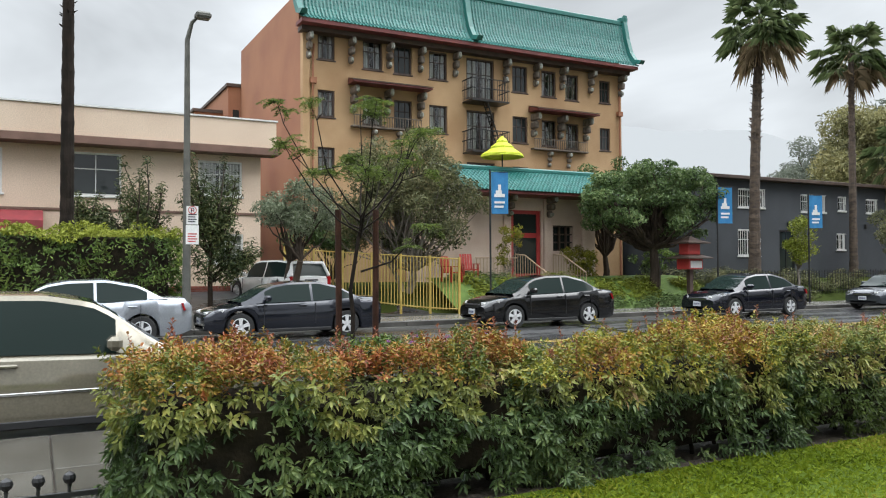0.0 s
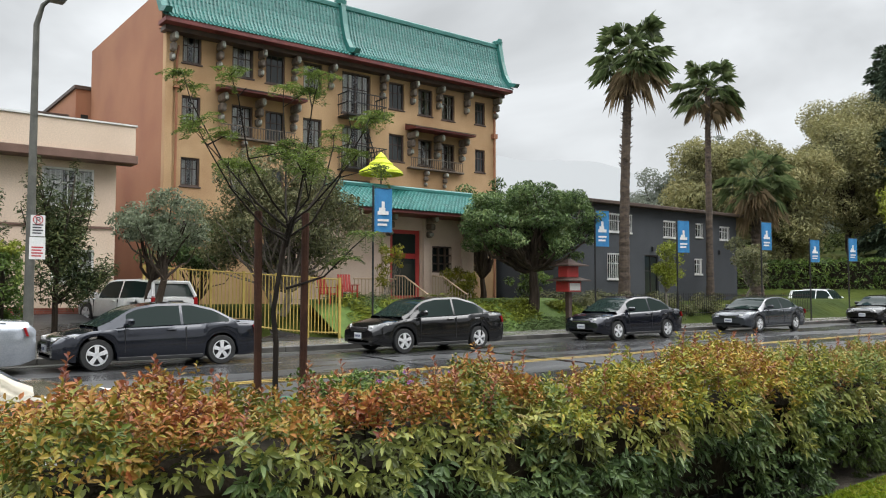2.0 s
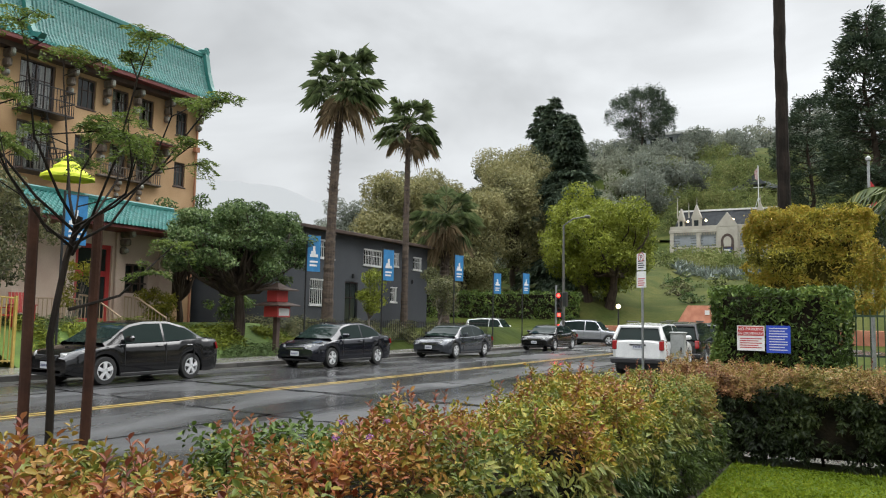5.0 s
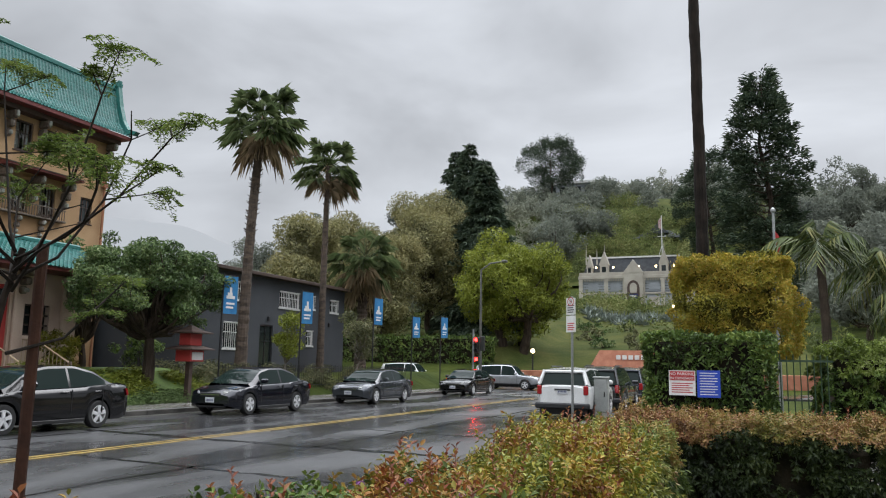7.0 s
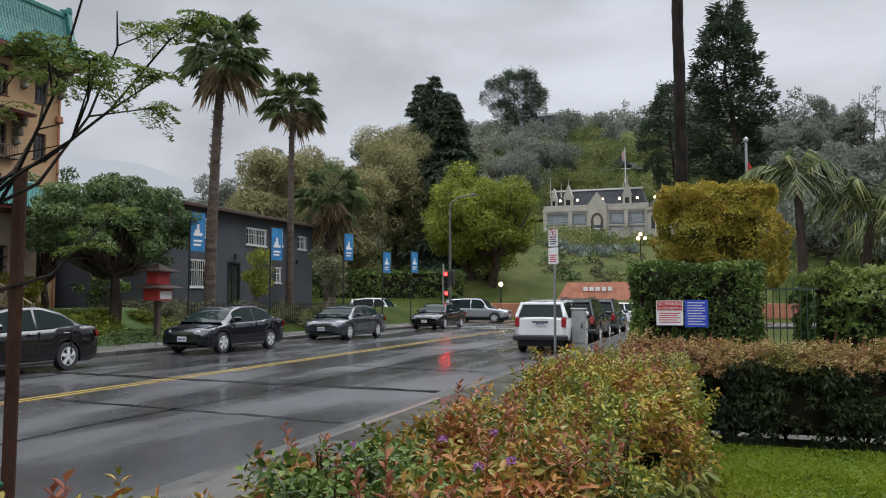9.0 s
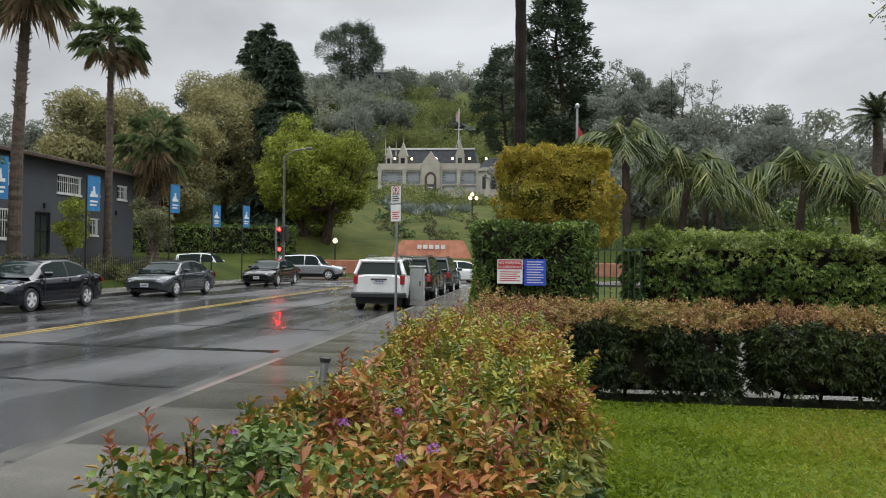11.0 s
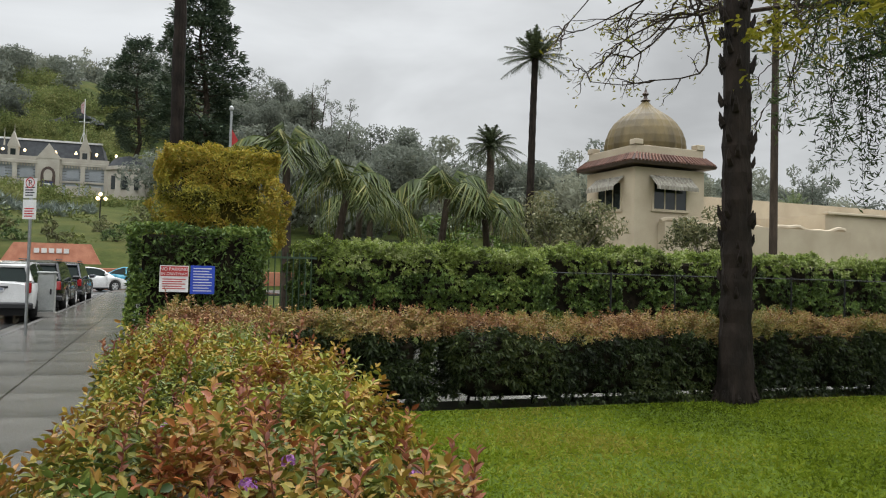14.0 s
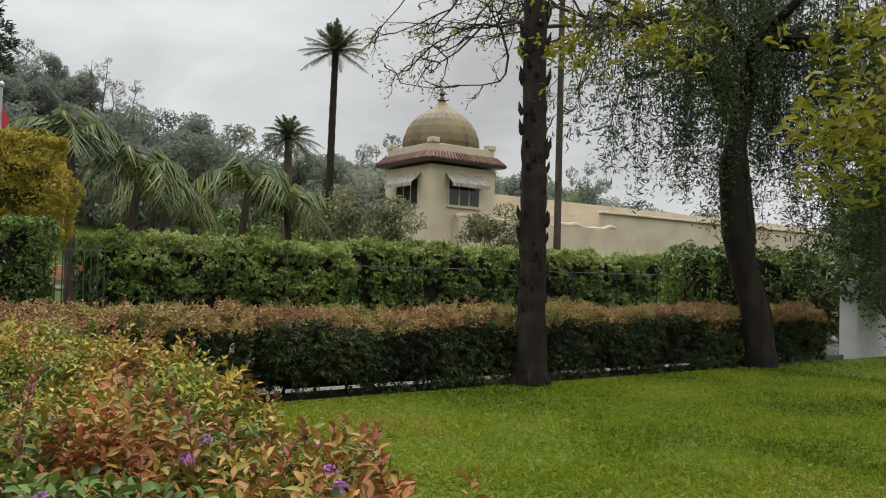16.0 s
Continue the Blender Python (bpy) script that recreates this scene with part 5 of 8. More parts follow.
def dark_house():
    X = -23.3
    ob = thing("dark_house", pose(0, 0, 0), "two-storey charcoal stucco house with flat roof and white barred windows", "building")
    holes = [(31.0, 32.9, 4.72, 5.68), (30.95, 32.5, 2.25, 3.6), (35.7, 37.7, 4.62, 5.55), (38.75, 39.4, 4.75, 5.55), (34.0, 35.2, 1.3, 3.6), (38.6, 39.3, 2.6, 3.5), (41.2, 42.2, 4.7, 5.5)]
    wall_with_openings("wall", ob, X, 28.0, 43.0, 0.6, 6.1, holes, dark_wall)
    part("wall", Shape().box(X - 12, 28.0, 0.6, X - 0.355, 28.35, 6.1), dark_wall, ob)
    part("wall", Shape().box(X - 12, 42.65, 0.6, X - 0.355, 43.0, 6.1), dark_wall, ob)
    part("wall", Shape().box(X - 12.35, 28.0, 0.6, X - 12.003, 43.0, 6.1), dark_wall, ob)
    part("roof", Shape().box(X - 12.5, 27.7, 6.103, X + 0.5, 43.4, 6.28, 0.02), trim_dark, ob)
    for h in holes:
        window(ob, X - 0.02, *h, bars=2, frame_mat=white_frame if h[3] - h[2] < 2 else black_metal)
        if h[3] - h[2] < 2:
            fr = part("window_bars", Shape().box(X + 0.045, h[0], h[2], X + 0.075, h[1], h[2] + 0.03), white_frame, ob, "white security bars")
            part("rail", Shape().box(X + 0.045, h[0], h[3] - 0.03, X + 0.075, h[1], h[3]), white_frame, fr)
            for yy in np.arange(h[0] + 0.1, h[1], 0.16):
                part("bar", Shape().box(X + 0.05, yy - 0.012, h[2] + 0.03, X + 0.07, yy + 0.012, h[3] - 0.03), white_frame, fr)
    for yy in (34.6, 41.0):
        part("wall_lamp", Shape().box(X + 0.003, yy, 3.8, X + 0.12, yy + 0.14, 4.05, 0.02), black_metal, ob)


dark_house()

# ---- vehicles ----
tyre_mat = material("tyre_rubber", (0.012, 0.012, 0.012), (0.02, 0.02, 0.02), 0.7, 8, bump=0.3)
rim_mat = material("alloy_rim", (0.68, 0.68, 0.69), (0.75, 0.75, 0.76), 0.35, 5, 0.35, 0.0)
car_glass = glass("car_glass", (0.012, 0.02, 0.018), 0.03)
car_glass.node_tree.nodes["Principled BSDF"].inputs["Specular IOR Level"].default_value = 0.1
lamp_clear = paint("headlight", (0.6, 0.6, 0.58), 0.1)
lamp_red = paint("tail_light", (0.3, 0.01, 0.012), 0.12)
plate_mat = paint("number_plate", (0.55, 0.56, 0.58), 0.4)
bar_mat = paint("plate_bars", (0.06, 0.07, 0.14), 0.5)
trim_black = paint("black_plastic", (0.015, 0.015, 0.016), 0.5)
chrome = material("chrome", (0.6, 0.6, 0.6), (0.65, 0.65, 0.65), 0.12, 4, 1.0, 0.0)


def body_paint(name, col, metal=0.4):
    return material(name, col, tuple(c * 0.9 for c in col), 0.14, 4, metal, 0.0, coat=0.6)


def interp(keys, x):
    for (a, va), (b, vb) in zip(keys, keys[1:]):
        if x <= b:
            t = (x - a) / (b - a) if b > a else 0
            t = t * t * (3 - 2 * t) * 0.5 + t * 0.5
            return va + (vb - va) * t
    return keys[-1][1]


def car(at, heading, paint_mat, label, length=4.6, width=1.78, height=1.45, kind="sedan", wheelbase=2.65, group="cars parked along the street", nose=None, category="car", wheel_r=0.325, two_door=False, tilt=0.0, belt=1.0, moulding=False):
    """A car along +x: lofted body with wheel arches, glazed cabin, wheels, lamps, mirrors, handles and plates."""
    ob = thing("car" if kind != "suv" else "suv", pose(*at, 0, tilt, heading), label, category, group)
    L, w2 = length / 2, width / 2
    wf, wr = wheelbase / 2 + 0.02 * length, -wheelbase / 2 + 0.02 * length
    h = height
    if kind == "sedan":
        deck = [(-L, 0.62 * h), (-L + 0.12, 0.70 * h), (-L + 0.75, 0.715 * h), (-0.3, 0.675 * h), (0.9, 0.655 * h), (L - 0.75, 0.60 * h), (L - 0.2, 0.53 * h), (L, 0.42 * h)]
        cabin = [(-L + 0.55, 0.70 * h), (-L + 1.25, 0.93 * h), (-0.55, h), (0.15, 0.992 * h), (0.55, 0.95 * h), (1.38, 0.655 * h)]
        side_cut = (-1.42, -0.38, -0.32, 0.82)
    else:
        deck = [(-L, 0.58 * h), (-L + 0.06, 0.62 * h), (0.0, 0.61 * h), (1.0, 0.605 * h), (L - 0.6, 0.57 * h), (L - 0.1, 0.53 * h), (L, 0.46 * h)]
        cabin = [(-L + 0.08, 0.62 * h), (-L + 0.28, 0.955 * h), (-0.8, h), (0.1, 0.995 * h), (0.42, 0.965 * h), (0.98, 0.61 * h)]
        side_cut = (-1.35, -0.35, -0.29, 0.72)
    deck = [(x, z * belt) for x, z in deck]
    cabin[0], cabin[-1] = (cabin[0][0], cabin[0][1] * belt), (cabin[-1][0], cabin[-1][1] * belt)
    sill = 0.19 if height < 1.5 else 0.38
    xs = sorted(set(np.round(np.concatenate([np.linspace(-L, L, 34), *[c + np.linspace(-wheel_r - 0.07, wheel_r + 0.07, 13) for c in (wf, wr)]]), 4)))
    rings = []
    for x in xs:
        zt = interp(deck, x)
        e = min(1.0, (L - abs(x)) / 0.5)
        ww = w2 * (0.80 + 0.20 * math.sqrt(max(0.0, 1 - (1 - e) ** 2))) * (1.0 if abs(x) < L * 0.6 else 0.985)
        zb = sill + 0.10 * (1 - min(1.0, (L - abs(x)) / 0.35))
        for c in (wf, wr):
            q = (wheel_r + 0.055) ** 2 - (x - c) ** 2
            if q > 0:
                zb = max(zb, min(wheel_r + math.sqrt(q), zt - 0.12))
        zm = zb + (zt - zb) * 0.55
        half = [(ww * 0.955, zb), (ww * 0.99, zb + (zt - zb) * 0.18), (ww, zm), (ww * 0.985, zb + (zt - zb) * 0.74), (ww * 0.955, zb + (zt - zb) * 0.90), (ww * 0.87, zt - 0.012), (ww * 0.55, zt + 0.018), (0, zt + 0.028)]
        rings.append([(x, -a, b) for a, b in half] + [(x, a, b) for a, b in reversed(half[:-1])])
    part("body", Shape().loft(rings, True, True), paint_mat, ob, smooth=True)
    part("underbody", Shape().box(-L + 0.25, -w2 + 0.22, 0.2, L - 0.25, w2 - 0.22, 0.5), trim_black, ob)
    # cabin: sides lean in towards the roof
    def sec(x):
        zt = interp(cabin, x)
        zb = interp(deck, x) - 0.02
        t = max((zt - zb) / (h - interp(deck, 0) + 0.02), 0.0)
        wb, wt = w2 * 0.90, w2 * (0.90 - 0.20 * min(t, 1))
        return zb, zt, wb, wt

    cx = sorted(set(np.round(np.concatenate([np.linspace(cabin[0][0], cabin[-1][0], 26), side_cut]), 4)))
    front_top, rear_top = cabin[4][0], cabin[1][0]
    roof, ws, rw = Shape(), Shape(), Shape()
    sides = {}
    for xa, xb in zip(cx, cx[1:]):
        A, Bq = sec(xa), sec(xb)
        xm = (xa + xb) / 2
        top = [(xa, -A[3] * 0.94, A[1]), (xa, 0, A[1] + 0.03 * (A[1] > A[0] + 0.1)), (xa, A[3] * 0.94, A[1]), (xb, -Bq[3] * 0.94, Bq[1]), (xb, 0, Bq[1] + 0.03 * (Bq[1] > Bq[0] + 0.1)), (xb, Bq[3] * 0.94, Bq[1])]
        tgt = ws if xm > front_top else rw if xm < rear_top else roof
        tgt.add(top, [(0, 3, 4, 1), (1, 4, 5, 2)])
        for sg in (-1, 1):
            lowA, lowB, hiA, hiB = (xa, sg * A[2], A[0]), (xb, sg * Bq[2], Bq[0]), (xa, sg * A[3], A[1] - 0.05), (xb, sg * Bq[3], Bq[1] - 0.05)
            capA, capB = (xa, sg * A[3] * 0.94, A[1]), (xb, sg * Bq[3] * 0.94, Bq[1])
            f = [(0, 1, 3, 2)] if sg < 0 else [(0, 2, 3, 1)]
            roof.add([hiA, hiB, capA, capB], f)
            reg = "rear" if side_cut[0] < xm < side_cut[1] else "front" if side_cut[2] < xm < side_cut[3] else None
            if kind != "sedan" and xm < side_cut[0] and xm > rear_top + 0.12:
                reg = "cargo"
            if reg:
                sides.setdefault((reg, sg), Shape()).add([lowA, lowB, hiA, hiB], f)
            else:
                roof.add([lowA, lowB, hiA, hiB], f)
    part("roof", roof.weld(), paint_mat, ob, smooth=True)
    part("windscreen", ws.weld(), car_glass, ob, smooth=True)
    part("rear_window", rw.weld(), car_glass, ob, smooth=True)
    for s in sides.values():
        part("side_window", s.weld(), car_glass, ob, smooth=True)
    # wheels
    wheel = Shape()
    prof = [(wheel_r * 0.66, -0.1), (wheel_r * 0.94, -0.1), (wheel_r, -0.07), (wheel_r, 0.07), (wheel_r * 0.94, 0.1), (wheel_r * 0.66, 0.1)]
    wheel.loft([[(r * math.cos(a), y, r * math.sin(a)) for a in np.arange(28) * 2 * math.pi / 28] for r, y in prof + [prof[0]]])
    rim = Shape()
    rim.loft([[(r * math.cos(a), y, r * math.sin(a)) for a in np.arange(24) * 2 * math.pi / 24] for r, y in [(wheel_r * 0.68, -0.095), (wheel_r * 0.6, -0.1), (wheel_r * 0.6, 0.1), (wheel_r * 0.68, 0.095)]])
    for k in range(5):
        a = 2 * math.pi * k / 5 + 0.3
        for da in (-0.13, 0.13):
            ca, sa = math.cos(a + da), math.sin(a + da)
            p, q = (ca * wheel_r * 0.14, sa * wheel_r * 0.14), (ca * wheel_r * 0.64, sa * wheel_r * 0.64)
            for yy in (-0.085, 0.085):
                rim.tube([(p[0], yy, p[1]), (q[0], yy, q[1])], [wheel_r * 0.11, wheel_r * 0.085], 4)
    rim.tube([(0, -0.09, 0), (0, 0.09, 0)], wheel_r * 0.2, 12)
    disc = Shape().tube([(0, -0.03, 0), (0, 0.03, 0)], wheel_r * 0.6, 20)
    for x in (wf, wr):
        for sg in (-1, 1):
            t = part("wheel", wheel, tyre_mat, ob, "black tyre on an alloy wheel", True)
            t.location = (x, sg * (w2 - 0.115), wheel_r)
            part("rim", rim, rim_mat, t, "silver alloy rim")
            part("brake_disc", disc, trim_black, t)
    # lamps, grille, plates
    zf = interp(deck, L - 0.2)
    for sg in (-1, 1):
        y0, y1 = sg * (w2 * 0.50), sg * (w2 * 0.86)
        part("headlight", Shape().prism([(L - 0.07, y0, zf - 0.19), (L - 0.06, y0, zf - 0.05), (L - 0.42, y1 * 1.075, zf + 0.0), (L - 0.42, y1 * 1.085, zf - 0.11), (L - 0.22, y1 * 1.0, zf - 0.19)], (0.035, sg * 0.012, 0.012)), lamp_clear, ob, "clear headlight")
        zr = interp(deck, -L + 0.12)
        if kind == "suv":
            part("tail_light", Shape().box(-L - 0.02, sg * w2 * 0.74, zr - 0.3, -L + 0.1, sg * w2 * 0.9, zr - 0.02, 0.02), lamp_red, ob, "upright red tail light")
        else:
            part("tail_light", Shape().prism([(-L + 0.04, y0, zr - 0.3), (-L + 0.05, y0, zr - 0.12), (-L + 0.26, y1 * 1.12, zr - 0.1), (-L + 0.2, y1 * 1.13, zr - 0.27)], (-0.04, sg * 0.02, 0.005)), lamp_red, ob, "red tail light")
        m = part("wing_mirror", Shape().box(0.72, sg * (w2 * 0.9), interp(deck, 0.8) + 0.02, 0.86, sg * (w2 + 0.16), interp(deck, 0.8) + 0.16, 0.04), paint_mat, ob)
        for xx in ((-0.2,) if two_door else (-0.25, -1.2)):
            part("door_handle", Shape().box(xx, sg * (w2 * 0.97), interp(deck, 0) - 0.13, xx + 0.2, sg * (w2 * 1.005 + 0.02), interp(deck, 0) - 0.095, 0.012), paint_mat, ob)
        for xx in ((0.86, -0.42) if two_door else (0.86, -0.36, -1.28)):
            part("door_gap", Shape().box(xx, sg * (w2 * 0.97), 0.36, xx + 0.012, sg * (w2 + 0.004), interp(deck, 0) - 0.06), trim_black, ob)
        part("sill_trim", Shape().box(wr + 0.42, sg * (w2 * 0.93), sill - 0.01, wf - 0.42, sg * (w2 * 0.985), sill + 0.07, 0.01), trim_black, ob)
    part("grille", Shape().box(L - 0.06, -w2 * 0.42, zf - 0.2, L + 0.015, w2 * 0.42, zf - 0.09, 0.01), trim_black, ob)
    part("grille_bar", Shape().box(L - 0.02, -w2 * 0.40, zf - 0.155, L + 0.025, w2 * 0.40, zf - 0.135), chrome, ob, "chrome grille bar")
    part("lower_intake", Shape().box(L - 0.12, -w2 * 0.6, 0.24, L - 0.0, w2 * 0.6, 0.36, 0.01), trim_black, ob)
    for sx in (1, -1):
        zc = 0.46 if sx > 0 else interp(deck, -L + 0.1) - (0.25 if kind == "sedan" else 0.2)
        p = part("number_plate", Shape().box(sx * (L - 0.02), -0.16, zc - 0.075, sx * (L + 0.025), 0.16, zc + 0.075, 0.005), plate_mat, ob, "white number plate")
        b = Shape()
        for k in range(6):
            b.box(sx * (L + 0.026), -0.13 + 0.045 * k, zc - 0.03, sx * (L + 0.028), -0.10 + 0.045 * k, zc + 0.025)
        part("plate_bars", b, bar_mat, p)
    if moulding:
        for sg in (-1, 1):
            part("side_moulding", Shape().box(wr + 0.4, sg * (w2 * 0.985), 0.5, wf - 0.4, sg * (w2 + 0.012), 0.53, 0.005), chrome, ob, "bright side moulding")
    if kind == "suv":
        for sg in (-1, 1):
            part("rear_pillar", Shape().tube([(-L + 0.05, sg * w2 * 0.85, 0.62 * h * belt), (-L + 0.25, sg * w2 * 0.7, 0.95 * h)], 0.055, 6), paint_mat, ob, smooth=True)
        part("tailgate_header", Shape().tube([(-L + 0.24, -w2 * 0.68, 0.93 * h), (-L + 0.24, w2 * 0.68, 0.93 * h)], 0.05, 6), paint_mat, ob, smooth=True)
        part("tailgate_handle", Shape().box(-L - 0.03, -0.25, interp(deck, -L) - 0.1, -L + 0.02, 0.25, interp(deck, -L) - 0.05, 0.01), trim_black, ob)
        part("rear_bumper", Shape().box(-L - 0.1, -w2 * 0.96, sill, -L + 0.1, w2 * 0.96, sill + 0.18, 0.04), trim_black if h > 1.5 else paint_mat, ob, "rear bumper")
    if kind == "suv" and h > 1.5:
        part("roof_rack", Shape().tube([(-1.4, -w2 * 0.6, h + 0.05), (0.1, -w2 * 0.6, h + 0.05)], 0.018, 6).tube([(-1.4, w2 * 0.6, h + 0.05), (0.1, w2 * 0.6, h + 0.05)], 0.018, 6), trim_black, ob)
    w = Shape()
    for yy in (-0.35, 0.25):
        w.tube([(1.36, yy, interp(deck, 1.36) + 0.03), (1.12, yy + 0.5, interp(cabin, 1.12) + 0.04)], 0.008, 4)
    part("wiper", w, trim_black, ob)
    return ob


blue_black = body_paint("blue_black_paint", (0.012, 0.014, 0.022))
black_paint = body_paint("black_paint", (0.008, 0.008, 0.009))
navy_black = body_paint("dark_navy_paint", (0.008, 0.009, 0.016))
grey_paint = body_paint("dark_grey_paint", (0.05, 0.055, 0.065))
silver_paint = body_paint("silver_paint", (0.45, 0.46, 0.48), 0.6)
pale_blue = body_paint("pale_silver_blue_paint", (0.36, 0.385, 0.42), 0.5)
white_paint = body_paint("white_paint", (0.7, 0.7, 0.69), 0.0)
tan_paint = body_paint("tan_metallic_paint", (0.2, 0.18, 0.135), 0.4)
gold_paint = body_paint("bronze_paint", (0.2, 0.14, 0.08), 0.4)
blue_paint = body_paint("bright_blue_paint", (0.05, 0.3, 0.42), 0.1)
CX = -14.48
car((CX, 12.66, 0), -90, black_paint, "black four-door saloon car parked on the wet street", 4.55, 1.78, 1.46, wheelbase=2.58)
car((CX, 21.35, 0), -90, navy_black, "dark navy saloon car parked at the far kerb", 4.55, 1.78, 1.44, wheelbase=2.68)
car((CX, 30.1, 0), -90, grey_paint, "dark grey sports saloon parked at the far kerb", 4.65, 1.82, 1.4, wheelbase=2.8)
car((CX, 42.0, 0), -90, black_paint, "black executive saloon near the junction", 4.9, 1.85, 1.43, wheelbase=2.9)
car((CX - 0.1, 5.1, 0), -90, blue_black, "blue-black two-door coupe parked at the far kerb", 4.45, 1.76, 1.37, wheelbase=2.65, two_door=True)
car((CX - 0.2, 0.2, 0), -90, pale_blue, "pale silver-blue saloon parked at the far kerb", 4.8, 1.83, 1.46, wheelbase=2.78)
car((-4.5, -0.72, 0), 90, tan_paint, "tan metallic saloon parked at the near kerb", 4.7, 1.8, 1.45, wheelbase=2.72, belt=0.92, moulding=True)
car((-4.5, 25.3, 0), 90, white_paint, "white boxy sport utility car with dark windows", 4.25, 1.76, 1.62, "suv", 2.58, wheel_r=0.36, belt=1.1)
car((-4.45, 30.6, 0), 90, black_paint, "black sport utility car parked at the near kerb", 4.7, 1.85, 1.68, "suv", 2.7, wheel_r=0.36)
car((-4.4, 36.4, 0), 90, grey_paint, "dark grey sport utility car parked at the near kerb", 4.6, 1.82, 1.66, "suv", 2.65, wheel_r=0.35)
car((-5.0, 50.5, 0), 35, white_paint, "white saloon car at the junction", 4.6, 1.78, 1.45)
car((-2.6, 55.0, 0), 0, blue_paint, "bright blue hatchback on the cross street", 4.2, 1.75, 1.48)
car((-15.6, 53.5, 0), 0, silver_paint, "silver sport utility car turning at the junction", 4.7, 1.85, 1.72, "suv", 2.7, wheel_r=0.35)
car((-9.0, 57.0, 0), 0, gold_paint, "bronze saloon on the cross street", 4.7, 1.8, 1.42)
car((-21.3, 6.7, 0.62), 197, white_paint, "white hatchback car parked in the sloping driveway", 3.9, 1.7, 1.36, "suv", 2.45)

# ---- far side planting ----
tree("garden_tree", (-20.6, 11.2, 0.9), 5.9, (2.0, 3.3, 2.6), 0.1, bark_grey, lf_olive, "dull green feathery garden tree in front of the hotel", 21, 0.12, 0.055, 300, 84, stems=3, cl=(0.2, 0.34))
tree("olive_tree", (-19.0, 6.6, 0.1), 4.4, (1.2, 1.55, 0.95), 0.11, bark_dark, lf_grey, "small grey-green tree with twin dark stems", 22, 0.42, 0.045, 420, 24, stems=2, cl=(0.3, 0.5))
tree("magnolia_tree", (-19.6, 21.9, 0.85), 5.4, (2.4, 3.5, 1.9), 0.2, bark_dark, lf_mag, "broad dense dark green tree with a short trunk", 23, 0.3, 0.06, 420, 130, cl=(0.17, 0.32), flat=0.6)
tree("garden_tree", (-23.9, 22.9, 0.95), 6.2, (1.4, 1.6, 2.2), 0.14, bark_dark, lf_mag, "tall dark green shrubby tree beside the porch", 24, 0.2, 0.07, 380, 30)
tree("street_tree", (-18.6, 29.4, 0.4), 3.9, (1.0, 1.1, 1.2), 0.05, bark_grey, lf_bright, "young bright green street tree", 25, 0.3, 0.055, 300, 22)
tree("street_tree", (-18.4, 36.2, 0.3), 4.2, (1.2, 1.4, 1.3), 0.06, bark_grey, lf_olive, "young street tree with pale green leaves", 26, 0.35, 0.06, 300, 22)
tree("shrub", (-21.2, 19.5, 0.9), 1.9, (0.8, 0.8, 0.75), 0.03, bark_grey, lf_lime, "yellow-green leafy shrub by the entrance steps", 27, 0.1, 0.045, 380, 18, category="shrub")
tree("bamboo_shrub", (-20.6, 15.5, 0.8), 2.9, (0.55, 0.6, 1.3), 0.025, bark_grey, lf_lime, "tall thin yellow-green shrub by the porch", 28, 0.15, 0.045, 260, 20, stems=4, category="shrub")
tree("garden_tree", (-22.8, 9.2, 0.75), 3.6, (1.3, 2.2, 1.3), 0.06, bark_dark, lf_mag, "dark green shrubs behind the fence", 29, 0.15, 0.06, 420, 26)
tree("shrub", (-23.2, 25.6, 0.9), 2.2, (0.9, 1.6, 0.9), 0.03, bark_dark, lf_ficus, "dark green shrub by the house wall", 30, 0.1, 0.06, 320, 16, category="shrub")


def juniper(at, h, seed):
    rng = np.random.default_rng(seed)
    ob = thing("juniper", pose(*at), "twisted dark green juniper with upswept sprays", "shrub", "junipers by the apartment house")
    w = Shape()
    cs, rs = [], []
    for i in range(22):
        a = rng.uniform(0, 6.28)
        z = h * rng.uniform(0.3, 1.0)
        r = (0.25 + 0.75 * (1 - z / h)) * h * 0.4
        p = np.array([0, 0, z * 0.45])
        q = np.array([math.cos(a) * r * 0.7, math.sin(a) * r, z])
        branch(w, p, q, 0.045, 0.012, rng, 0.1, 3, 5)
        for k in range(6):
            t = 0.35 + 0.65 * k / 5
            c = p + (q - p) * t
            cs.append(c)
            rs.append(0.46 * (1.15 - 0.75 * t))
    branch(w, (0, 0, -0.1), (0.05, 0, h * 0.5), 0.09, 0.05, rng, 0.04, 4, 7)
    part("trunk", w, bark_dark, ob, smooth=True)
    P, N = clumps(cs, rs, 800, rng, 1.2)
    leaf_mesh("foliage", P, N + (0, 0, 0.8), 0.04, lf_juniper, rng, ob, spread=0.5, long=2.4)


juniper((-21.2, 2.2, 0.55), 4.7, 31)
juniper((-21.0, 4.4, 0.5), 5.2, 32)
juniper((-22.2, 0.9, 0.75), 3.5, 33)
hedge("street_hedge", -20.6, -9.0, -19.0, 3.2, 0.3, 2.75, lf_ficus, lf_bright, "tall dark green hedge in front of the apartment house", 34, 0.05, 420, 0.22, twig_shade, 0.12)
tree("shrub", (-22.3, 5.9, 0.75), 1.4, (0.5, 0.7, 0.5), 0.03, bark_dark, lf_mag, "small round green shrub by the planter", 35, 0.1, 0.045, 420, 12, category="shrub")


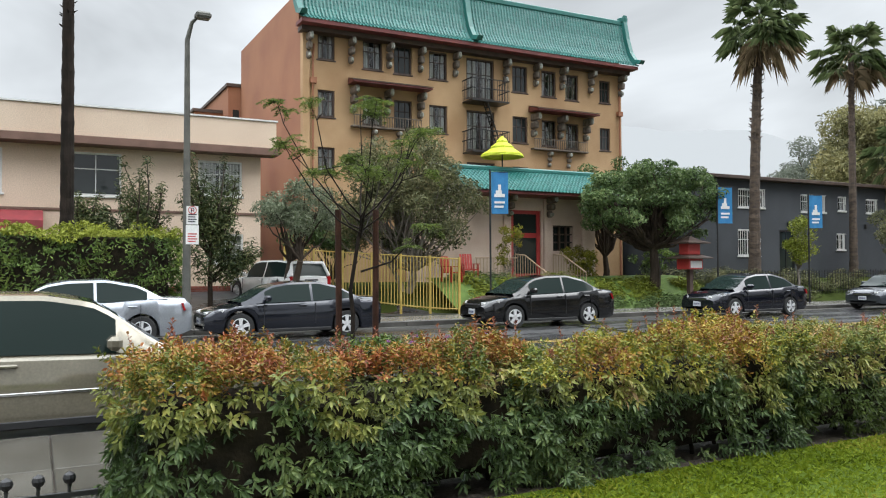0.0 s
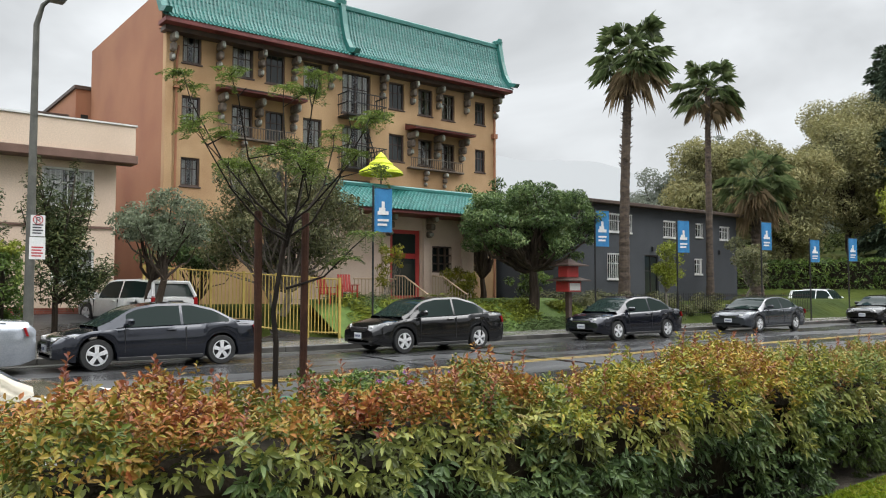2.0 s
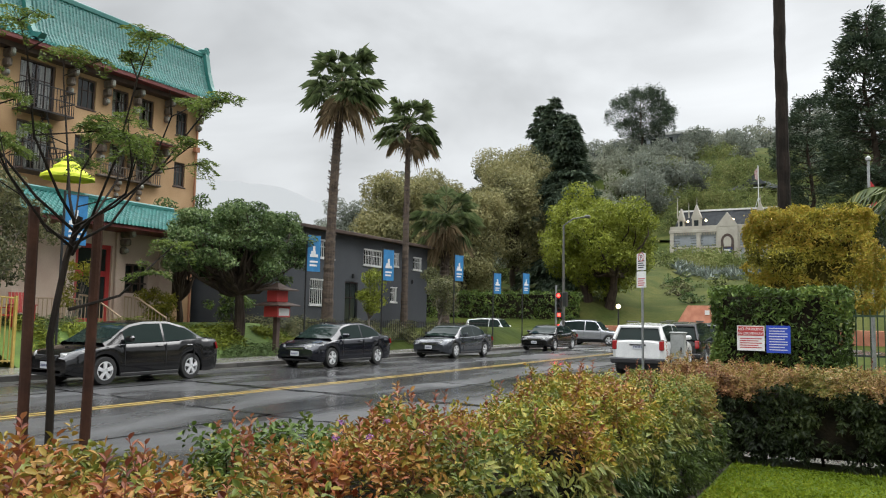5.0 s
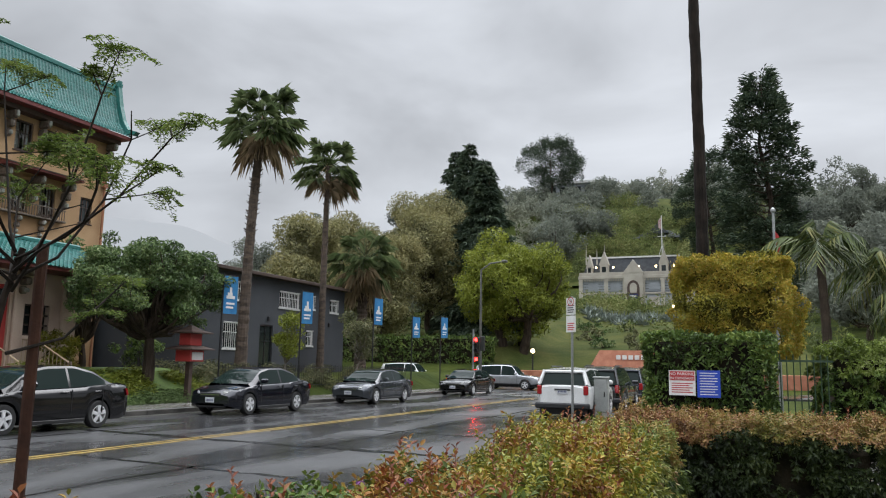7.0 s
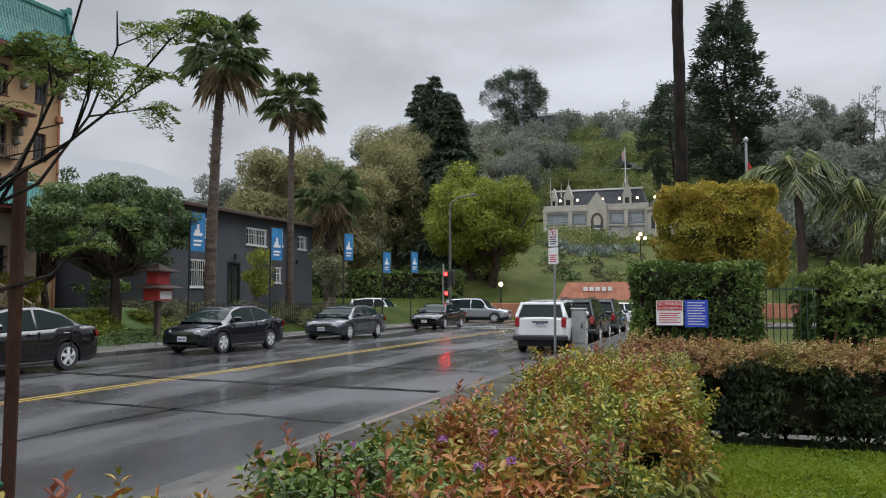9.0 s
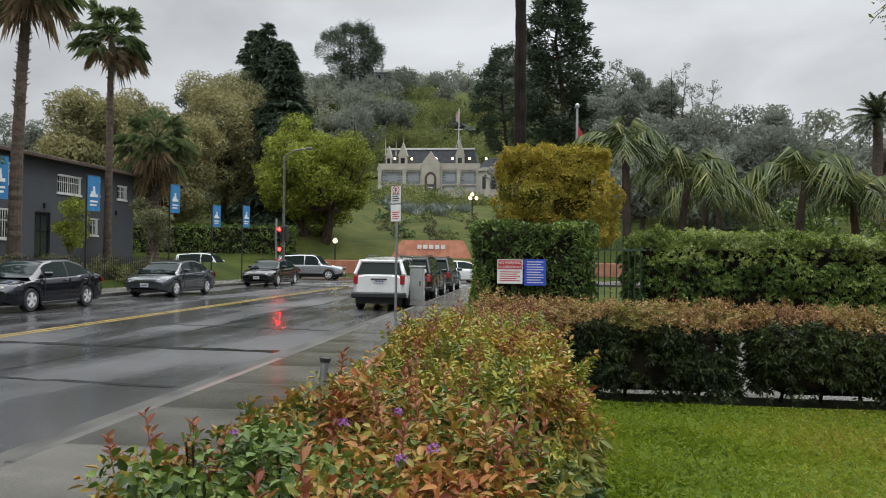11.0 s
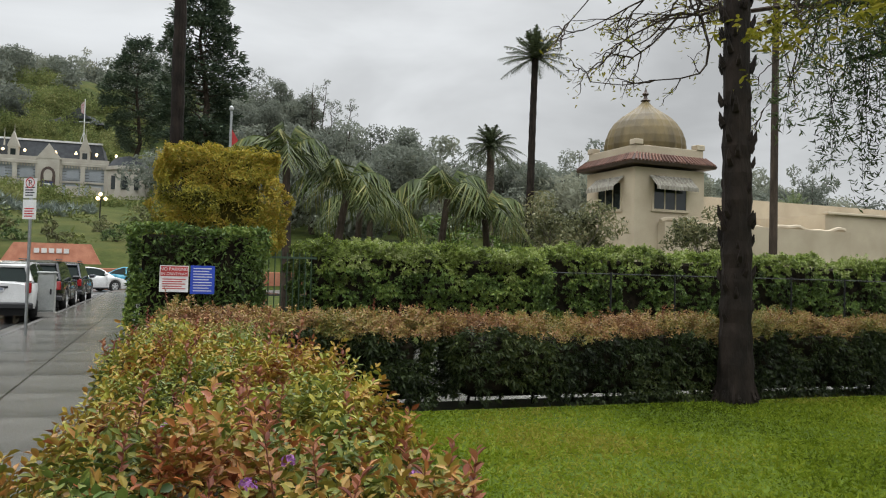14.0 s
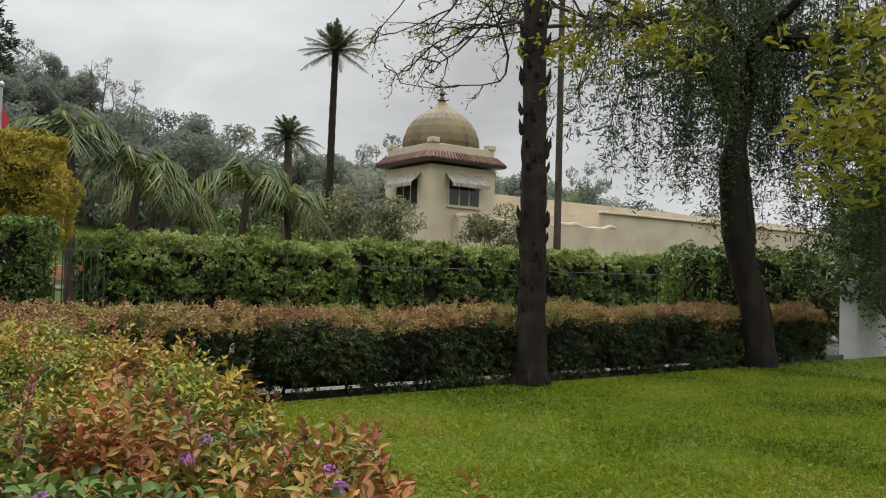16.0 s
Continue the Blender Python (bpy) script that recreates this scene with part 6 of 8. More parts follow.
def flower_bed(x0, x1, y0, y1, n, seed, mat, label, r=(0.2, 0.42), leaf=0.035):
    rng = np.random.default_rng(seed)
    for i in range(n):
        x, y = rng.uniform(x0, x1), rng.uniform(y0, y1)
        rr = rng.uniform(*r)
        z = land(x, y) + 0.26
        ob = thing("garden_plant", pose(x, y, z), label, "plant", "plants in the front garden")
        P, N = clumps([(0, 0, 0), (rr * 0.5, rr * 0.3, -0.02), (-rr * 0.4, -rr * 0.3, 0)], [rr, rr * 0.7, rr * 0.8], 800, rng, 0.75)
        leaf_mesh("leaves", P, N + (0, 0, 0.9), leaf, mat, rng, ob, long=3.4, spread=0.6)


lf_laven = leafy("lavender_leaves", [(0.08, 0.12, 0.05), (0.12, 0.18, 0.06), (0.17, 0.22, 0.09)], 0.6, 1.0, 0.6)
flower_bed(-18.9, -18.2, 13.8, 24.0, 44, 41, lf_laven, "mound of grey-green lavender leaves", (0.36, 0.55))
flower_bed(-20.6, -19.0, 13.6, 24.5, 32, 42, lf_bright, "clump of green strap leaves in the garden", (0.35, 0.6), 0.045)
flower_bed(-21.4, -18.6, 24.6, 40.0, 40, 43, lf_olive, "clump of dry green garden plants", (0.3, 0.6))
flower_bed(-21.5, -20.0, 13.0, 16.5, 10, 44, lf_mag, "low dark green garden shrub", (0.25, 0.5))
lawn_far = Shape()
ys = np.linspace(12.2, 24.5, 22)
xs_ = np.linspace(-22.4, -18.1, 12)
lawn_far.add([(x, y, land(x, y) + 0.2 + 0.05 * smooth01((-18.1 - x) / 0.5)) for y in ys for x in xs_], [(j * 12 + i, j * 12 + i + 1, (j + 1) * 12 + i + 1, (j + 1) * 12 + i) for j in range(21) for i in range(11)])
solid("garden_lawn", lawn_far, material("garden_grass", (0.07, 0.12, 0.02), (0.11, 0.18, 0.03), 0.9, 2.0, bump=0.6, bscale=40), label="small green front garden lawn", kind="structure", category="lawn")
solid("brick_path", Shape().prism([(-18.0, 17.2, 0.17), (-18.0, 18.5, 0.17), (-20.2, 18.6, 0.75), (-20.2, 17.0, 0.75)], (0, 0, 0.03)), brick_red, label="red brick garden path", kind="structure", category="path")

bark_black = material("wet_dark_bark", (0.01, 0.008, 0.006), (0.026, 0.019, 0.015), 0.85, 5, spec=0.15, bump=0.9, bscale=22, stretch=(1, 1, 0.4))
# ---- tall palms on the far side ----
fan_palm("fan_palm", (-21.3, 29.8, 0.9), 12.4, 51, bark_palm, palm_green, palm_dead, "tall fan palm with ringed trunk and short skirt", 2.3, 0.22, (0.35, 0.2), skirt=0.5)
fan_palm("fan_palm", (-22.3, 38.6, 0.8), 12.5, 52, bark_palm, palm_green, palm_dead, "tall slender fan palm with dark trunk", 2.1, 0.17, (-0.1, 0.2), skirt=0.45)
fan_palm("fan_palm", (-22.8, 44.4, 0.8), 7.6, 53, bark_palm, palm_green, palm_dead, "shorter fan palm with a thick skirt of dry fronds", 2.5, 0.3, (0.1, 0.0), skirt=1.7)
fan_palm("fan_palm", (-20.6, 0.2, 0.8), 15.0, 54, bark_black, palm_green, palm_dead, "tall fan palm with a rough dark trunk", 2.4, 0.16, (0.1, 0.0))
fan_palm("fan_palm", (-0.25, 22.9, 0.1), 24.0, 55, bark_black, palm_green, palm_dead, "very tall slim palm with reddish brown trunk", 2.4, 0.15, (-0.2, 0.0))

# ---- street furniture ----
sign_white = paint("sign_white", (0.72, 0.72, 0.7), 0.4)
sign_red = paint("sign_red", (0.45, 0.03, 0.03), 0.4)
sign_blue = paint("sign_blue", (0.02, 0.06, 0.42), 0.4)
sign_ink = paint("sign_ink", (0.03, 0.03, 0.035), 0.5)
banner_blue = material("blue_banner_cloth", (0.02, 0.16, 0.36), (0.03, 0.2, 0.42), 0.7, 4)


def words(name, text, size, at, mat, parent, label=""):
    cu = bpy.data.curves.new(name, "FONT")
    cu.body, cu.size, cu.align_x, cu.extrude = text, size, "CENTER", 0.002
    tmp = bpy.data.objects.new(name, cu)
    scene.collection.objects.link(tmp)
    me = bpy.data.meshes.new_from_object(tmp.evaluated_get(bpy.context.evaluated_depsgraph_get()))
    bpy.data.objects.remove(tmp)
    me.materials.clear()
    me.materials.append(mat)
    ob = new(name, me)
    ob.parent = parent
    ob.matrix_basis = at
    return tagged(ob, label)


def street_lamp(at, h, arm, label, mat, tall_head=True):
    ob = thing("street_lamp", pose(*at), label, "street lamp")
    part("base", Shape().lathe([(0.2, 0), (0.2, 0.35), (0.14, 0.45), (0.13, 0.6)], n=12), mat, ob)
    s = Shape().tube([(0, 0, 0.4), (0, 0, h * 0.5), (0, 0, h), (arm[0] * 0.4, arm[1] * 0.4, h + 0.45), (arm[0], arm[1], h + 0.6)], [0.11, 0.09, 0.065, 0.05, 0.04], 10)
    part("pole", s, mat, ob, smooth=True)
    hd = part("lamp_head", Shape().box(arm[0] - 0.16, arm[1] - 0.1, h + 0.53, arm[0] + 0.2, arm[1] + 0.3, h + 0.7, 0.05), mat, ob)
    return ob


def plate_sign(parent, y, z0, z1, w, x, red_band=False, circle=False):
    p = part("sign_plate", Shape().box(x, y - w / 2, z0, x + 0.006, y + w / 2, z1), sign_white, parent, "white metal parking sign")
    b = Shape()
    n = 4
    for k in range(n):
        zz = z0 + (z1 - z0) * (0.12 + 0.13 * k)
        b.box(x + 0.007, y - w * 0.36, zz, x + 0.009, y + w * 0.36 * (0.7 + 0.3 * (k % 2)), zz + (z1 - z0) * 0.06)
    part("sign_bars", b, sign_red if red_band else sign_ink, p)
    if circle:
        words("sign_letter", "P", (z1 - z0) * 0.42, Matrix.Translation((x + 0.008, y, z0 + (z1 - z0) * 0.62)) @ pose(0, 0, 0, 90, 0, 90), sign_ink, p)
        ring = Shape()
        r = w * 0.36
        cz = z0 + (z1 - z0) * 0.78
        ring.loft([[(x + 0.011, y + rr * math.cos(a), cz + rr * math.sin(a)) for a in np.arange(20) * math.pi / 10] for rr in (r, r * 0.82)])
        ring.prism([(x + 0.011, y - r * 0.62, cz + r * 0.72), (x + 0.011, y - r * 0.72, cz + r * 0.62), (x + 0.011, y + r * 0.62, cz - r * 0.72), (x + 0.011, y + r * 0.72, cz - r * 0.62)], (0.002, 0, 0))
        part("no_parking_ring", ring, sign_red, p)
    return p


lamp = street_lamp((-16.45, 2.9, 0.15), 7.6, (0.25, 0.25), "tall grey-green street lamp with parking signs", pole_paint)
plate_sign(lamp, 0.12, 2.72, 3.2, 0.3, 0.13, circle=True)
plate_sign(lamp, 0.12, 2.2, 2.7, 0.33, 0.13, red_band=True)
street_lamp((-16.4, 49.6, 0.15), 8.0, (1.5, 0.4), "grey cobra-head street lamp at the junction", pole_paint)


def sign_post():
    ob = thing("sign_post", pose(-2.98, 17.8, 0.155, 0, 0, -122), "steel post with no-parking signs on the pavement", "sign")
    part("post", Shape().tube([(0, 0, 0), (0, 0, 3.18)], 0.03, 8), steel, ob)
    plate_sign(ob, 0, 2.74, 3.14, 0.3, 0.032, circle=True)
    plate_sign(ob, 0, 2.32, 2.71, 0.31, 0.032, red_band=True)


sign_post()


def cabinet():
    ob = thing("utility_cabinet", pose(-3.45, 24.0, 0.155), "grey metal utility cabinet on the pavement", "cabinet")
    grey = material("cabinet_grey", (0.25, 0.26, 0.25), (0.32, 0.33, 0.31), 0.5, 3)
    part("plinth", Shape().box(-0.24, -0.2, 0, 0.24, 0.2, 0.12), concrete, ob)
    b = part("body", Shape().box(-0.21, -0.17, 0.122, 0.21, 0.17, 1.16, 0.015), grey, ob)
    part("cap", Shape().box(-0.24, -0.2, 1.163, 0.24, 0.2, 1.22, 0.02), grey, ob)
    part("door", Shape().box(-0.18, -0.185, 0.18, 0.18, -0.172, 1.1), grey, ob)
    part("handle", Shape().box(0.1, -0.2, 0.6, 0.14, -0.186, 0.75), trim_black, ob)


cabinet()


def bollard():
    ob = thing("bollard", pose(-1.98, 8.05, 0.155), "short leaning steel pipe bollard with a cap", "bollard")
    part("pipe", Shape().tube([(0, 0, 0), (0.03, 0, 0.34)], 0.045, 14), steel, ob)
    part("cap", Shape().tube([(0.03, 0, 0.34), (0.034, 0, 0.385)], 0.06, 14), black_metal, ob)


bollard()


def banner(x, y, z0, z1, base, w=0.62, side=1):
    ob = thing("street_banner", pose(x, y, base, 0, 0, -18), "blue cloth banner with white emblem on a black pole", "banner", "banners along the far pavement")
    part("pole", Shape().tube([(0, 0, 0), (0, 0, z1 - base + 0.08)], 0.035, 8), black_metal, ob)
    for z in (z0, z1):
        part("arm", Shape().tube([(0, 0, z - base), (0, w * side + 0.03, z - base)], 0.014, 6), black_metal, ob)
    n = 8
    A = [(0.02 * math.sin(k * 0.9), 0.045 * side + (w - 0.03) * side * k / n, 0) for k in range(n + 1)]
    cl = Shape()
    cl.loft([[(a[0], a[1], z - base) for a in A] for z in (z0 + 0.01, (z0 + z1) / 2, z1 - 0.01)], closed=False)
    cl.loft([[(a[0] - 0.004, a[1], z - base) for a in reversed(A)] for z in (z0 + 0.01, (z0 + z1) / 2, z1 - 0.01)], closed=False)
    c = part("cloth", cl, banner_blue, ob)
    zc, m, hh = (z0 + z1) / 2 - base, side * (w / 2 + 0.02), z1 - z0
    e = Shape()
    e.box(0.025, m - w * 0.3, zc - hh * 0.1, 0.029, m + w * 0.3, zc - hh * 0.02)
    e.box(0.025, m - w * 0.22, zc - hh * 0.02, 0.029, m + w * 0.12, zc + hh * 0.06)
    e.box(0.025, m - w * 0.08, zc + hh * 0.06, 0.029, m + w * 0.08, zc + hh * 0.2)
    part("emblem", e, sign_white, c, "white stepped emblem")
    for k in (0, 1):
        part("writing_bar", Shape().box(0.025, m - w * 0.3, zc - hh * (0.25 + 0.1 * k), 0.029, m + w * (0.3 - 0.08 * k), zc - hh * (0.2 + 0.1 * k)), sign_white, c)


for x, y, z0, z1 in ((-18.2, 13.25, 3.55, 5.0), (-17.5, 23.3, 3.4, 4.85), (-17.2, 28.3, 3.3, 4.7), (-16.9, 34.6, 3.6, 4.95), (-16.6, 42.9, 3.25, 4.5), (-16.55, 38.6, 3.1, 4.25)):
    banner(x, y, z0, z1, 0.155 if x > -18 else land(x, y) + 0.2)


def pagoda_sign():
    ob = thing("pagoda_sign", pose(-18.2, 22.5, 0.6), "red pagoda-shaped sign lantern with dark tiled tiers on a post", "sign")
    part("post", Shape().box(-0.09, -0.09, -0.6, 0.09, 0.09, 1.0), trim_dark, ob)
    part("lower_box", Shape().box(-0.34, -0.38, 1.0, 0.34, 0.38, 1.42, 0.02), door_red, ob)
    part("sign_face", Shape().box(0.342, -0.3, 1.06, 0.352, 0.3, 1.34), sign_white, ob, "pale sign face")
    part("upper_box", Shape().box(-0.26, -0.32, 1.58, 0.26, 0.32, 2.02, 0.02), door_red, ob)
    for z, r in ((1.42, 0.62), (2.02, 0.56)):
        s = Shape().loft([[(-r, -r * 1.05, z), (r, -r * 1.05, z), (r, r * 1.05, z), (-r, r * 1.05, z)], [(-r, -r * 1.05, z + 0.04), (r, -r * 1.05, z + 0.04), (r, r * 1.05, z + 0.04), (-r, r * 1.05, z + 0.04)], [(-r * 0.5, -r * 0.55, z + 0.13), (r * 0.5, -r * 0.55, z + 0.13), (r * 0.5, r * 0.55, z + 0.13), (-r * 0.5, r * 0.55, z + 0.13)], [(-0.05, -0.05, z + 0.3), (0.05, -0.05, z + 0.3), (0.05, 0.05, z + 0.3), (-0.05, 0.05, z + 0.3)]] if z > 2 else
                         [[(-r, -r * 1.05, z + 0.003), (r, -r * 1.05, z + 0.003), (r, r * 1.05, z + 0.003), (-r, r * 1.05, z + 0.003)], [(-r, -r * 1.05, z + 0.04), (r, -r * 1.05, z + 0.04), (r, r * 1.05, z + 0.04), (-r, r * 1.05, z + 0.04)], [(-r * 0.48, -r * 0.55, z + 0.155), (r * 0.48, -r * 0.55, z + 0.155), (r * 0.48, r * 0.55, z + 0.155), (-r * 0.48, r * 0.55, z + 0.155)]], True, True)
        part("roof_tier", s, trim_dark, ob, "dark tiled roof tier")


pagoda_sign()


def yellow_fence():
    ob = thing("garden_fence", pose(0, 0, 0), "yellow-painted metal picket fence along the sloping drive", "fence")
    ym = material("yellow_fence_paint", (0.36, 0.25, 0.05), (0.45, 0.33, 0.09), 0.5, 4)
    a, b = (-21.2, 6.9), (-18.35, 12.1)
    n = 54
    for i in range(n + 1):
        t = i / n
        x, y = a[0] + (b[0] - a[0]) * t, a[1] + (b[1] - a[1]) * t
        zb = 0.75 - 0.53 * smooth01(t)
        zt = 2.38 - 0.38 * t
        if i % 9 == 0:
            part("post", Shape().box(x - 0.035, y - 0.035, zb - 0.2, x + 0.035, y + 0.035, zt + 0.06), ym, ob)
        else:
            part("picket", Shape().box(x - 0.012, y - 0.012, zb + 0.05, x + 0.012, y + 0.012, zt), ym, ob)
    for off in (0.0, 1):
        pts = []
        for i in range(13):
            t = i / 12
            z = (2.38 - 0.38 * t) if off == 0 else (0.75 - 0.53 * smooth01(t) + 0.1)
            pts.append((a[0] + (b[0] - a[0]) * t, a[1] + (b[1] - a[1]) * t, z))
        part("rail", Shape().tube(pts, 0.022, 6), ym, ob)


yellow_fence()
chair_red = paint("red_garden_chair", (0.4, 0.03, 0.02), 0.5)


def garden_chair(x, y, rz):
    ob = thing("garden_chair", pose(x, y, land(x, y) + 0.25, 0, 0, rz), "red slatted garden chair on the lawn", "chair", "red garden chairs")
    for k in range(5):
        part("back_slat", Shape().prism([(-0.25, -0.24 + 0.1 * k, 0.35), (-0.4, -0.24 + 0.1 * k, 0.95), (-0.38, -0.24 + 0.1 * k, 0.95), (-0.23, -0.24 + 0.1 * k, 0.35)], (0, 0.08, 0)), chair_red, ob)
    part("seat", Shape().box(-0.25, -0.26, 0.33, 0.28, 0.26, 0.37), chair_red, ob)
    for sx in (-0.22, 0.25):
        for sy in (-0.28, 0.28):
            part("leg", Shape().box(sx - 0.03, sy - 0.02, 0, sx + 0.03, sy + 0.02, 0.55), chair_red, ob)
    for sy in (-0.3, 0.3):
        part("armrest", Shape().box(-0.3, sy - 0.05, 0.553, 0.3, sy + 0.05, 0.58), chair_red, ob)


garden_chair(-20.4, 12.9, 20)
garden_chair(-20.7, 13.8, -10)


def hedge_signs():
    a = thing("driveway_sign", pose(0, 0, 0), "white and red no parking in driveway sign on the hedge", "sign")
    y = 15.02
    p = part("sign_plate", Shape().box(-0.47, y, 1.15, 0.02, y + 0.01, 1.62), sign_white, a)
    part("red_band", Shape().box(-0.455, y - 0.004, 1.43, 0.005, y - 0.001, 1.605), sign_red, p)
    words("sign_text", "NO PARKING", 0.078, Matrix.Translation((-0.225, y - 0.006, 1.53)) @ pose(0, 0, 0, 90, 0, 0), sign_white, p)
    words("sign_text", "IN DRIVEWAY", 0.07, Matrix.Translation((-0.225, y - 0.006, 1.45)) @ pose(0, 0, 0, 90, 0, 0), sign_white, p)
    for k in range(5):
        part("writing_bar", Shape().box(-0.42, y - 0.003, 1.20 + 0.042 * k, -0.03 - 0.06 * (k % 2), y - 0.001, 1.218 + 0.042 * k), sign_red, p)
    b = thing("notice_sign", pose(0, 0, 0), "blue notice sign with white writing on the hedge", "sign")
    q = part("sign_plate", Shape().box(0.05, y, 1.12, 0.47, y + 0.01, 1.63), sign_blue, b)
    for k in range(9):
        part("writing_bar", Shape().box(0.1, y - 0.003, 1.17 + 0.05 * k, 0.42 - 0.05 * (k % 3 == 1), y - 0.001, 1.185 + 0.05 * k), sign_white, q)


hedge_signs()


def young_tree():
    rng = np.random.default_rng(61)
    ob = thing("young_tree", pose(-2.72, 2.35, 0.16), "young street tree with sparse feathery leaves", "tree")
    w = Shape()
    branch(w, (0, 0, 0), (0.02, 0.03, 2.1), 0.028, 0.018, rng, 0.05, 7, 8)
    P, N = [], []

    def fronds(tip, n, size):
        """Feathery twice-cut leaves round the end of a twig."""
        for k in range(n):
            d = np.array([rng.normal(0, 0.7), rng.normal(0, 0.7), rng.uniform(-0.35, 0.35)])
            d /= np.linalg.norm(d)
            L = size * rng.uniform(0.7, 1.2)
            w.tube([tuple(tip), tuple(tip + d * L * 0.5 + (0, 0, 0.03)), tuple(tip + d * L - (0, 0, 0.04))], [0.003, 0.002, 0.0012], 3)
            sd = np.cross(d, (0, 0, 1.0))
            for m in range(11):
                t = (m + 1.5) / 12
                c = tip + d * L * t + np.array([0, 0, 0.03 * math.sin(math.pi * t) - 0.04 * t])
                wide = L * 0.36 * math.sin(math.pi * (0.15 + 0.8 * t))
                for sg in (-1, 1):
                    for u in (0.3, 0.65, 1.0):
                        P.append(c + sd * sg * wide * u + rng.normal(0, 0.004, 3))
                        N.append((0, 0, 1.0))

    for i in range(11):
        a = i * 2.4 + rng.uniform(-0.3, 0.3)
        z0 = 1.85 + 0.25 * i / 11
        r = rng.uniform(0.35, 1.05)
        h = rng.uniform(0.7, 1.55) - 0.35 * r
        out = np.array([math.cos(a), math.sin(a), 0.0])
        bend = [np.array([0, 0, z0]), out * r * 0.3 + (0, 0, z0 + h * 0.15), out * r * 0.62 + (0, 0, z0 + h * 0.45), out * r * 0.9 + (0, 0, z0 + h * 0.85), out * r + (0, 0, z0 + h)]
        bend = [q + rng.normal(0, 0.025, 3) * (k > 0) for k, q in enumerate(bend)]
        w.tube([tuple(q) for q in bend], [0.011, 0.009, 0.007, 0.005, 0.0025], 5)
        fronds(bend[4], 7, 0.2)
        for k in (2, 3):
            side = bend[k] + np.array([rng.normal(0, 0.16), rng.normal(0, 0.16), rng.uniform(0.0, 0.25)])
            w.tube([tuple(bend[k]), tuple(side)], [0.006, 0.003], 4)
            if rng.uniform() < 0.75:
                fronds(side, 5, 0.17)
    w.tube([(0, 0, 1.5), (0.1, 0.3, 1.6), (0.15, 0.55, 1.85), (0.12, 0.75, 2.0)], [0.012, 0.009, 0.006, 0.003], 5)
    fronds(np.array([0.12, 0.7, 1.98]), 7, 0.24)
    fronds(np.array([0.15, 0.5, 1.75]), 5, 0.2)
    part("trunk", w, bark_black, ob, smooth=True)
    leaf_mesh("leaves", np.array(P), np.array(N), 0.0105, leafy("feathery_leaves", [(0.06, 0.09, 0.02), (0.11, 0.16, 0.03), (0.17, 0.2, 0.05)], 0.45, 1.5, 0.6, 0.4), rng, ob, spread=0.35, long=2.2)
    rust = material("rusty_stake", (0.03, 0.012, 0.007), (0.055, 0.023, 0.013), 0.75, 6, spec=0.2, bump=0.3)
    for dx, dy, tx in ((-0.1, -0.19, 0.0), (0.02, 0.15, 0.0)):
        st = thing("tree_stake", pose(-2.72 + dx, 2.35 + dy, 0.1), "rusty brown pole staking the young tree", "stake", "tree stakes")
        part("pole", Shape().tube([(0, 0, 0), (tx, dy * 0.1, 2.2)], 0.033, 9), rust, st)
        part("tie", Shape().tube([(0, 0, 0.62), (-dx, -dy, 0.66)], 0.012, 5), paint("green_tie_tape", (0.03, 0.2, 0.1), 0.6), st, "green tie tape")


young_tree()


def traffic_signals():
    dark = paint("signal_housing", (0.02, 0.022, 0.02), 0.5)
    for x, y, zt, tall in ((-16.3, 47.9, 3.1, 3.9),):
        ob = thing("traffic_signal", pose(x, y, 0.1), "traffic signal showing red on a grey pole", "traffic light", "traffic signals at the junction")
        part("pole", Shape().tube([(0, 0, 0), (0, 0, tall)], 0.07, 8), steel, ob)
        ped = part("walk_signal", Shape().box(0.08, -0.12, 1.75, 0.42, 0.1, 2.15, 0.03), dark, ob, "black pedestrian signal box")
        part("lens", Shape().box(0.16, -0.135, 1.85, 0.34, -0.122, 2.05), red_lamp, ped)
        side = part("side_housing", Shape().box(0.5, -0.14, zt - 0.6, 0.76, 0.2, zt + 0.35, 0.03), dark, ob, "signal head facing the cross street")
        part("arm", Shape().tube([(0, 0, zt - 0.1), (0.6, 0, zt - 0.1)], 0.03, 6), dark, side)
        h = part("housing", Shape().box(0.08, -0.14, zt - 0.75, 0.4, 0.12, zt + 0.3, 0.03), dark, ob)
        for k, (m, c) in enumerate(((red_lamp, ""), (dark_lens, ""), (dark_lens, ""))):
            z = zt + 0.12 - 0.34 * k
            part("lens", Shape().tube([(0.24, -0.15, z), (0.24, -0.165, z)], 0.115, 14), m, h)
            part("visor", Shape().loft([[(0.24 + 0.125 * math.cos(a), yy, z + 0.125 * math.sin(a)) for a in np.linspace(-0.3, math.pi + 0.3, 12)] for yy in (-0.15, -0.3)], closed=False), dark, h)


red_lamp, dark_lens = glow("red_signal_light", (1.0, 0.006, 0.004), 55.0), glass("dark_lens", (0.02, 0.02, 0.02), 0.2)
traffic_signals()

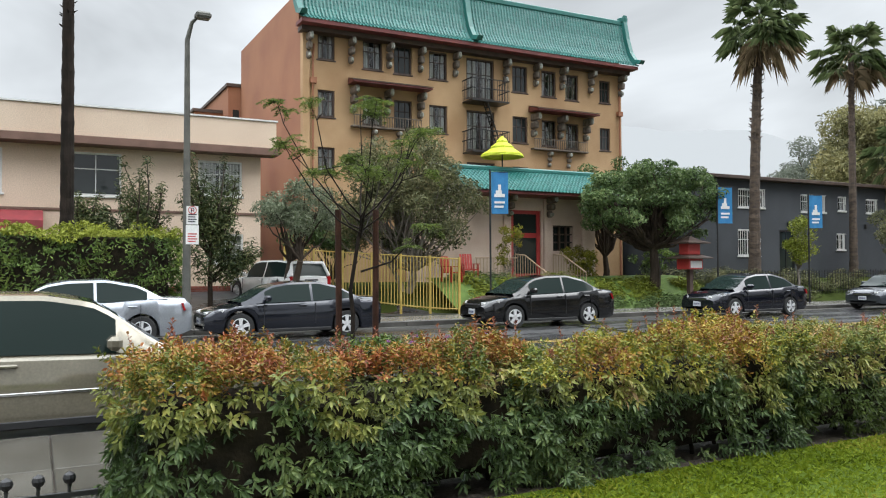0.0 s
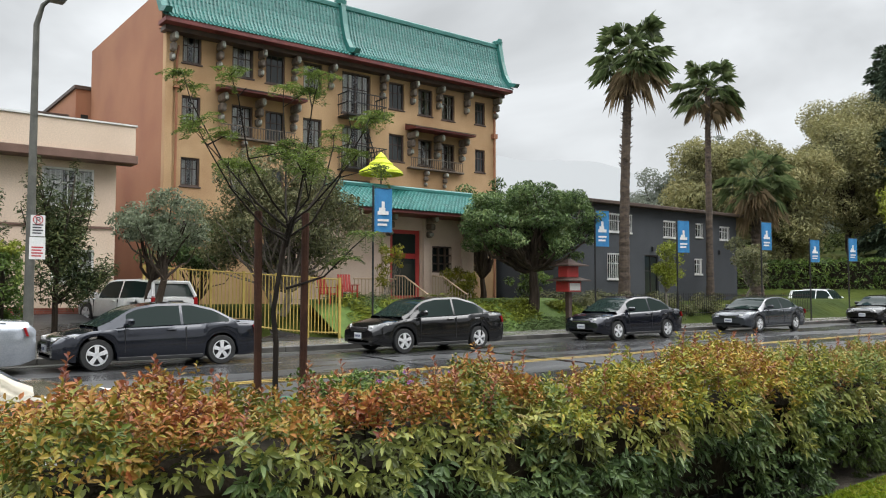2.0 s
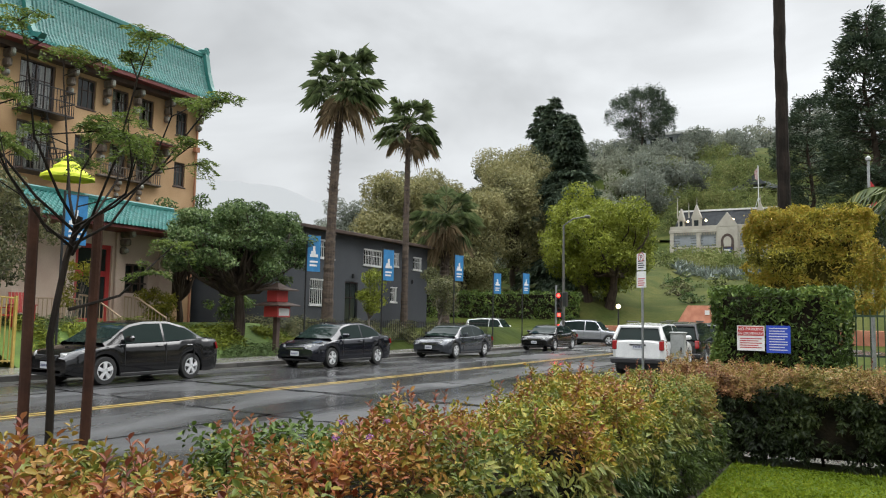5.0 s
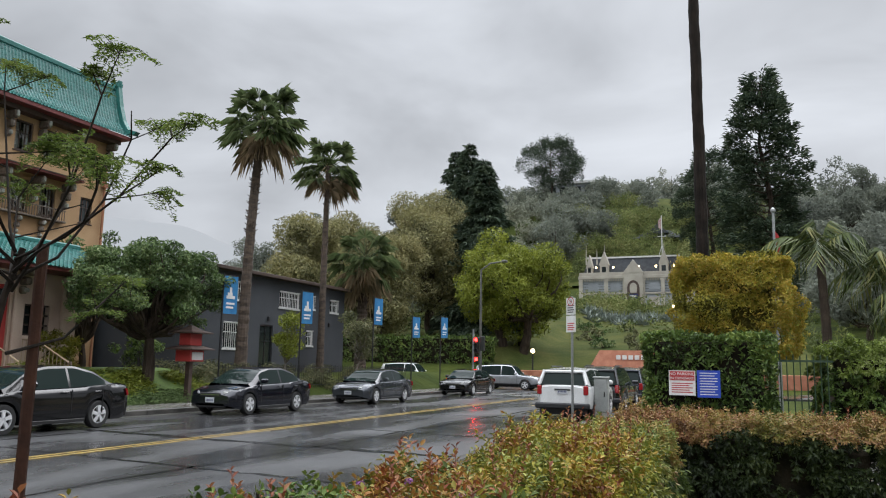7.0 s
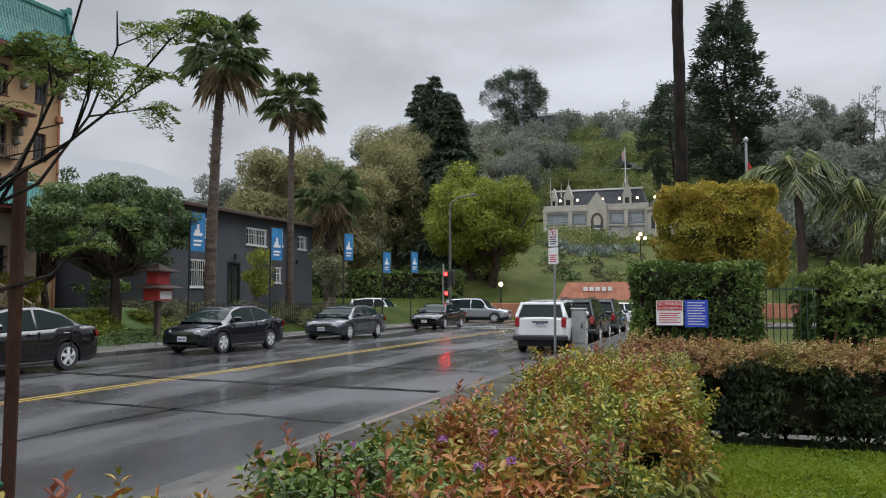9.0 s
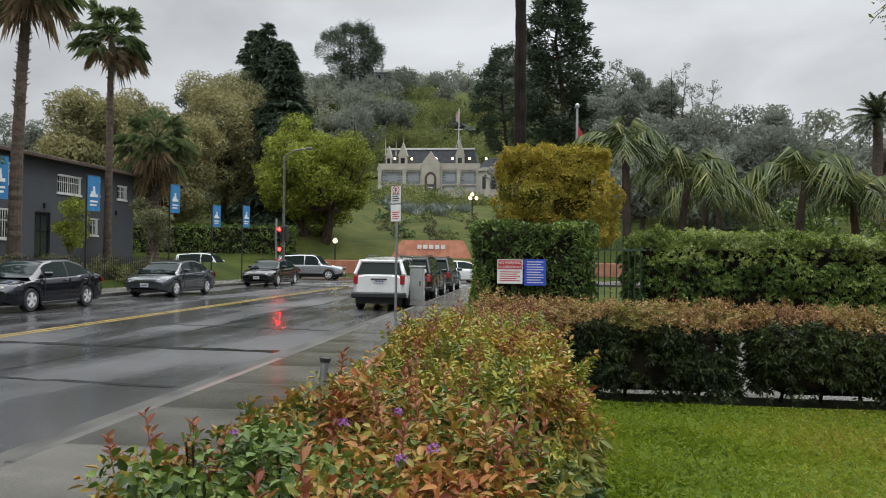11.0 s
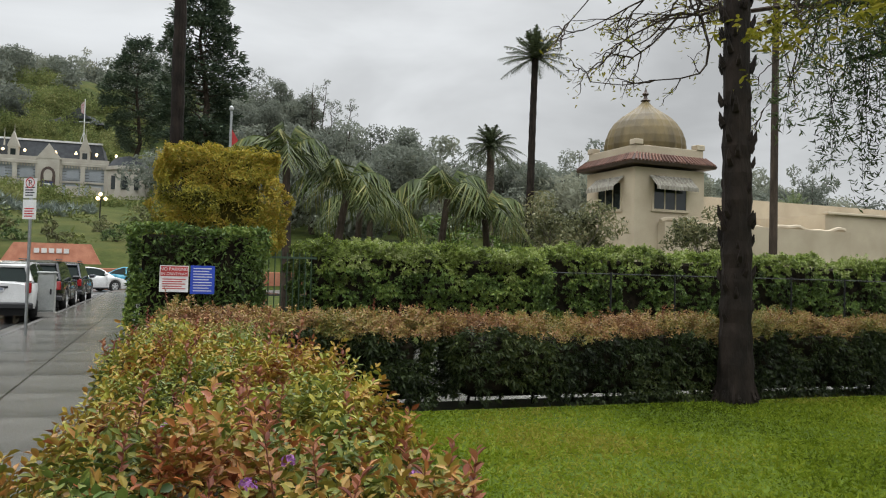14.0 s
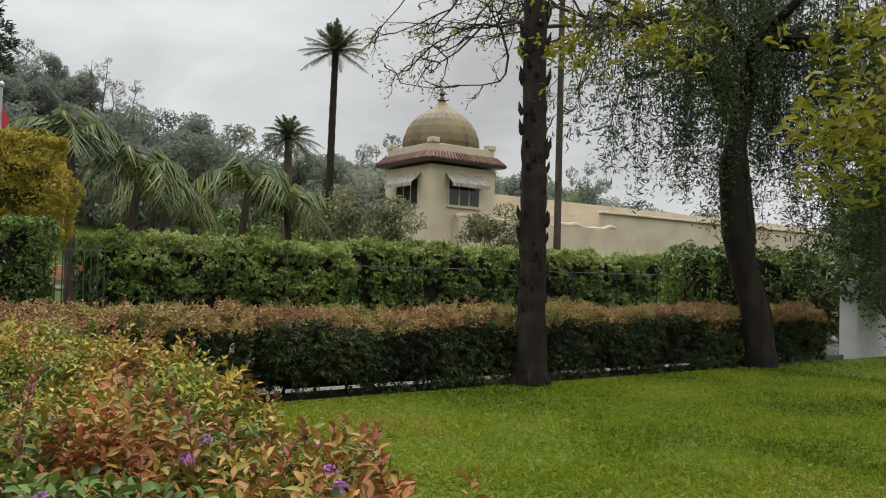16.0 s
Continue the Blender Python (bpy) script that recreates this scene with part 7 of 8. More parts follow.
# ---- the north end: brick wall, slope, castle and wooded hill ----
brick_wall_mat = material("orange_brick_wall", (0.3, 0.11, 0.06), (0.4, 0.17, 0.1), 0.8, 2, bump=0.4, bscale=20)
castle_stone = material("pale_castle_stone", (0.34, 0.31, 0.26), (0.43, 0.4, 0.34), 0.85, 0.5, bump=0.2)
castle_grey = material("blue_grey_siding", (0.24, 0.26, 0.28), (0.3, 0.32, 0.34), 0.8, 0.5)
slate = material("slate_roof", (0.03, 0.034, 0.04), (0.055, 0.06, 0.066), 0.85, 1.5)
solid("retaining_wall", Shape().box(-60, 62.3, -0.2, 18, 62.8, 1.35, 0.04), brick_wall_mat, label="low orange brick retaining wall", kind="structure", category="wall")
solid("pavement_north", Shape().box(-60, 62.0, -0.2, 18, 62.295, 0.15), concrete_wet, label="narrow pavement below the brick wall", kind="structure", category="pavement")
board = thing("name_board", pose(-8.6, 64.2, 1.6), "orange brick name board on the grass slope", "sign")
part("panel", Shape().prism([(-3.4, 0, 0), (3.4, 0, 0), (2.6, 0.5, 1.5), (-2.6, 0.5, 1.5)], (0, 0.3, 0)), brick_wall_mat, board)
for k in range(5):
    part("writing_bar", Shape().box(-1.2 + 0.5 * k, 0.18, 0.75, -0.85 + 0.5 * k, 0.25, 1.1), sign_white, board)


sign_redwhite = material("flag_cloth", (0.3, 0.05, 0.05), (0.5, 0.48, 0.46), 0.7, 2.5, stretch=(1, 1, 4))
sign_navy, sign_pale = paint("castle_sign_navy", (0.02, 0.03, 0.12), 0.5), paint("castle_sign_white", (0.6, 0.6, 0.58), 0.5)


def castle():
    X, Y, Z = -19.5, 150.0, 12.6
    ob = thing("castle_mansion", pose(X, Y, Z), "pale stone chateau mansion with slate mansard roofs and spires", "building")
    part("wall", Shape().box(-11.5, 0, -3, 8.2, 14, 6.2), castle_grey, ob, "blue-grey boarded main front")
    part("terrace", Shape().box(-13, -4.5, -5, 12, -0.004, 0.4), castle_stone, ob)
    for z, h, o in ((-0.2, 0.5, 0.25), (3.0, 0.35, 0.2), (6.0, 0.6, 0.4)):
        part("cornice", Shape().box(-11.8, -o, z, 8.5, -0.002, z + h, 0.05), castle_stone, ob)
    part("balustrade", Shape().box(-11.6, -0.3, 6.6, 8.4, -0.1, 7.3), castle_stone, ob)
    for x in (-11.3, -6.4, -2.9, 0.6, 4.2, 8.0):
        part("pilaster", Shape().box(x - 0.35, -0.35, -0.2, x + 0.35, -0.01, 6.0), castle_stone, ob)
    part("central_bay", Shape().box(-2.9, -0.9, -0.5, 0.6, -0.36, 7.0).prism([(-3.1, -0.95, 7.0), (0.8, -0.95, 7.0), (-1.15, -0.95, 9.6)], (0, 0.6, 0)), castle_stone, ob)
    arch = [(math.cos(a), math.sin(a)) for a in np.linspace(0, math.pi, 9)]
    w = part("sign_panel", Shape().prism([(-1.15 + 1.15 * u, -1.0, 4.1 + 1.5 * v) for u, v in arch] + [(-2.3, -1.0, 1.3), (0.0, -1.0, 1.3)], (0, 0.08, 0)), trim_dark, ob, "dark arched sign panel")
    part("sign_figure", Shape().prism([(-1.15 + 0.7 * u, -1.04, 4.2 + 0.9 * v) for u, v in arch] + [(-1.75, -1.04, 3.2), (-0.55, -1.04, 3.2)], (0, 0.03, 0)), castle_stone, w, "pale painted shape")
    part("sign_field", Shape().box(-2.0, -1.05, 1.5, -0.3, -1.01, 3.0), sign_navy, w, "navy sign field")
    for k, (a, b) in enumerate(((-1.7, -0.7), (-1.5, -0.5))):
        part("writing_bar", Shape().box(a, -1.08, 2.4 - 0.6 * k, b, -1.055, 2.7 - 0.6 * k), sign_pale, w)
    for k in range(44):
        part("dentil", Shape().box(-11.5 + 0.46 * k, -0.38, 5.6, -11.27 + 0.46 * k, -0.02, 5.95), castle_stone, ob)
    for k in range(4):
        part("siding_line", Shape().box(-11.2, -0.05, 3.5 + 0.5 * k, -2.95, -0.006, 3.56 + 0.5 * k).box(0.65, -0.05, 3.5 + 0.5 * k, 8.0, -0.006, 3.56 + 0.5 * k), slate, ob)
    part("mansard_roof", Shape().loft([[(-11.2, 0.6, 6.3), (7.9, 0.6, 6.3), (7.9, 13, 6.3), (-11.2, 13, 6.3)], [(-10.2, 2.2, 10.3), (6.9, 2.2, 10.3), (6.9, 11, 10.3), (-10.2, 11, 10.3)]], False, True), slate, ob, "slate mansard roof")
    part("roof_edge", Shape().box(-10.4, 2.0, 10.3, 7.1, 2.3, 10.6), white_frame, ob)
    for x, wd, zz in ((-6.8, 1.6, 8.8), (4.4, 1.6, 8.8), (-9.6, 1.1, 8.2)):
        part("dormer", Shape().box(x - wd / 2, -0.05, 6.7, x + wd / 2, 2, zz).prism([(x - wd / 2 - 0.15, -0.1, zz), (x + wd / 2 + 0.15, -0.1, zz), (x, -0.1, zz + 2.6)], (0, 1.6, 0)), castle_stone, ob)
        part("dormer_window", Shape().box(x - wd * 0.25, -0.1, 7.0, x + wd * 0.25, -0.06, 8.4), win_glass, ob)
    for x, h in ((-10.4, 13.0), (-6.8, 12.8), (4.4, 12.8), (-8.3, 12.0)):
        part("finial", Shape().tube([(x, 0.8, 9.0), (x, 0.8, h)], [0.16, 0.03], 6), castle_stone, ob)
    part("flagpole", Shape().tube([(3.3, 8, 10), (3.3, 8, 19.5)], 0.09, 6).tube([(2.3, 8, 10), (3.3, 8, 13.5)], 0.06, 4).tube([(4.3, 8, 10), (3.3, 8, 13.5)], 0.06, 4).box(2.4, 7.95, 15.2, 4.2, 8.05, 15.3), white_frame, ob, "white lattice-footed flagpole")
    part("flag", Shape().prism([(3.2, 8, 19.2), (2.6, 8.1, 18.4), (2.7, 8, 17.0), (3.2, 8, 16.6)], (0, 0.04, 0)), sign_redwhite, ob, "furled red and white flag")
    for x0, z0 in ((-5.6, 0.6), (-9.9, 0.6), (1.6, 0.6), (5.2, 0.6), (-9.9, 3.8), (-5.6, 3.8), (1.6, 3.8), (5.2, 3.8)):
        part("blind_panel", Shape().box(x0, -0.06, z0, x0 + 2.0, -0.003, z0 + 1.9, 0.02), castle_stone if z0 < 1 else castle_grey, ob)
    t = part("tower", Shape().lathe([(3.6, -3), (3.6, 5.6), (3.9, 5.7), (3.9, 6.3), (3.5, 6.4)], 11.6, 1.0, 20), castle_stone, ob, "round corner tower")
    part("tower_roof", Shape().lathe([(3.7, 6.4), (2.4, 8.0), (0.1, 8.6)], 11.6, 1.0, 20), slate, ob)
    for a in (-2.2, -1.7, -1.2):
        part("window", Shape().box(11.6 + 3.62 * math.cos(a) - 0.55, 1.0 + 3.62 * math.sin(a) - 0.05, 2.2, 11.6 + 3.62 * math.cos(a) + 0.55, 1.0 + 3.62 * math.sin(a) + 0.1, 4.6), win_glass, ob)
    warm = glow("warm_lantern_glow", (1.0, 0.75, 0.4), 5.0)
    for x in (-8.3, -5.0, -0.2, 3.0, 6.3, 9.5):
        part("roof_lantern", Shape().lathe([(0.05, 8.0), (0.2, 8.1), (0.2, 8.35), (0.05, 8.5)], x, -0.2, 8), warm, ob, "small glowing lantern")
    hall = thing("hill_house", pose(-20.5, 190.0, 31.0), "dark timber house with wide eaves on the hillside", "building")
    part("wall", Shape().box(-4.6, 0, -6, 4.6, 7, 1.8), trim_dark, hall)
    part("roof", Shape().loft([[(-6.2, -1.5, 1.6), (6.2, -1.5, 1.6), (6.2, 8.5, 1.6), (-6.2, 8.5, 1.6)], [(-2.2, 2.2, 3.9), (2.2, 2.2, 3.9), (2.2, 5, 3.9), (-2.2, 5, 3.9)]], True, True), slate, hall)
    part("gable", Shape().prism([(-2.6, -1.8, 2.6), (2.6, -1.8, 2.6), (0, -1.8, 5.0)], (0, 5, 0)), slate, hall)
    for k in range(4):
        part("window", Shape().box(-3.8 + 2.0 * k, -0.06, -0.6, -2.6 + 2.0 * k, -0.01, 1.0), win_glass, hall)
    low = thing("hill_house", pose(-27, 198, 37.0), "low pale roofed house on the hillside", "building")
    part("wall", Shape().box(-4, 0, -5, 3, 6, 0.6), castle_grey, low)
    part("roof", Shape().box(-4.5, -0.5, 0.61, 3.5, 6.5, 1.0), white_frame, low)
    vil = thing("hill_house", pose(-48, 226, 53.5), "pale flat-roofed house on the hill crest", "building")
    part("wall", Shape().box(-10, 0, -8, 10, 8, 2.6), castle_grey, vil)
    part("roof", Shape().box(-11, -1, 2.61, 11, 9, 3.3), white_frame, vil)
    part("terrace", Shape().box(-14, -6, -6.5, 2, -1.1, -3.2), white_frame, vil)
    for k in range(5):
        part("window", Shape().box(-9 + 3.8 * k, -0.06, -0.4, -6.4 + 3.8 * k, -0.01, 1.8), win_glass, vil)


castle()


def path_lamp(x, y, h, globes):
    """A dark lamp post with glowing globes on the slope."""
    ob = thing("path_lamp", pose(x, y, land(x, y) + 0.1), "dark lamp post with glowing warm globes", "lamp", "lamp posts on the slope")
    part("post", Shape().tube([(0, 0, 0), (0, 0, h)], [0.09, 0.06], 8), black_metal, ob)
    warm = bpy.data.materials["warm_lantern_glow"]
    for k in range(globes):
        a = k * 2 * math.pi / max(globes - 1, 1)
        r = 0.0 if k == 0 else 0.55
        c = (r * math.cos(a), r * math.sin(a), h + (0.25 if k == 0 else -0.25))
        if k:
            part("arm", Shape().tube([(0, 0, h - 0.5), (c[0], c[1], c[2] - 0.2)], 0.03, 5), black_metal, ob)
        part("globe", Shape().lathe([(0.05, c[2] - 0.2), (0.18, c[2] - 0.1), (0.2, c[2]), (0.15, c[2] + 0.13), (0.03, c[2] + 0.2)], c[0], c[1], 12), warm, ob, "glowing globe", smooth=True)


path_lamp(-8.3, 100.0, 3.0, 4)
path_lamp(-16.9, 64.6, 2.3, 1)


def agaves():
    rng = np.random.default_rng(71)
    lf = leafy("agave_leaves", [(0.16, 0.2, 0.18), (0.24, 0.28, 0.26), (0.3, 0.33, 0.3)], 0.5, 1, 0.6, 0.0)
    for i in range(36):
        x, y = rng.uniform(-21.5, -10), rng.uniform(103, 113)
        ob = thing("agave", pose(x, y, land(x, y) + 0.3), "grey-blue agave rosette on the slope", "plant", "agaves on the slope")
        d = rng.normal(0, 1, (26, 3))
        d[:, 2] = np.abs(d[:, 2]) * 0.8 + 0.15
        d /= np.linalg.norm(d, axis=1)[:, None]
        s = Shape()
        for k in d:
            L = rng.uniform(1.2, 1.9)
            sd = np.cross(k, (0, 0, 1.0))
            sd /= np.linalg.norm(sd) + 1e-9
            s.add([tuple(sd * 0.13), tuple(k * L), tuple(-sd * 0.13), tuple(k * L * 0.4 - (0, 0, 0.1))], [(0, 1, 3), (3, 1, 2)])
        part("leaves", s, lf, ob)


agaves()
hedge("slope_hedge", -38.0, 64.0, -20.6, 65.6, 1.0, 4.1, lf_ficus, lf_ficus, "long dark green hedge behind the brick wall", 73, 0.1, 90, 0.2, twig_shade)
for i, (x, y, h) in enumerate(((-13, 76, 1.8), (-9.5, 74, 1.5), (-5, 78, 2.2), (-16, 84, 2.0), (-2.5, 72, 2.4), (-11, 82, 1.6), (-24, 84, 2.4), (-7, 86, 2.0), (-18, 92, 2.2), (-3, 95, 2.6))):
    tree("shrub", (x, y, land(x, y)), h, (h * 0.9, h * 0.7, h * 0.5), 0.06, bark_dark, lf_olive if i % 2 else lf_mag, "low green shrub on the grass slope", 400 + i, 0.1, 0.11, 300, 16, category="shrub", group="shrubs on the slope")
car((-25.0, 57.5, 0), 0, white_paint, "white pickup-sized utility car on the cross street", 4.9, 1.85, 1.75, "suv", 2.9, wheel_r=0.36)


def house_fence():
    ob = thing("iron_fence", pose(0, 0, 0), "black iron railing in front of the dark house", "fence")
    for k in range(96):
        y = 26.0 + 0.19 * k
        part("picket", Shape().box(-19.41, y - 0.009, 0.35, -19.39, y + 0.009, 1.5 + 0.03 * (k % 2)), black_metal, ob)
    for z in (0.55, 1.38):
        part("rail", Shape().box(-19.42, 25.9, z, -19.38, 44.2, z + 0.035), black_metal, ob)


house_fence()


def conifer(at, h, r, seed, label, sparse=False, mat=None, low=0.2, tiers=30):
    """A conifer: whorls of drooping boughs, each a flat spray of fine needles; sparse: a pine with tufts at the bough ends."""
    rng = np.random.default_rng(seed)
    ob = thing("conifer", pose(*at), label, "tree")
    w = Shape()
    branch(w, (0, 0, -0.5), (rng.uniform(-0.4, 0.4), 0, h), 0.02 * h, 0.03, rng, 0.008, 8, 7)
    B, D, M = [], [], []
    for i in range(tiers):
        t = (i + 0.5) / tiers
        z = h * (low + (1 - low) * t)
        for k in range(6 if not sparse else 5):
            a = rng.uniform(0, 2 * math.pi)
            reach = r * ((1 - t) ** 0.75 * 0.95 + 0.04) if not sparse else r * (0.3 + 0.75 * math.sin(math.pi * min(0.12 + t * 0.86, 1)))
            reach *= rng.uniform(0.55, 1.1)
            out = np.array([math.cos(a), math.sin(a), 0.0])
            tip = out * reach + np.array([0, 0, z + (0.12 if sparse else -0.14) * reach])
            root = np.array([0, 0, z])
            w.tube([tuple(root), tuple((root + tip) / 2 + np.array([0, 0, 0.08 * reach])), tuple(tip)], [0.03 + 0.004 * h * (1 - t), 0.03, 0.012], 4)
            m = int((60 if not sparse else 46) * reach ** 0.9) + 14
            u = rng.uniform(0.12, 1.05, m) if not sparse else 1.05 - 0.75 * rng.uniform(0, 1, m) ** 1.8
            side = np.array([-math.sin(a), math.cos(a), 0.0])
            wid = (0.24 * reach * (1.1 - u) + 0.16) if not sparse else 0.11 * r + 0 * u
            q = rng.normal(0, 1, m)
            P = root + (tip - root) * u[:, None] + np.array([0, 0, 1]) * (0.1 * reach * np.sin(np.pi * u))[:, None] + side * (wid * q)[:, None] + np.array([0, 0, 1]) * (rng.normal(0, 0.1 if not sparse else 0.075 * r, m))[:, None]
            P[:, 2] -= np.abs(q) * wid * (0.3 if not sparse else 0)
            B.append(P)
            D.append(out * 0.7 + side * (np.sign(q) * 0.6)[:, None] + rng.normal(0, 0.35, (m, 3)) + np.array([0, 0, -0.3 if not sparse else 0.3]))
            M.append(np.tile((0, 0, 1.0), (m, 1)) + rng.normal(0, 0.5, (m, 3)))
    part("trunk", w, bark_dark, ob)
    blades("foliage", np.concatenate(B), np.concatenate(D), np.concatenate(M), 0.62 if h > 16 else 0.5, 0.17, mat or lf_dark, rng, ob)


tree("green_tree", (-20.0, 70.0, 2.2), 12.2, (5.4, 5.9, 4.9), 0.42, bark_dark, lf_bright, "large rounded bright green tree on the slope", 81, 0.3, 0.125, 420, 90, cl=(0.22, 0.34), stems=3)
conifer((-26.8, 80, 3.0), 21.5, 6.2, 82, "tall dark cedar with drooping tiers on the slope", low=0.08, tiers=34)
conifer((-34.5, 96, 5.0), 26.5, 5.6, 83, "tall open grey cedar behind the dark one", low=0.3, tiers=24)
conifer((-39.5, 104, 6.0), 27.0, 5.2, 84, "tall open cedar with a thin top", low=0.3, tiers=24)
conifer((-52, 212, 46), 20.0, 9.0, 85, "spreading pine on the hill crest", True, low=0.3, tiers=16)
conifer((2.3, 90, 2.5), 32.0, 4.3, 86, "very tall narrow dark pine", True, low=0.22, tiers=34)
conifer((-6.8, 150, 13.0), 29.0, 5.6, 87, "tall open pine beside the castle", True, low=0.3, tiers=18)
conifer((-60, 108, 6.5), 17.0, 5.0, 88, "dark conifer above the roofs", low=0.2, tiers=18)
for i, (x, y, h, rx) in enumerate(((-33, 67, 13.0, 4.6), (-41, 68, 13.5, 5), (-32, 78, 15, 4.6), (-44, 78, 15, 5.2), (-38, 92, 17, 6))):
    tree("hillside_tree", (x, y, land(x, y)), h, (rx, rx, h * 0.42), 0.3, bark_dark, lf_foot, "dull olive green tree beyond the junction", 90 + i, 0.25, 0.13, 420, 60, cl=(0.26, 0.42), group="trees at the foot of the hill")


def hill_forest():
    rng = np.random.default_rng(101)
    cs, rs = [], []
    wood = Shape()
    count = 0
    while count < 1000:
        y = 88 + 187 * rng.uniform(0, 1) ** 0.8
        x = rng.uniform(-0.95, 1.0) * (60 + y * 0.75) - 10
        if -40 < x < 0 and y < 168 or -33 < x < -7 and y < 204:
            continue
        if x < 12 and y < 100:
            continue
        if x < -0.66 * y and rng.uniform() < 0.88:
            continue
        if -75 < x < 10 and y < 120 and rng.uniform() < 0.5:
            continue
        z = land(x, y) + noise.noise((x * 0.02, y * 0.02, 3.0)) * 4.0 * smooth01((y - 110) / 80)
        tall = rng.uniform() < 0.1
        h = rng.uniform(11, 18) if tall else rng.uniform(5, 11)
        r = h * (0.2 if tall else 0.52)
        wood.tube([(x, y, z - 1), (x + rng.uniform(-0.6, 0.6), y, z + h * 0.8)], [0.2, 0.05], 4)
        for k in range(9 if tall else 7):
            u = rng.normal(0, 0.55, 3)
            cs.append((x + u[0] * r, y + u[1] * r, z + h * (0.58 if tall else 0.45) + u[2] * h * (0.26 if tall else 0.22)))
            rs.append(r * rng.uniform(0.4, 0.7))
        count += 1
    part("forest_trunks", wood, bark_dark, None)
    ob = bpy.data.objects["forest_trunks"]
    tagged(ob, "thin dark trunks of the hillside wood", "woods", kind="stuff")
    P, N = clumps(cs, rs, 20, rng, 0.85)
    # no mist stands before the wood; its leaf colour carries the haze
    f = leaf_mesh("hill_woods", P, N, 0.36, lf_far_haze, rng, None, spread=0.9, long=1.8)
    tagged(f, "wood covering the hillside, its grey-green leaves paled by painted mist", "woods", kind="stuff")


hill_forest()


def eucalyptus(at, h, seed):
    """A tall bare-stemmed tree with thin tufts of leaves up its length."""
    rng = np.random.default_rng(seed)
    ob = thing("eucalyptus", pose(*at), "tall thin eucalyptus on the ridge, paled by painted mist", "tree", "eucalyptus on the ridge")
    w = Shape()
    branch(w, (0, 0, -1), (rng.uniform(-0.8, 0.8), 0, h), 0.28, 0.05, rng, 0.02, 7, 6)
    cs, rs = [], []
    for i in range(26):
        z = h * rng.uniform(0.35, 1.0)
        a = rng.uniform(0, 6.28)
        q = np.array([math.cos(a) * rng.uniform(0.6, 2.0), math.sin(a), z])
        w.tube([(0, 0, z - 1.0), tuple(q)], [0.09, 0.03], 4)
        cs.append(q)
        rs.append(rng.uniform(0.4, 0.9))
    part("trunk", w, bark_dark, ob)
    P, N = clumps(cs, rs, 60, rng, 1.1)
    leaf_mesh("crown", P, N, 0.17, lf_far_haze, rng, ob)


for i, (x, y, h) in enumerate(((33.0, 199, 20), (36.0, 203, 21), (38.5, 201, 17), (42.5, 200, 19), (62, 190, 15))):
    eucalyptus((x, y, land(x, y)), h, 700 + i)


lf_scrub = leafy("hillside_scrub_leaves", [(0.06, 0.08, 0.03), (0.11, 0.14, 0.045), (0.17, 0.19, 0.06), (0.2, 0.2, 0.08)], 0.7, 0.12, 0.35)


def slope_lawn():
    """Rough grass over the slope between the brick wall and the mansion, and the clearing above it."""
    for x0, x1, y0, y1 in ((-46.0, 5.0, 62.85, 146.0), (-40.0, 4.0, 164.0, 226.0)):
        nx, ny = 26, 44
        vs = []
        for j in range(ny + 1):
            y = y0 + (y1 - y0) * j / ny
            for i in range(nx + 1):
                x = x0 + (x1 - x0) * i / nx
                vs.append((x, y, land(x, y) + 0.22 + noise.noise((x * 0.02, y * 0.02, 3.0)) * 4.0 * smooth01((y - 110) / 80) + 0.25 * noise.noise((x * 0.3, y * 0.3, 1.0)) + 0.5 * (y0 > 100)))
        s = Shape().add(vs, [(j * (nx + 1) + i, j * (nx + 1) + i + 1, (j + 1) * (nx + 1) + i + 1, (j + 1) * (nx + 1) + i) for j in range(ny) for i in range(nx)])
        solid("slope_lawn", s, slope_grass, True, label="rough yellow-green grass on the hillside", kind="structure", category="grass")


slope_lawn()


def slope_scrub():
    rng = np.random.default_rng(103)
    cs, rs = [], []
    for i in range(760):
        x, y = rng.uniform(-48, 6), rng.uniform(74, 215)
        if 144 < y < 168 and -34 < x < -3:
            continue
        if y < 118 and -34 < x < -3 and rng.uniform() < 0.86:
            continue
        h = rng.uniform(0.5, 1.6) * (1 + (y - 74) / 90)
        if noise.noise((x * 0.07, y * 0.07, 9.0)) < -0.1:
            continue
        for k in range(4):
            cs.append((x + rng.normal(0, h), y + rng.normal(0, h), land(x, y) + h * rng.uniform(0.1, 0.6)))
            rs.append(h * rng.uniform(0.5, 0.8))
    P, N = clumps(cs, rs, 30, rng, 0.8)
    f = leaf_mesh("slope_scrub", P, N, 0.2, lf_scrub, rng, None, spread=0.9, long=1.8)
    tagged(f, "low green scrub on the grass slope", "scrub", kind="stuff")


slope_scrub()

# ---- east side: domed pavilion, palms and garden behind the hedges ----
beige = material("beige_stucco", (0.38, 0.315, 0.225), (0.46, 0.39, 0.285), 0.85, 0.5, bump=0.25)
dome_mat = material("gold_green_dome", (0.075, 0.054, 0.02), (0.14, 0.1, 0.036), 0.6, 1.2, 0.15, bump=0.15, stretch=(1, 1, 0.3))
clay_tile = material("clay_tile", (0.1, 0.045, 0.032), (0.17, 0.08, 0.055), 0.75, 3, island=0.6)
awn_mat = material("striped_awning", (0.1, 0.085, 0.06), (0.32, 0.3, 0.25), 0.8, 3, stretch=(4, 4, 0.1))


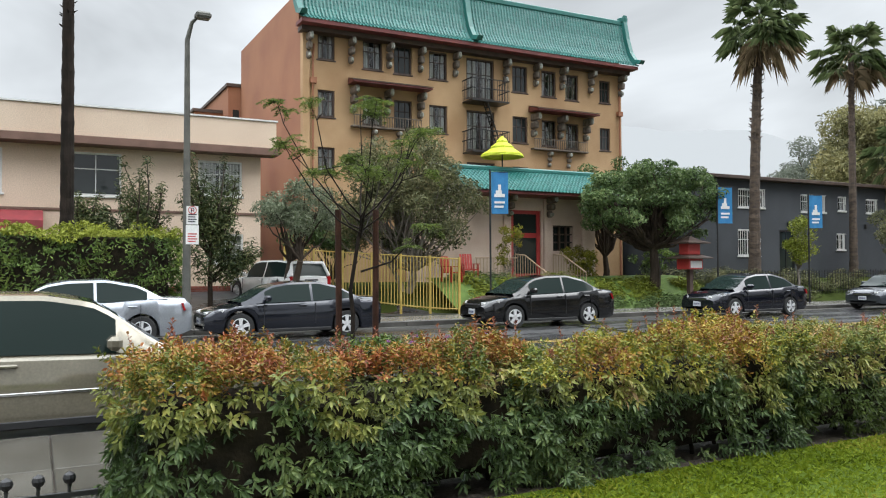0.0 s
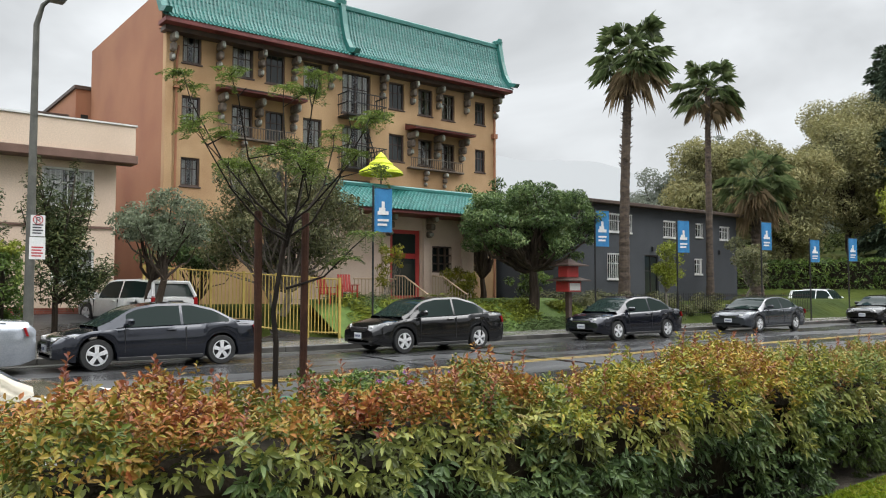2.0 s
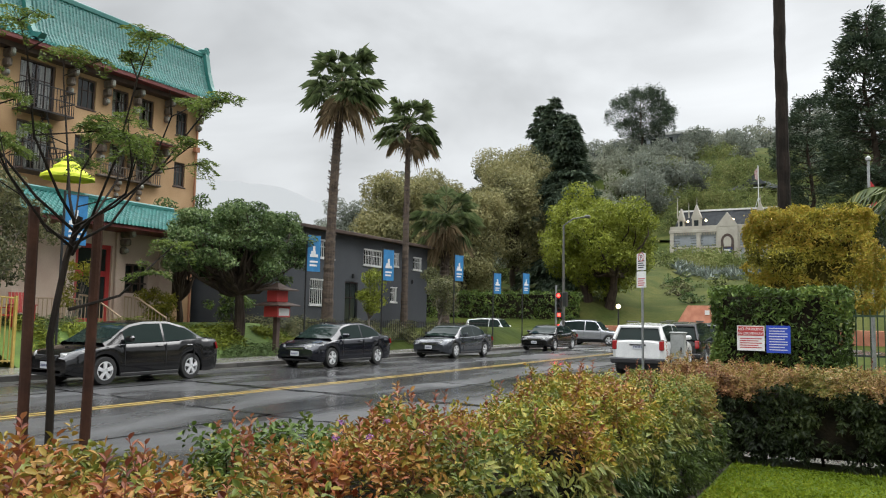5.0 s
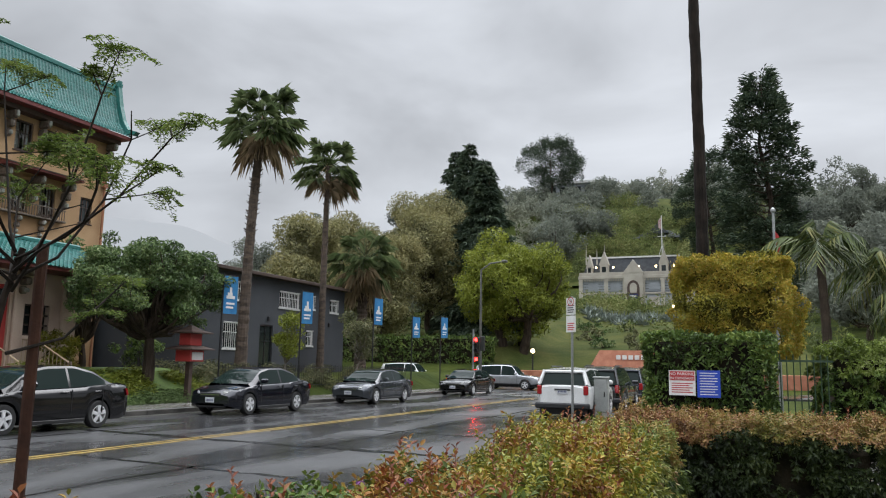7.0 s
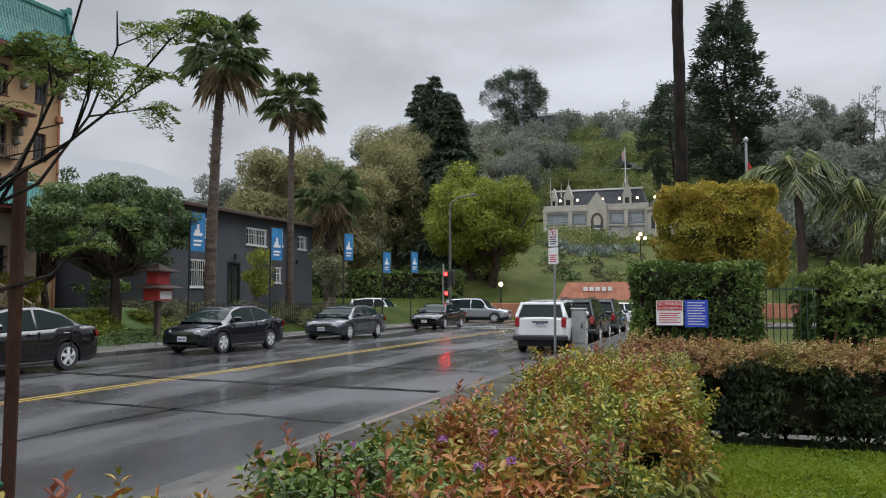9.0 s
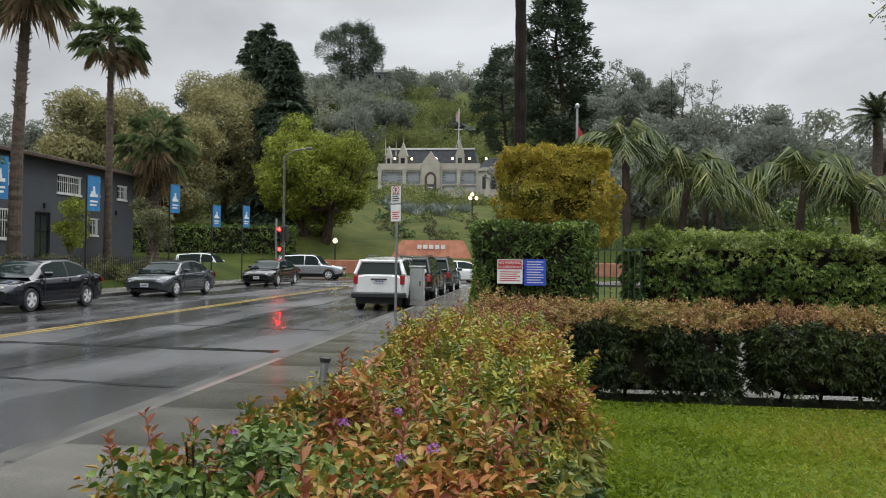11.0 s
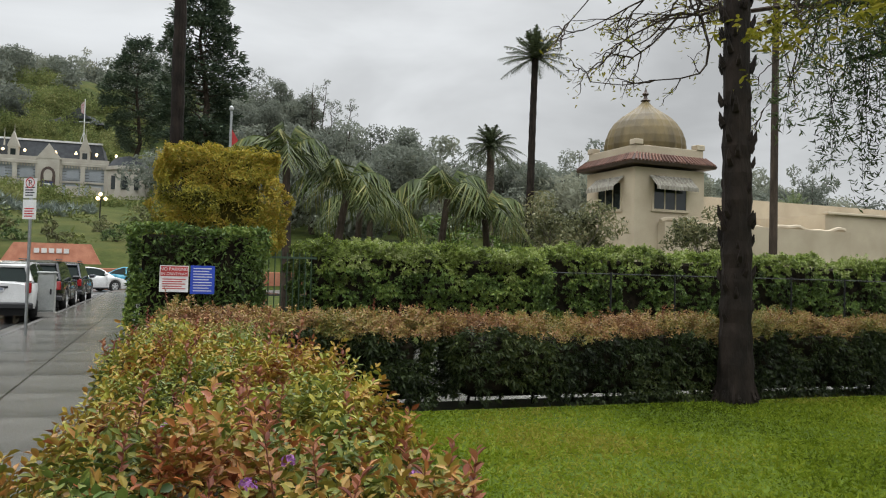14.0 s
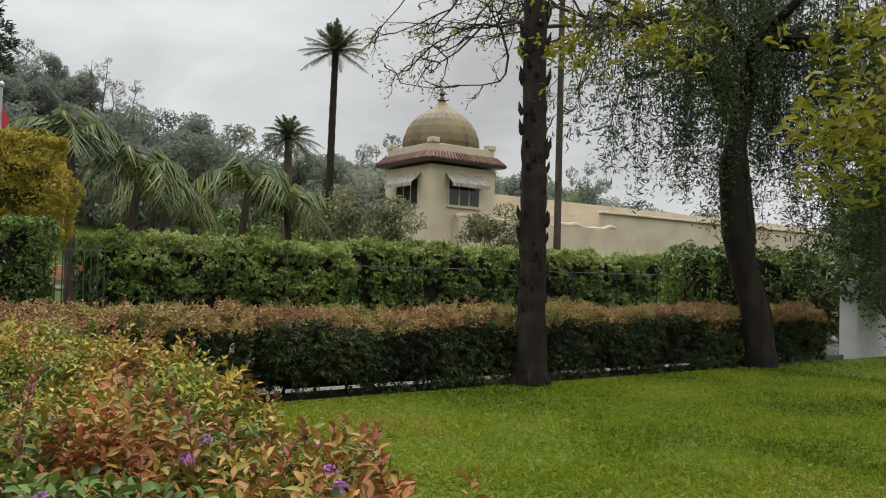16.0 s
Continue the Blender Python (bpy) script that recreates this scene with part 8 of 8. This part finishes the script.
def pavilion():
    ob = thing("domed_pavilion", pose(29.35, 45.0, 0.0, 0, 0, 3), "beige stucco pavilion with a ribbed golden dome", "building")
    a = 2.7
    part("tower_wall", Shape().box(-a, -a, -1, a, a, 8.6), beige, ob)
    part("eave", Shape().loft([[(s * (a + 0.5), t * (a + 0.5), 8.75) for s, t in ((-1, -1), (1, -1), (1, 1), (-1, 1))], [(s * (a + 0.58), t * (a + 0.58), 8.92) for s, t in ((-1, -1), (1, -1), (1, 1), (-1, 1))], [(s * (a + 0.1), t * (a + 0.1), 9.4) for s, t in ((-1, -1), (1, -1), (1, 1), (-1, 1))]], True, True), trim_dark, ob, "dark boarded eave")
    tl = Shape()
    for side in range(4):
        for k in range(24):
            u = -a - 0.5 + (2 * a + 1.0) * (k + 0.5) / 24
            p, q = (u, -a - 0.63, 8.95), (u * 0.86, -a - 0.1, 9.46)
            ca, sa = math.cos(side * math.pi / 2), math.sin(side * math.pi / 2)
            f = lambda v: (v[0] * ca - v[1] * sa, v[0] * sa + v[1] * ca, v[2])
            tl.tube([f(p), f(q)], 0.075, 5)
    part("tile_course", tl, clay_tile, ob, "red clay eave tiles")
    part("parapet", Shape().box(-a + 0.05, -a + 0.05, 9.4, a - 0.05, a - 0.05, 10.0, 0.03), beige, ob)
    for s in (-1, 1):
        for t in (-1, 1):
            part("corner_block", Shape().box(s * (a - 0.6), t * (a - 0.6), 10.0, s * (a + 0.02), t * (a + 0.02), 10.35, 0.03), beige, ob)
    prof = [(2.55, 10.0), (2.58, 10.35), (2.5, 10.85), (2.3, 11.4), (1.98, 11.9), (1.52, 12.35), (1.02, 12.7), (0.6, 13.0), (0.34, 13.25), (0.2, 13.45)]
    n = 48
    rings = [[(r * (1 + 0.04 * (k % 2)) * math.cos(2 * math.pi * k / n), r * (1 + 0.04 * (k % 2)) * math.sin(2 * math.pi * k / n), z) for k in range(n)] for r, z in prof]
    part("dome", Shape().loft(rings, False, True), dome_mat, ob, "ribbed golden brown dome")
    part("finial", Shape().lathe([(0.2, 13.42), (0.34, 13.5), (0.15, 13.62), (0.1, 13.8), (0.24, 13.95), (0.1, 14.1), (0.02, 14.4)], 0, 0, 12), trim_dark, ob)
    for face in (0, 1):
        for sg in (0,):
            ca, sa = math.cos(-face * math.pi / 2 if face else 0), math.sin(-face * math.pi / 2 if face else 0)

            def rot(v):
                return (v[0] * ca - v[1] * sa, v[0] * sa + v[1] * ca, v[2])
            w = Shape()
            for (x0, z0, x1, z1, y) in ((-1.4, 6.0, -1.25, 7.7, 0.06), (1.25, 6.0, 1.4, 7.7, 0.06), (-1.45, 5.85, 1.45, 6.02, 0.1), (-0.46, 6.0, -0.38, 7.7, 0.05), (0.38, 6.0, 0.46, 7.7, 0.05)):
                vs = [rot((x, -a - yy, z)) for z in (z0, z1) for x, yy in ((x0, y), (x1, y), (x1, 0.003), (x0, 0.003))]
                w.add(vs, [(3, 2, 1, 0), (4, 5, 6, 7), (0, 1, 5, 4), (1, 2, 6, 5), (2, 3, 7, 6), (3, 0, 4, 7)])
            f = part("window_frame", w, beige, ob)
            part("pane", Shape().add([rot((-1.25, -a - 0.02, 6.0)), rot((1.25, -a - 0.02, 6.0)), rot((1.25, -a - 0.02, 7.7)), rot((-1.25, -a - 0.02, 7.7))], [(0, 1, 2, 3)]), win_glass, f)
            aw = Shape()
            rows = [[], [], []]
            for k in range(23):
                x = -1.6 + 3.2 * k / 22
                d = 0.05 * (k % 2)
                for row, (yy, zz) in zip(rows, ((0.02, 8.1), (0.8, 7.4), (0.82, 7.15))):
                    row.append(rot((x, -a - yy, zz + d)))
            aw.loft(rows, closed=False)
            part("awning", aw, awn_mat, ob, "scalloped striped awning")
    part("wing_wall", Shape().box(-0.9, -3.4, -1, 15, -2.72, 5.2).box(2.75, -2.71, -1, 15, 6, 5.2), beige, ob, "low beige wing")
    part("coping", Shape().tube([(-0.95 + 0.32 * k, -3.06, 5.24 + 0.13 * math.sin(k * 0.42) + 0.06 * math.sin(k * 1.1)) for k in range(50)], 0.16, 7), beige, ob, "wavy rounded coping", smooth=True)
    part("wing_wall", Shape().box(15.004, -1.2, -1, 70, 6, 6.6).box(-14, 0.5, -1, -2.91, 6, 2.8), beige, ob, "long low beige wing")
    part("coping", Shape().box(15.01, -1.4, 6.604, 70, -0.9, 6.8, 0.04), beige, ob)
    part("wing_wall", Shape().box(9, 6.004, -1, 70, 16, 8.2), beige, ob)


pavilion()
feather_palm("date_palm", (24.3, 52.0, 0), 17.6, 111, bark_black, palm_dark, "very tall date palm with a smooth dark trunk", 2.75, 50, 0.27, (0.2, 0), 88, -8, width=0.2, droop=0.26, pairs=44, blade=0.011)
feather_palm("date_palm", (33.6, 82, 0), 16.0, 112, bark_palm, palm_dark, "tall date palm with arching dark fronds", 4.1, 60, 0.5, (0, 0), 80, -18, width=0.16, droop=0.5, pairs=50, blade=0.01)
feather_palm("date_palm", (40.5, 60, 0), 10.2, 113, bark_palm, palm_dark, "date palm behind the pavilion", 3.2, 40, 0.4, (0, 0), 80, -30, width=0.16, droop=0.3)
feather_palm("date_palm", (58, 62, 0), 8.5, 114, bark_palm, palm_green, "date palm beyond the low wing", 3.0, 36, 0.35, (0, 0), 80, -30, width=0.16, droop=0.3)
for i, (x, y, h, fr, ln_) in enumerate(((3.0, 24.0, 4.4, 2.5, (-0.1, 0.1)), (4.5, 24.5, 3.6, 2.6, (0.4, 0.0)), (5.8, 27.0, 3.2, 2.3, (0.1, 0)), (8.3, 25.5, 3.6, 2.9, (0.3, 0)), (7.0, 30, 3.4, 2.6, (0, 0)), (10.4, 26, 3.0, 2.6, (-0.2, 0)))):
    feather_palm("queen_palm", (x, y, 0), h + 0.6, 120 + i, bark_dark, palm_queen, "queen palm with long drooping fronds behind the hedge", fr * 1.05, 10, 0.13, ln_, 84, 26, "queen palms behind the hedge", 0.33, 0.85, 0.85, 25, 0.0155)
tree("garden_tree", (14.2, 27.5, 0), 4.9, (2.7, 2.5, 1.5), 0.12, bark_grey, lf_olive, "spreading pale green garden tree", 131, 0.4, 0.07, 260, 40, stems=3)
tree("garden_tree", (22.5, 29.5, 0), 5.0, (1.9, 1.9, 1.5), 0.1, bark_grey, lf_olive, "small green tree by the low wing", 132, 0.35, 0.07, 260, 28, stems=2)
tree("garden_tree", (10.8, 30, 0), 4.0, (2.4, 2.4, 1.4), 0.1, bark_grey, lf_ficus, "low green garden tree behind the hedge", 133, 0.3, 0.08, 260, 28)
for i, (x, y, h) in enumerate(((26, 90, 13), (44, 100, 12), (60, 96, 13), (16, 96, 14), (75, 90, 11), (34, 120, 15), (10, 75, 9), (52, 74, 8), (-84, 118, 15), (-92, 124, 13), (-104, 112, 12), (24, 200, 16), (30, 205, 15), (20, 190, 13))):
    tree("hillside_tree", (x, y, land(x, y)), h, (h * 0.42, h * 0.42, h * 0.4), 0.3, bark_dark, lf_far_haze, "grey-green tree below the hill, paled by painted mist", 140 + i, 0.28, 0.24, 420, 34, group="trees at the foot of the hill")


def utility_pole():
    ob = thing("utility_pole", pose(17.7, 20.2, 0), "tall brown wooden utility pole", "pole")
    part("pole", Shape().tube([(0, 0, 0), (0, 0, 11.5)], [0.14, 0.1], 10), bark_dark, ob)
    ob = thing("flagpole", pose(1.9, 34, 0), "grey flagpole with a furled flag", "flagpole")
    part("pole", Shape().tube([(0, 0, 0), (0, 0, 8.2)], [0.08, 0.05], 8), steel, ob)
    part("ball", Shape().lathe([(0.02, 8.15), (0.1, 8.22), (0.1, 8.32), (0.02, 8.4)], n=10), steel, ob)
    part("flag", Shape().prism([(0.05, 0, 7.4), (0.3, 0.05, 7.0), (0.22, 0.0, 6.2), (0.06, 0.05, 6.3)], (0, 0.03, 0)), sign_red, ob, "furled red and white flag")


utility_pole()


def wire_fence():
    ob = thing("wire_fence", pose(0, 0, 0), "black wire fence in front of the hedge", "fence")
    for i in range(10):
        part("post", Shape().tube([(8.3 + 1.9 * i, 17.5, 0.1), (8.3 + 1.9 * i, 17.5, 1.75)], 0.025, 6), black_metal, ob)
    part("rail", Shape().tube([(8.2, 17.5, 1.7), (25.6, 17.5, 1.7)], 0.011, 6), black_metal, ob)
    g = thing("iron_gate", pose(1.48, 16.0, 0.12), "narrow green iron gate between the hedges", "gate")
    gm = paint("gate_green", (0.03, 0.06, 0.03), 0.5)
    for k in range(8):
        part("bar", Shape().tube([(0.06 + 0.12 * k, 0, 0.05), (0.06 + 0.12 * k, 0, 1.85 - 0.03 * (k % 2))], 0.012, 5), gm, g)
    for z in (0.15, 1.7):
        part("rail", Shape().box(0, -0.015, z, 1.0, 0.015, z + 0.04), gm, g)
    low = thing("iron_fence", pose(0, 0, 0), "low black iron fence with ball finials by the pavement", "fence")
    for k in range(14):
        y = -0.45 - 0.16 * k
        part("picket", Shape().tube([(-0.2, y, 0.1), (-0.2, y, 0.46)], 0.01, 5).lathe([(0.012, 0.44), (0.012, 0.455), (0.03, 0.47), (0.037, 0.49), (0.03, 0.512), (0.006, 0.527)], -0.2, y, 10), black_metal, low)
    part("rail", Shape().box(-0.215, -2.9, 0.38, -0.185, -0.3, 0.41), black_metal, low)


wire_fence()


def palm_trunk_tree():
    ob = fan_palm("palm", (5.95, 7.78, 0.17), 9.5, 151, bark_black, palm_green, palm_dead, "palm with dark rough trunk rising from the hedge", 2.2, 0.145, (-0.15, 0.1), group="", skirt=0.6, ring=0.03)
    return ob


palm_trunk_tree()


def pepper_tree():
    rng = np.random.default_rng(161)
    ob = thing("pepper_tree", pose(10.9, 7.8, 0.17), "old leaning pepper tree with drooping foliage", "tree")
    w = Shape()
    trunk = [(0, 0, -0.1), (-0.15, 0.05, 1.0), (-0.62, 0.1, 2.2), (-0.75, 0.1, 3.2), (-0.45, 0.1, 4.2), (0.1, 0.2, 5.4)]
    w.tube(trunk, [0.3, 0.22, 0.2, 0.18, 0.16, 0.12], 12)
    w.tube([(0.3, 0.1, -0.1), (0.15, 0.1, 0.9), (-0.25, 0.2, 2.1), (-0.2, 0.3, 2.9)], [0.2, 0.16, 0.13, 0.1], 9)
    cs = []
    limbs = [(-3.4, 0.0, 5.1), (-2.2, 0.3, 5.0), (-1.8, 0.6, 6.2), (-1.4, -1.0, 7.2), (0.8, -1.6, 6.8), (2.2, 0.2, 6.4), (1.2, 1.6, 7.4), (3.2, -1.0, 5.4), (0.4, 1.0, 6.9), (2.6, -2.0, 6.0)]
    for q in limbs:
        branch(w, trunk[4 + (q[0] > -1)], (q[0] * 0.5, q[1] * 0.5, q[2] * 0.92), 0.11, 0.06, rng, 0.13, 5, 7)
        branch(w, (q[0] * 0.5, q[1] * 0.5, q[2] * 0.92), q, 0.06, 0.015, rng, 0.16, 5, 6)
    P, N = [], []
    for q in limbs:
        for k in range(20 if q[0] < 0 else 27):
            t = rng.uniform(0.4, 1.15)
            p = np.array([q[0] * t, q[1] * t, q[2]]) + rng.normal(0, 0.45, 3)
            L = rng.uniform(0.7, 2.4) if q[0] < 0 else rng.uniform(1.4, 4.6)
            d = np.array([rng.normal(0, 0.1), rng.normal(0, 0.1), -1.0])
            w.tube([tuple(p), tuple(p + d * L * 0.5 + rng.normal(0, 0.06, 3)), tuple(p + d * L)], [0.008, 0.005, 0.002], 3)
            m = int(115 * L)
            tt = rng.uniform(0, 1, m) ** 0.8
            P.append(p + d * (tt * L)[:, None] + rng.normal(0, 0.1, (m, 3)))
            N.append(rng.normal(0, 1, (m, 3)))
    part("trunk", w, bark_black, ob, smooth=True)
    leaf_mesh("foliage", np.concatenate(P), np.concatenate(N), 0.023, lf_willow, rng, ob, spread=0.4, long=3.0)
    # a mostly bare tree beside it
    b = thing("bare_tree", pose(13.2, 9.7, 0.1), "mostly bare tree with a web of thin twigs", "tree")
    s = Shape()
    s.tube([(0, 0, 0), (0.1, 0, 2.5), (-0.3, 0, 4.6), (-1.5, -0.2, 6.6)], [0.16, 0.13, 0.11, 0.08], 8)
    tips = []

    def grow(p, q, r, level):
        pts = branch(s, p, q, r, r * 0.35, rng, 0.1, 8, 6 if level == 0 else 4)
        span = np.linalg.norm(np.array(q) - np.array(p))
        if level == 3:
            tips.append(np.array(q))
            return
        for k in range((9, 5, 4)[level]):
            o = np.array(pts[int(rng.integers(3, 9))])
            d = (np.array(q) - np.array(p)) / span + rng.normal(0, 0.6, 3) + (0, 0, -0.15)
            e = o + d / np.linalg.norm(d) * span * rng.uniform(0.2, 0.42)
            grow(tuple(o), tuple(e), r * (0.42 if level == 0 else 0.55), level + 1)

    for q in ((-7.0, -0.4, 6.0), (-6.2, -1.2, 6.4), (-6.4, 0.4, 5.5), (-5.0, -0.8, 5.6), (-4.9, 0.6, 6.6), (-3.9, -0.4, 4.9), (-5.8, 0.9, 7.0)):
        grow((-1.5, -0.2, 6.5), q, 0.055, 0)
    part("crown", s, bark_dark, b)
    T = np.repeat(np.array(tips), 3, 0) + rng.normal(0, 0.06, (len(tips) * 3, 3))
    leaf_mesh("leaves", T, rng.normal(0, 1, T.shape), 0.026, lf_lime, rng, b)
    # yellow-green broad leaves hanging in from a tree at the lawn's edge
    y = thing("maple_tree", pose(7.72, 1.5, LAWN), "broad-leaved tree with yellow-green leaves over the lawn", "tree")
    m = Shape()
    m.tube([(0, 0, -0.05), (0.05, 0, 1.6), (-0.1, 0.1, 3.2), (0.0, 0.1, 5.0)], [0.16, 0.13, 0.1, 0.07], 9)
    P = []
    tips = [(-3.4, 1.4, 2.45), (-3.26, 1.4, 2.9), (-3.1, 1.3, 2.4), (-2.7, 1.4, 3.2), (-2.75, 1.5, 2.75), (-2.9, 1.4, 2.15), (-3.3, 1.5, 2.2), (-2.9, 1.6, 2.55), (-2.6, 1.3, 2.45), (-2.1, 3.7, 3.9), (-2.3, 3.9, 3.75), (-2.6, 4.9, 3.9), (-1.9, 4.3, 4.0), (-2.8, 4.7, 3.75)]
    for q in tips:
        far = q[0] < -4
        knee = (q[0] * 0.6, q[1] * 0.7, q[2] + (1.5 if far else 0.9))
        branch(m, (-0.05, 0.1, 4.4), knee, 0.03, 0.012, rng, 0.05, 5, 5)
        branch(m, knee, q, 0.01, 0.003, rng, 0.08, 5, 4)
        for k in range(6 if far else 15):
            c = np.array(q) + rng.normal(0, 1, 3) * ((0.2, 0.15, 0.05) if far else (0.2, 0.2, 0.17))
            P.append(c + rng.normal(0, 0.05, (9, 3)))
    part("trunk", m, bark_dark, y, smooth=True)
    P = np.concatenate(P)
    leaf_mesh("leaves", P, np.tile((0, 0, 1.0), (len(P), 1)) + rng.normal(0, 0.4, P.shape), 0.036, lf_lime, rng, y, long=1.6, spread=0.5, fine=True)
    w = thing("garden_wall", pose(0, 0, 0), "short white rendered wall end", "wall")
    part("pier", Shape().box(15.4, 8.6, 0, 18.5, 9.0, 1.7, 0.02), white_frame, w)


pepper_tree()
tree("shrub", (16.2, 8.0, 0.15), 4.6, (2.0, 1.6, 2.0), 0.06, bark_dark, lf_mag, "dense dark green shrub at the lawn's end", 171, 0.12, 0.06, 420, 40, stems=3, category="shrub")
hedge("side_hedge", 13.4, 10.6, 20.0, 12.0, 0.1, 2.2, lf_ficus, lf_ficus, "dark green hedge beyond the drive", 172, 0.05, 380, 0.2, twig_shade)


def lantana():
    """A lantana growing up through the hedge: broad toothed leaves and small domed flower heads."""
    rng = np.random.default_rng(181)
    ob = thing("lantana", pose(-0.25, 1.65, 0.2), "green lantana bush growing up through the hedge", "shrub")
    st = Shape()
    n = 420
    P = np.column_stack([rng.uniform(-0.3, 0.3, n), rng.uniform(-0.4, 0.3, n), rng.uniform(0.82, 0.98, n)])
    P[:, 2] += 0.06 * np.array([noise.noise((a * 5, b * 5, 2.0)) for a, b, c in P])
    keep = np.array([noise.noise((a * 3.0, b * 3.0, 8.0)) for a, b, c in P]) > -0.08
    P = P[keep]
    for p in P[::9]:
        st.tube([(p[0] * 0.5, p[1] * 0.5, 0.0), (p[0] * 0.9, p[1] * 0.9, 0.6), tuple(p)], [0.008, 0.005, 0.003], 4)
    part("stem", st, twig_shade, ob)["kind"] = "stuff"
    B, D, M = sprays(P, np.tile((0.0, 0.0, 1.0), (len(P), 1)), 6, 0.05, rng, 1.1, -0.15, 0.5)
    blades("foliage", B, D, M, 0.032, 0.02, leafy("lantana_leaves", [(0.03, 0.055, 0.015), (0.06, 0.1, 0.02), (0.1, 0.15, 0.03), (0.15, 0.18, 0.035)], 0.4, 3.0, 0.5, 0.15), rng, ob)
    m = leafy("purple_petals", [(0.3, 0.1, 0.35), (0.42, 0.18, 0.45)], 0.5, 2, 0.6, 0.3)
    for x, y, z in ((-0.15, 1.75, 1.21), (0.1, 1.6, 1.19), (-0.3, 2.4, 1.19), (0.05, 1.45, 1.2), (-0.42, 1.7, 1.18), (0.2, 1.85, 1.18), (-0.05, 1.95, 1.2)):
        f = thing("purple_flower", pose(x, y, z), "small domed purple flower head on the lantana", "flower", "flowers in the hedge")
        u = rng.normal(0, 1, (26, 3))
        u[:, 2] = np.abs(u[:, 2])
        u /= np.linalg.norm(u, axis=1)[:, None]
        leaf_mesh("petals", u * 0.016, u, 0.006, m, rng, f, spread=0.3, long=1.3)


lantana()


def misty_ridge():
    """A far ridge in cloud, only a pale outline behind the houses, its haze a glowing colour."""
    s = Shape()
    pts = []
    n = 80
    for i in range(n + 1):
        a = radians(20 + 48 * i / n)
        r = 1300
        h = 190 + 75 * smooth01((i - 12) / 30) + 34 * noise.noise((i * 0.09, 2.0, 0)) + 7 * noise.noise((i * 0.7, 5.0, 0))
        h *= 0.84 - 0.62 * smooth01((i - 52) / 26)
        pts.append((-math.sin(a) * r, math.cos(a) * r, h))
    s.loft([[(x, y, -20) for x, y, z in pts], pts], closed=False)
    # haze put into the colour: the ridge glows, though nothing there gives light
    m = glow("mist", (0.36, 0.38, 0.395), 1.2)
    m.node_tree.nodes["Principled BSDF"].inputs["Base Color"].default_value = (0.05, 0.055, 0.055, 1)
    solid("backdrop", s, m, True, label="pale mountain ridge far away, its mist painted as a glow", kind="structure", category="backdrop")


misty_ridge()
